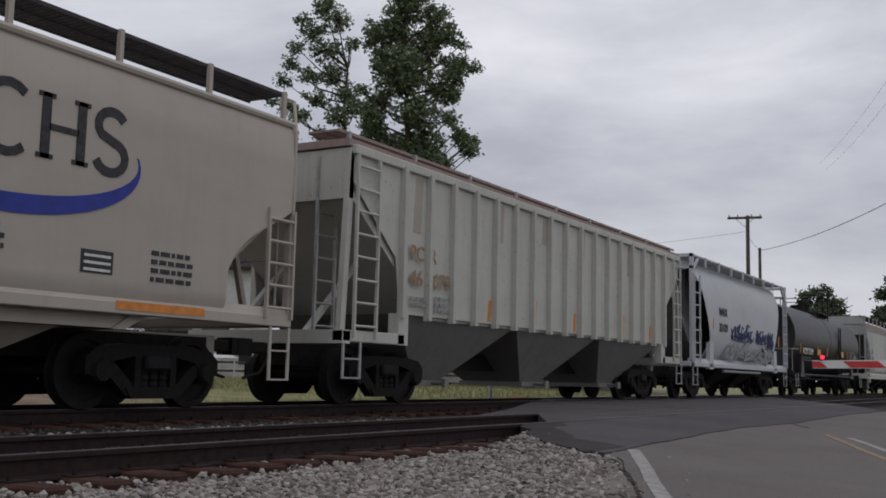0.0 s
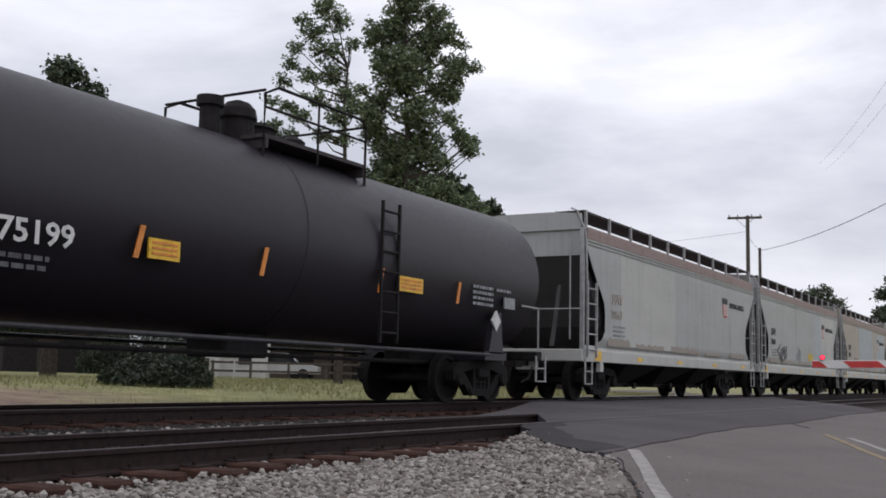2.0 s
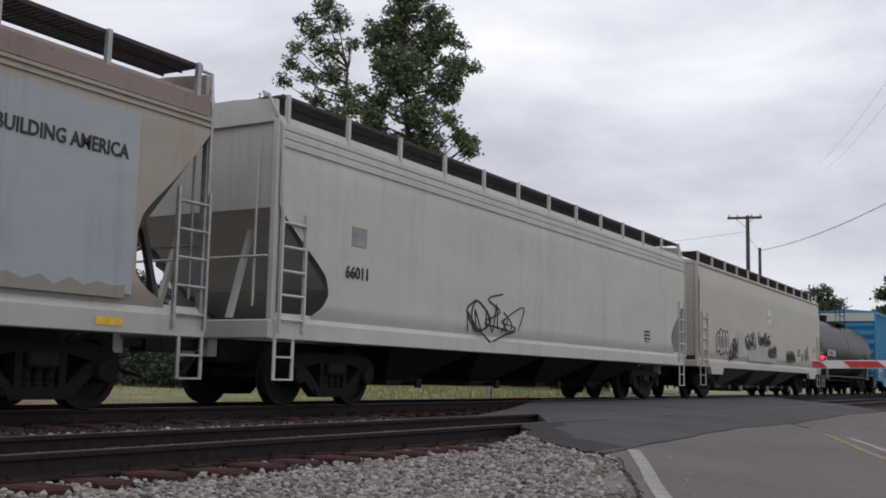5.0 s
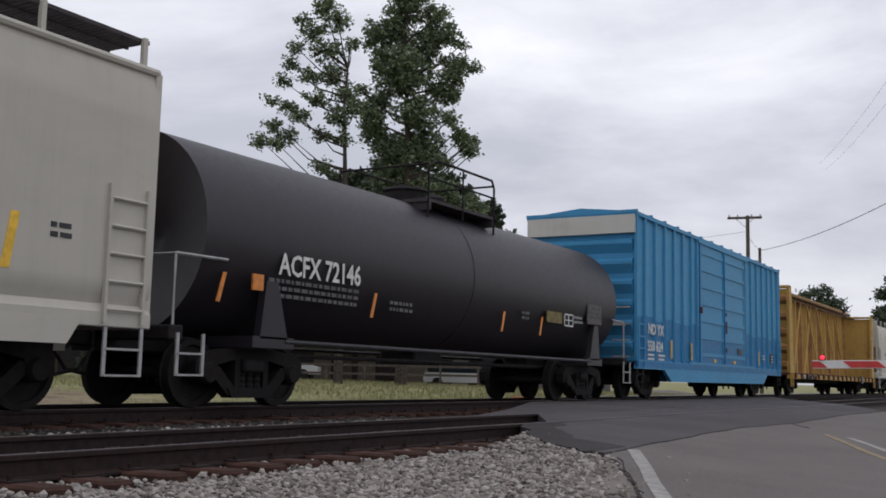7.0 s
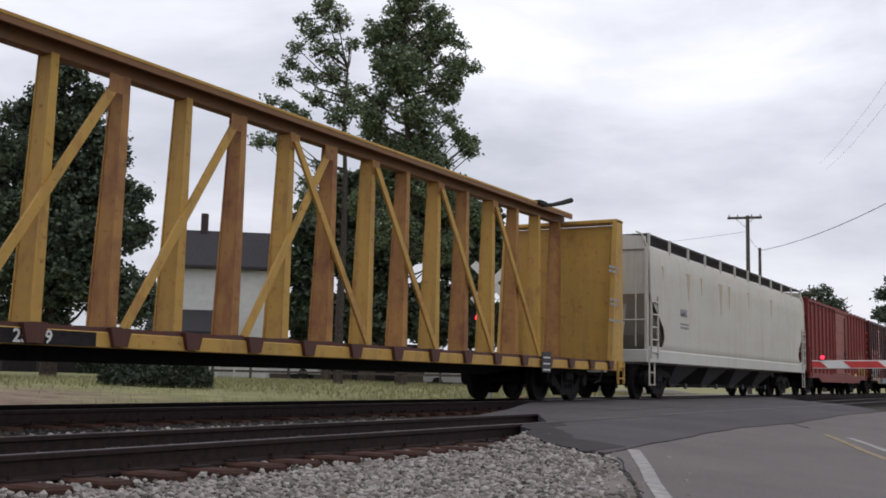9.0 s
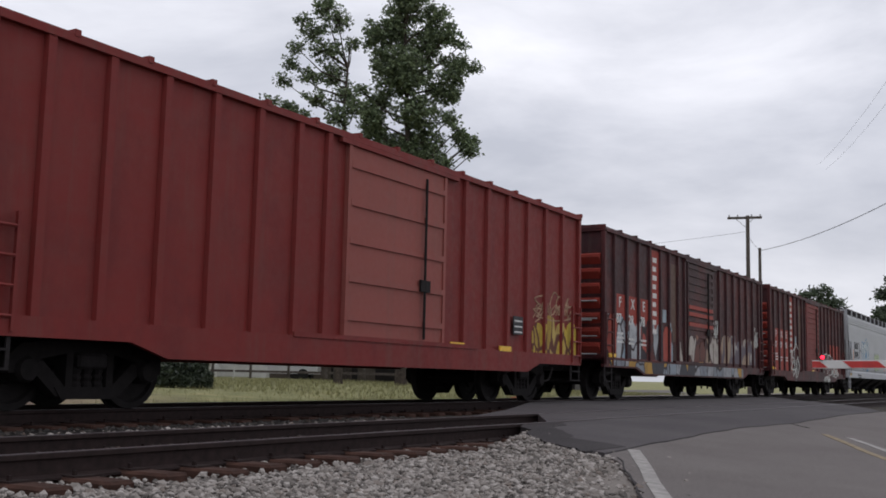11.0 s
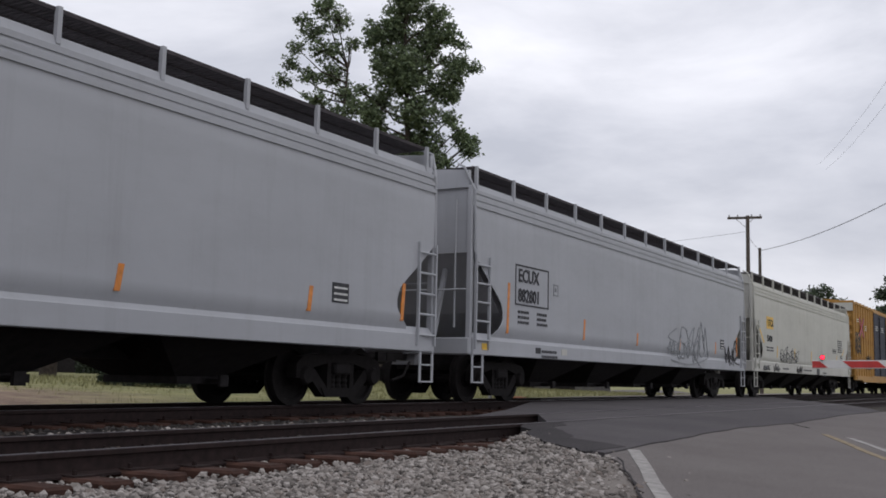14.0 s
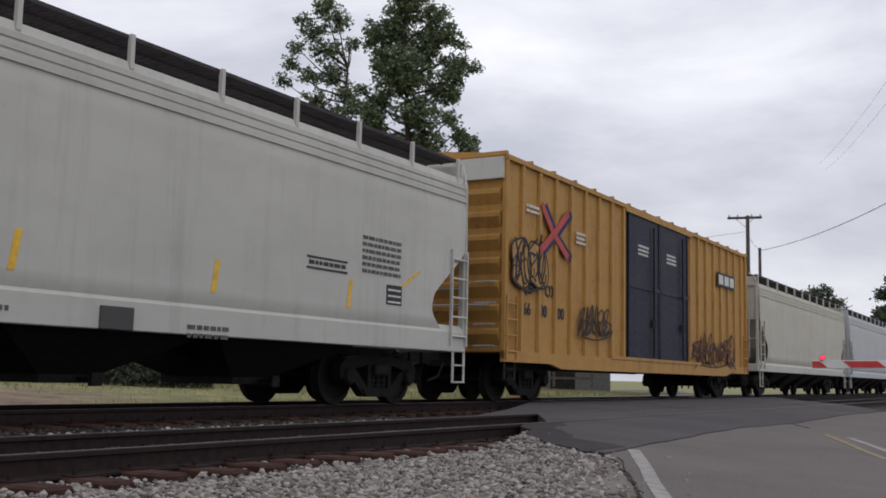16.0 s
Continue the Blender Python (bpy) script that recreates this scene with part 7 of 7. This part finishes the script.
dark = [((x - 95) * K, (648 - y) * K, rx * K, rz * K) for x, y, rx, rz in ((95, 125, 38, 30), (130, 160, 40, 30), (60, 165, 44, 32), (20, 200, 46, 36), (100, 220, 75, 45), (170, 260, 46, 40), (40, 280, 80, 50), (130, 320, 80, 50), (210, 340, 42, 36), (60, 390, 90, 55), (170, 410, 80, 50), (230, 400, 30, 24), (90, 480, 110, 60), (190, 500, 70, 50), (-40, 300, 70, 80), (-50, 450, 90, 70), (250, 530, 60, 40), (40, 560, 90, 40))]
p = spot((95 - 784) * K, D3)
tree("tree", "dense dark green tree, full to the ground", p, 12.5, dark, LEAFDARK, 103, 0.19, 900, 0.35, 0.40)
D4 = 62.0
K = D4 / 1867
low = [((x - 620) * K, (660 - y) * K, rx * K, rz * K) for x, y, rx, rz in ((560, 400, 50, 50), (620, 350, 55, 55), (700, 335, 65, 50), (780, 350, 60, 50), (840, 385, 50, 45), (885, 450, 36, 50), (540, 470, 40, 40), (600, 430, 45, 50), (660, 460, 60, 60), (720, 420, 45, 45), (800, 440, 50, 45), (860, 470, 40, 40), (560, 560, 60, 50), (650, 560, 70, 50), (760, 550, 70, 55), (850, 560, 60, 50))]
p = spot((620 - 784) * K, D4)
tree("tree", "broad dark tree behind the lawn", p, 11.0, low, LEAFDARK, 104, 0.34, 1200, 0.3, 0.5, False)
D5 = 140.0
K = D5 / 1867
p = spot((1460 - 784) * K, D5)
tree("tree", "far round-topped tree beyond the train", p, 13.0, [((x - 1460) * K, (690 - y) * K, rx * K, rz * K) for x, y, rx, rz in ((1430, 540, 14, 16), (1455, 528, 18, 14), (1480, 545, 16, 16), (1460, 560, 40, 20), (1445, 590, 40, 20), (1490, 590, 30, 24))], LEAFDARK, 105, 0.35, 700, 0.3, 0.9, False)
D6 = 100.0
K = D6 / 1867
p = spot((1590 - 784) * K, D6)
tree("tree", "dark tree beside the far road", p, 10.5, [((x - 1590) * K, (690 - y) * K, rx * K, rz * K) for x, y, rx, rz in ((1570, 530, 16, 14), (1600, 510, 30, 25), (1565, 560, 15, 14), (1595, 570, 40, 30), (1590, 620, 40, 30))], LEAFDARK, 106, 0.28, 700, 0.3, 0.7, False)
def bush(label, px, dist, wide, deep, tall, seed, leaves):
    """A low shrub: short stems under a mound of small leaves."""
    r = random.Random(seed)
    t = thing("bush", label, "bush", at=pose(*spot((px - 784) * dist / 1867, dist)))
    stems = Mesh()
    for _ in range(7):
        a = r.uniform(0, 6.28)
        stems.tube([(0, 0, -0.05), tuple(RIGHT * (wide * 0.5 * math.cos(a)) + DEEP * (deep * 0.5 * math.sin(a)) + Vector((0, 0, tall * 0.45)))], 0.025, 5, 0.008)
    part("stems", stems, BARK, t)
    V, F = [], []
    for _ in range(leaves):
        a, d = r.uniform(0, 6.28), r.random() ** 0.5
        o = RIGHT * (wide * d * math.cos(a)) + DEEP * (deep * d * math.sin(a)) + Vector((0, 0, 0.05 + r.random() * tall * (1 - 0.6 * d * d) * (0.7 + 0.3 * math.sin(a * 5 + seed))))
        u = Vector((r.uniform(-1, 1), r.uniform(-1, 1), r.uniform(-0.3, 1))).normalized()
        w = u.cross(Vector((r.uniform(-1, 1), r.uniform(-1, 1), r.uniform(-1, 1)))).normalized()
        j = len(V)
        V += [tuple(o - u * 0.09), tuple(o + w * 0.04), tuple(o + u * 0.10), tuple(o - w * 0.04)]
        F.append((j, j + 1, j + 2, j + 3))
    me = bpy.data.meshes.new("foliage")
    me.from_pydata(V, [], F)
    me.materials.append(LEAFBUSH)
    part("foliage", me, None, t)


bush("low dark spreading juniper bush on the lawn", 285, 33.0, 1.75, 1.2, 1.05, 77, 11000)
for i, (px, dist, wide, tall) in enumerate(((275, 54, 1.9, 3.6), (200, 53, 1.6, 2.4), (330, 56, 1.4, 2.2))):
    bush("dark green shrub at the back of the lawn", px, dist, wide, 1.0, tall, 80 + i, 6500)

# ---- white house with a dark roof ----
K = 60.0 / 1867
hp = spot((385 - 784) * K, 60.0)
hp = (hp[0], hp[1], -0.36)
TURN = math.degrees(math.atan2(RIGHT.y, RIGHT.x))
house = thing("house", "white-sided house with a dark shingle roof and brick chimney", "house", at=pose(*hp) @ pose(0, 0, 0, 0, 0, TURN + 8))
part("wall", Mesh().box(-3.0, 3.0, -0.2, 7.0, 0, 6.8, 0.02), SIDING, house)
m = Mesh()
for i in range(41):
    m.box(-3.02, 3.02, -0.225, -0.19, 0.15 + i * 0.16, 0.27 + i * 0.16)
part("siding", m, SIDING, house)
part("roof", Mesh().add([(-3.4, -0.7, 6.8), (3.4, -0.7, 6.8), (3.4, 3.4, 9.3), (-3.4, 3.4, 9.3), (3.4, 7.5, 6.8), (-3.4, 7.5, 6.8), (-3.4, -0.7, 6.65), (3.4, -0.7, 6.65), (3.4, 7.5, 6.65), (-3.4, 7.5, 6.65)], [(0, 1, 2, 3), (3, 2, 4, 5), (0, 6, 7, 1), (5, 4, 8, 9), (6, 9, 8, 7), (0, 3, 5, 9, 6), (1, 7, 8, 4, 2)]), SHINGLE, house)
part("chimney", Mesh().box(-1.35, -0.95, 3.0, 3.6, 7.5, 10.3, 0.02), plain("sooty_brick", (0.06, 0.045, 0.045), 0.9), house)
part("porch", Mesh().box(-3.2, 0.4, -2.6, -0.2, 0, 3.0, 0.02), SIDING, house)
part("porch_roof", Mesh().add([(-3.5, -3.0, 3.0), (0.8, -3.0, 3.0), (0.8, -0.2, 4.3), (-3.5, -0.2, 4.3), (-3.5, -3.0, 2.88), (0.8, -3.0, 2.88), (0.8, -0.2, 2.88), (-3.5, -0.2, 2.88)], [(0, 1, 2, 3), (0, 4, 5, 1), (4, 7, 6, 5), (0, 3, 7, 4), (1, 5, 6, 2), (2, 6, 7, 3)]), SHINGLE, house)
for x in (1.3, -2.0):
    wd = part("window", Mesh().box(x, x + 0.9, -0.26 if x > 0 else -2.65, -0.2 if x > 0 else -2.58, 1.2, 2.6), SIDING, house)
    part("pane", Mesh().box(x + 0.08, x + 0.82, -0.275 if x > 0 else -2.665, -0.25 if x > 0 else -2.64, 1.28, 2.52), DARKGLASS, wd)

# ---- far side of the lawn: long low buildings, cars, fence ----
def shed(across, dist, w, d, h, wall_mat, label):
    s = thing("shed", label, "building", at=pose(*spot(across, dist)) @ pose(0, 0, 0, 0, 0, TURN))
    part("wall", Mesh().box(-w / 2, w / 2, 0, d, 0, h), wall_mat, s)
    part("roof", Mesh().prism([(-w / 2 - 0.3, h), (w / 2 + 0.3, h), (w / 2 + 0.3, h + 0.15), (-w / 2 - 0.3, h + 0.15)], -0.4, d + 0.3), SHINGLE, s)
    for i in range(int(w / 3)):
        part("door", Mesh().box(-w / 2 + 0.6 + i * 3, -w / 2 + 2.4 + i * 3, -0.05, 0.0, 0, 2.1), GRIMESHADE, s)
    return s


# first siding is darkened to hold the band of shadow behind the lawn
shed(-9.0, 72, 16, 6, 2.6, plain("shadow_brown_siding", (0.09, 0.075, 0.065), 0.85), "long low dark building behind the lawn, shadow in its colour")
shed(5.5, 78, 14, 6, 2.6, plain("grey_shed_siding", (0.13, 0.125, 0.12), 0.85), "low grey building beside the far road")
shed(-23.0, 58, 9, 5, 2.4, plain("dark_carport_wood", (0.05, 0.045, 0.042), 0.85), "dark open-fronted carport behind the lawn")


def parked(name, across, dist, turn, mat, label):
    """A parked car: lower body, cabin, four wheels."""
    v = thing(name, label, "car", "cars parked behind the lawn", at=pose(*spot(across, dist)) @ pose(0, 0, 0, 0, 0, TURN + turn))
    part("body", Mesh().prism([(-2.2, 0.35), (2.2, 0.35), (2.25, 0.75), (1.5, 0.92), (-2.1, 0.95), (-2.25, 0.7)], -0.85, 0.85), mat, v)
    part("cabin", Mesh().prism([(-1.7, 0.93), (1.1, 0.93), (0.5, 1.45), (-1.2, 1.48)], -0.72, 0.72), DARKGLASS, v)
    part("roof", Mesh().prism([(-1.25, 1.44), (0.55, 1.42), (0.4, 1.52), (-1.1, 1.53)], -0.7, 0.7), mat, v)
    for x in (-1.4, 1.4):
        for s in (-0.8, 0.8):
            part("wheel", Mesh().lathe([(-0.1, 0.18), (-0.1, 0.32), (0.1, 0.32), (0.1, 0.18)], 16, "y", (x, s, 0.32)), RUBBER, v)
    return v


parked("parked_car", -20.6, 60, 4, TEAL, "teal parked car behind the lawn")
parked("parked_car", -9.3, 62, 0, WHITECAR, "white parked car before the low building")
parked("parked_car", 1.2, 66, 2, WHITECAR, "white car parked near the road")
canopy = thing("canopy", "small white canopy on thin posts", "canopy", at=pose(*spot((400 - 784) * 52 / 1867, 52)) @ pose(0, 0, 0, 0, 0, TURN))
part("roof", Mesh().add([(-0.7, -0.7, 1.0), (0.7, -0.7, 1.0), (0.7, 0.7, 1.0), (-0.7, 0.7, 1.0), (0, 0, 1.35)], [(0, 1, 4), (1, 2, 4), (2, 3, 4), (3, 0, 4), (0, 3, 2, 1)]), GATEWHITE, canopy)
for x in (-0.6, 0.6):
    part("post", Mesh().box(x - 0.03, x + 0.03, -0.03, 0.03, 0, 1.0), GATEWHITE, canopy)
fence = thing("fence", "low dark wooden rail fence behind the lawn", "fence", at=pose(*spot(-4.0, 56)) @ pose(0, 0, 0, 0, 0, TURN))
for i in range(13):
    part("post", Mesh().box(-12 + i * 2 - 0.06, -12 + i * 2 + 0.06, -0.06, 0.06, 0, 1.0), POLEWOOD, fence)
for z in (0.4, 0.85):
    part("rail", Mesh().box(-12, 12, -0.03, 0.03, z, z + 0.12), POLEWOOD, fence)
drum = thing("traffic_drum", "orange and white traffic drum by the far road", "traffic drum", at=pose(*spot((922 - 784) * 27.5 / 1867, 27.5)))
part("barrel", Mesh().lathe([(0.0, 0.26), (0.06, 0.26), (0.07, 0.22), (0.42, 0.2), (0.44, 0.06)], 18, "z"), DRUMORANGE, drum)
for z in (0.15, 0.28):
    part("band", Mesh().lathe([(z, 0.222), (z + 0.05, 0.218)], 18, "z"), WHITETEXT, drum)

# ---- utility poles and wires ----
def pole(name, label, base, height, arm, r=0.16):
    t = thing(name, label, "utility pole", at=pose(*base))
    part("pole", Mesh().tube([(0, 0, 0), (0, 0, height)], r, 12, r * 0.75), POLEWOOD, t, "", None, True)
    if arm:
        a = part("crossarm", Mesh().box(-arm / 2, arm / 2, -0.07, 0.07, height - 0.22, height - 0.06, 0.01), POLEWOOD, t, "", pose(0, 0.2, 0, 0, 0, TURN - 18))
        for x in (-arm * 0.45, -arm * 0.2, arm * 0.2, arm * 0.45):
            part("insulator", Mesh().lathe([(height - 0.06, 0.03), (height, 0.05), (height + 0.1, 0.035)], 8, "z", (x, 0, 0)), GALV, a)
        part("brace", Mesh().tube([(-arm * 0.25, 0, height - 0.2), (0, 0, height - 0.75), (arm * 0.25, 0, height - 0.2)], 0.025, 6), GALV, a)
    return t


A = Vector((72.75, 18.3, 0))
pole("utility_pole", "weathered wooden utility pole with a crossarm", (A.x, A.y, -0.4), 12.4, 2.3, 0.17)
B = Vector((82.1, 19.75, 0))
pole("utility_pole", "shorter plain wooden pole", (B.x, B.y, -0.4), 11.3, 0, 0.15)


def wire(name, label, a, b, sag, r=0.02):
    pts = [Vector(a).lerp(Vector(b), i / 16) - Vector((0, 0, sag * 4 * (i / 16) * (1 - i / 16))) for i in range(17)]
    thing(name, label, "cable", mesh=Mesh().tube(pts, r, 5), mat=WIRE)


wire("cable", "sagging black overhead cable", (B.x, B.y, 10.7), (51.0, 2.0, 11.3), 0.75, 0.022)
wire("cable", "thin overhead cable between the poles", (A.x, A.y, 10.6), (B.x, B.y, 10.75), 0.1, 0.012)
wire("cable", "faint overhead service cable", (A.x, A.y, 10.9), (60, 48, 9.0), 0.8, 0.01)
wire("cable", "faint high overhead cable", (33.0, 3.4, 10.6), (60.0, 11.2, 12.6), 0.3, 0.004)
wire("cable", "faint high overhead cable", (33.0, 3.0, 10.4), (60.0, 10.8, 12.3), 0.3, 0.004)

# ---- crossing gate and signals ----
ARM = (Vector((22.7, -6.5, 1.05)) - Vector((20.5, 4.0, 0.86)))
base = Vector((20.5, 4.0, 0.86))
gate = thing("crossing_gate", "lowered red and white crossing gate arm with a lit lamp", "crossing gate", at=pose(22.7, -6.5, -0.6))
turn = math.degrees(math.atan2(-ARM.y, -ARM.x))
tilt = math.degrees(math.asin(-ARM.z / ARM.length))
arm_at = pose(0, 0, 1.65, 0, 0, turn) @ pose(0, 0, 0, 0, -tilt, 0)
arm_ob = part("arm", Mesh().box(0, ARM.length, -0.02, 0.02, -0.075, 0.075, 0.004), GATEWHITE, gate, "", arm_at)
bands = [(0.0, 0.20)] + [(0.60 + 0.82 * i * 1.5, 1.20 + 0.82 * i * 1.5) for i in range(8)]
for b0, b1 in bands:
    for s in (-1, 1):
        y0, y1 = sorted((s * 0.021, s * 0.027))
        m = Mesh().prism([(ARM.length - b1 - 0.07, -0.060), (ARM.length - b0 - (0.07 if b0 else 0.0), -0.060), (ARM.length - b0 + (0.07 if b0 else 0.0), 0.060), (ARM.length - b1 + 0.07, 0.060)], y0, y1)
        part("red_band", m, GATERED, arm_ob)
lx = ARM.length - 0.18
part("lamp_housing", Mesh().lathe([(-0.05, 0.02), (-0.05, 0.05), (0.05, 0.05), (0.05, 0.04)], 14, "y", (lx, 0, 0.13)).box(lx - 0.02, lx + 0.02, -0.015, 0.015, 0.07, 0.1), GRIMESHADE, arm_ob)
part("lamp_lens", Mesh().lathe([(-0.062, 0.015), (-0.058, 0.03), (-0.05, 0.038)], 14, "y", (lx, 0, 0.13)).lathe([(0.05, 0.038), (0.058, 0.03), (0.062, 0.015)], 14, "y", (lx, 0, 0.13)), REDLAMP, arm_ob, "lit red lens")
part("mast", Mesh().tube([(0.0, 0.0, 0), (0.0, 0.0, 3.4)], 0.06, 10).box(-0.25, 0.25, -0.2, 0.2, 1.2, 2.0, 0.03), GALV, gate)
sig = thing("crossing_signal", "crossing signal mast with white crossbuck and lit red light", "crossing signal", at=pose(26.9, 14.1, -0.2))
part("mast", Mesh().tube([(0, 0, 0), (0, 0, 3.7)], 0.055, 10), GALV, sig)
FACE = pose(0, 0, 0, 0, 0, TURN)
cb = Mesh()
for s in (-1, 1):
    d, k = Vector((0.55, 0.55 * s)), Vector((-0.08 * s, 0.08))
    cb.prism([tuple(-d + k + Vector((0, 3.4))), tuple(d + k + Vector((0, 3.4))), tuple(d - k + Vector((0, 3.4))), tuple(-d - k + Vector((0, 3.4)))], -0.09 - 0.02 * (s > 0), -0.075 - 0.02 * (s > 0))
part("crossbuck", cb, GATEWHITE, sig, "", FACE)
part("light_bar", Mesh().box(-0.45, 0.45, -0.03, 0.03, 2.36, 2.42), GRIMESHADE, sig, "", FACE)
for s, mat in ((-1, REDLAMP), (1, DARKGLASS)):
    h = part("lamp_hood", Mesh().lathe([(-0.04, 0.25), (0.0, 0.25), (0.02, 0.10), (0.12, 0.08)], 20, "y", (s * 0.36, 0, 2.39)), GRIMESHADE, sig, "", FACE)
    part("lens", Mesh().lathe([(-0.06, 0.05), (-0.05, 0.10), (-0.045, 0.105)], 20, "y", (s * 0.36, 0, 2.39)), mat, h)


# ---- the train runs by ----
def motions():
    for c, start in CARS:
        walk(c, [(t * 2.0, pose(start - SPEED * t * 2.0, CENTRE_Y, 0)) for t in range(9)])


motions()
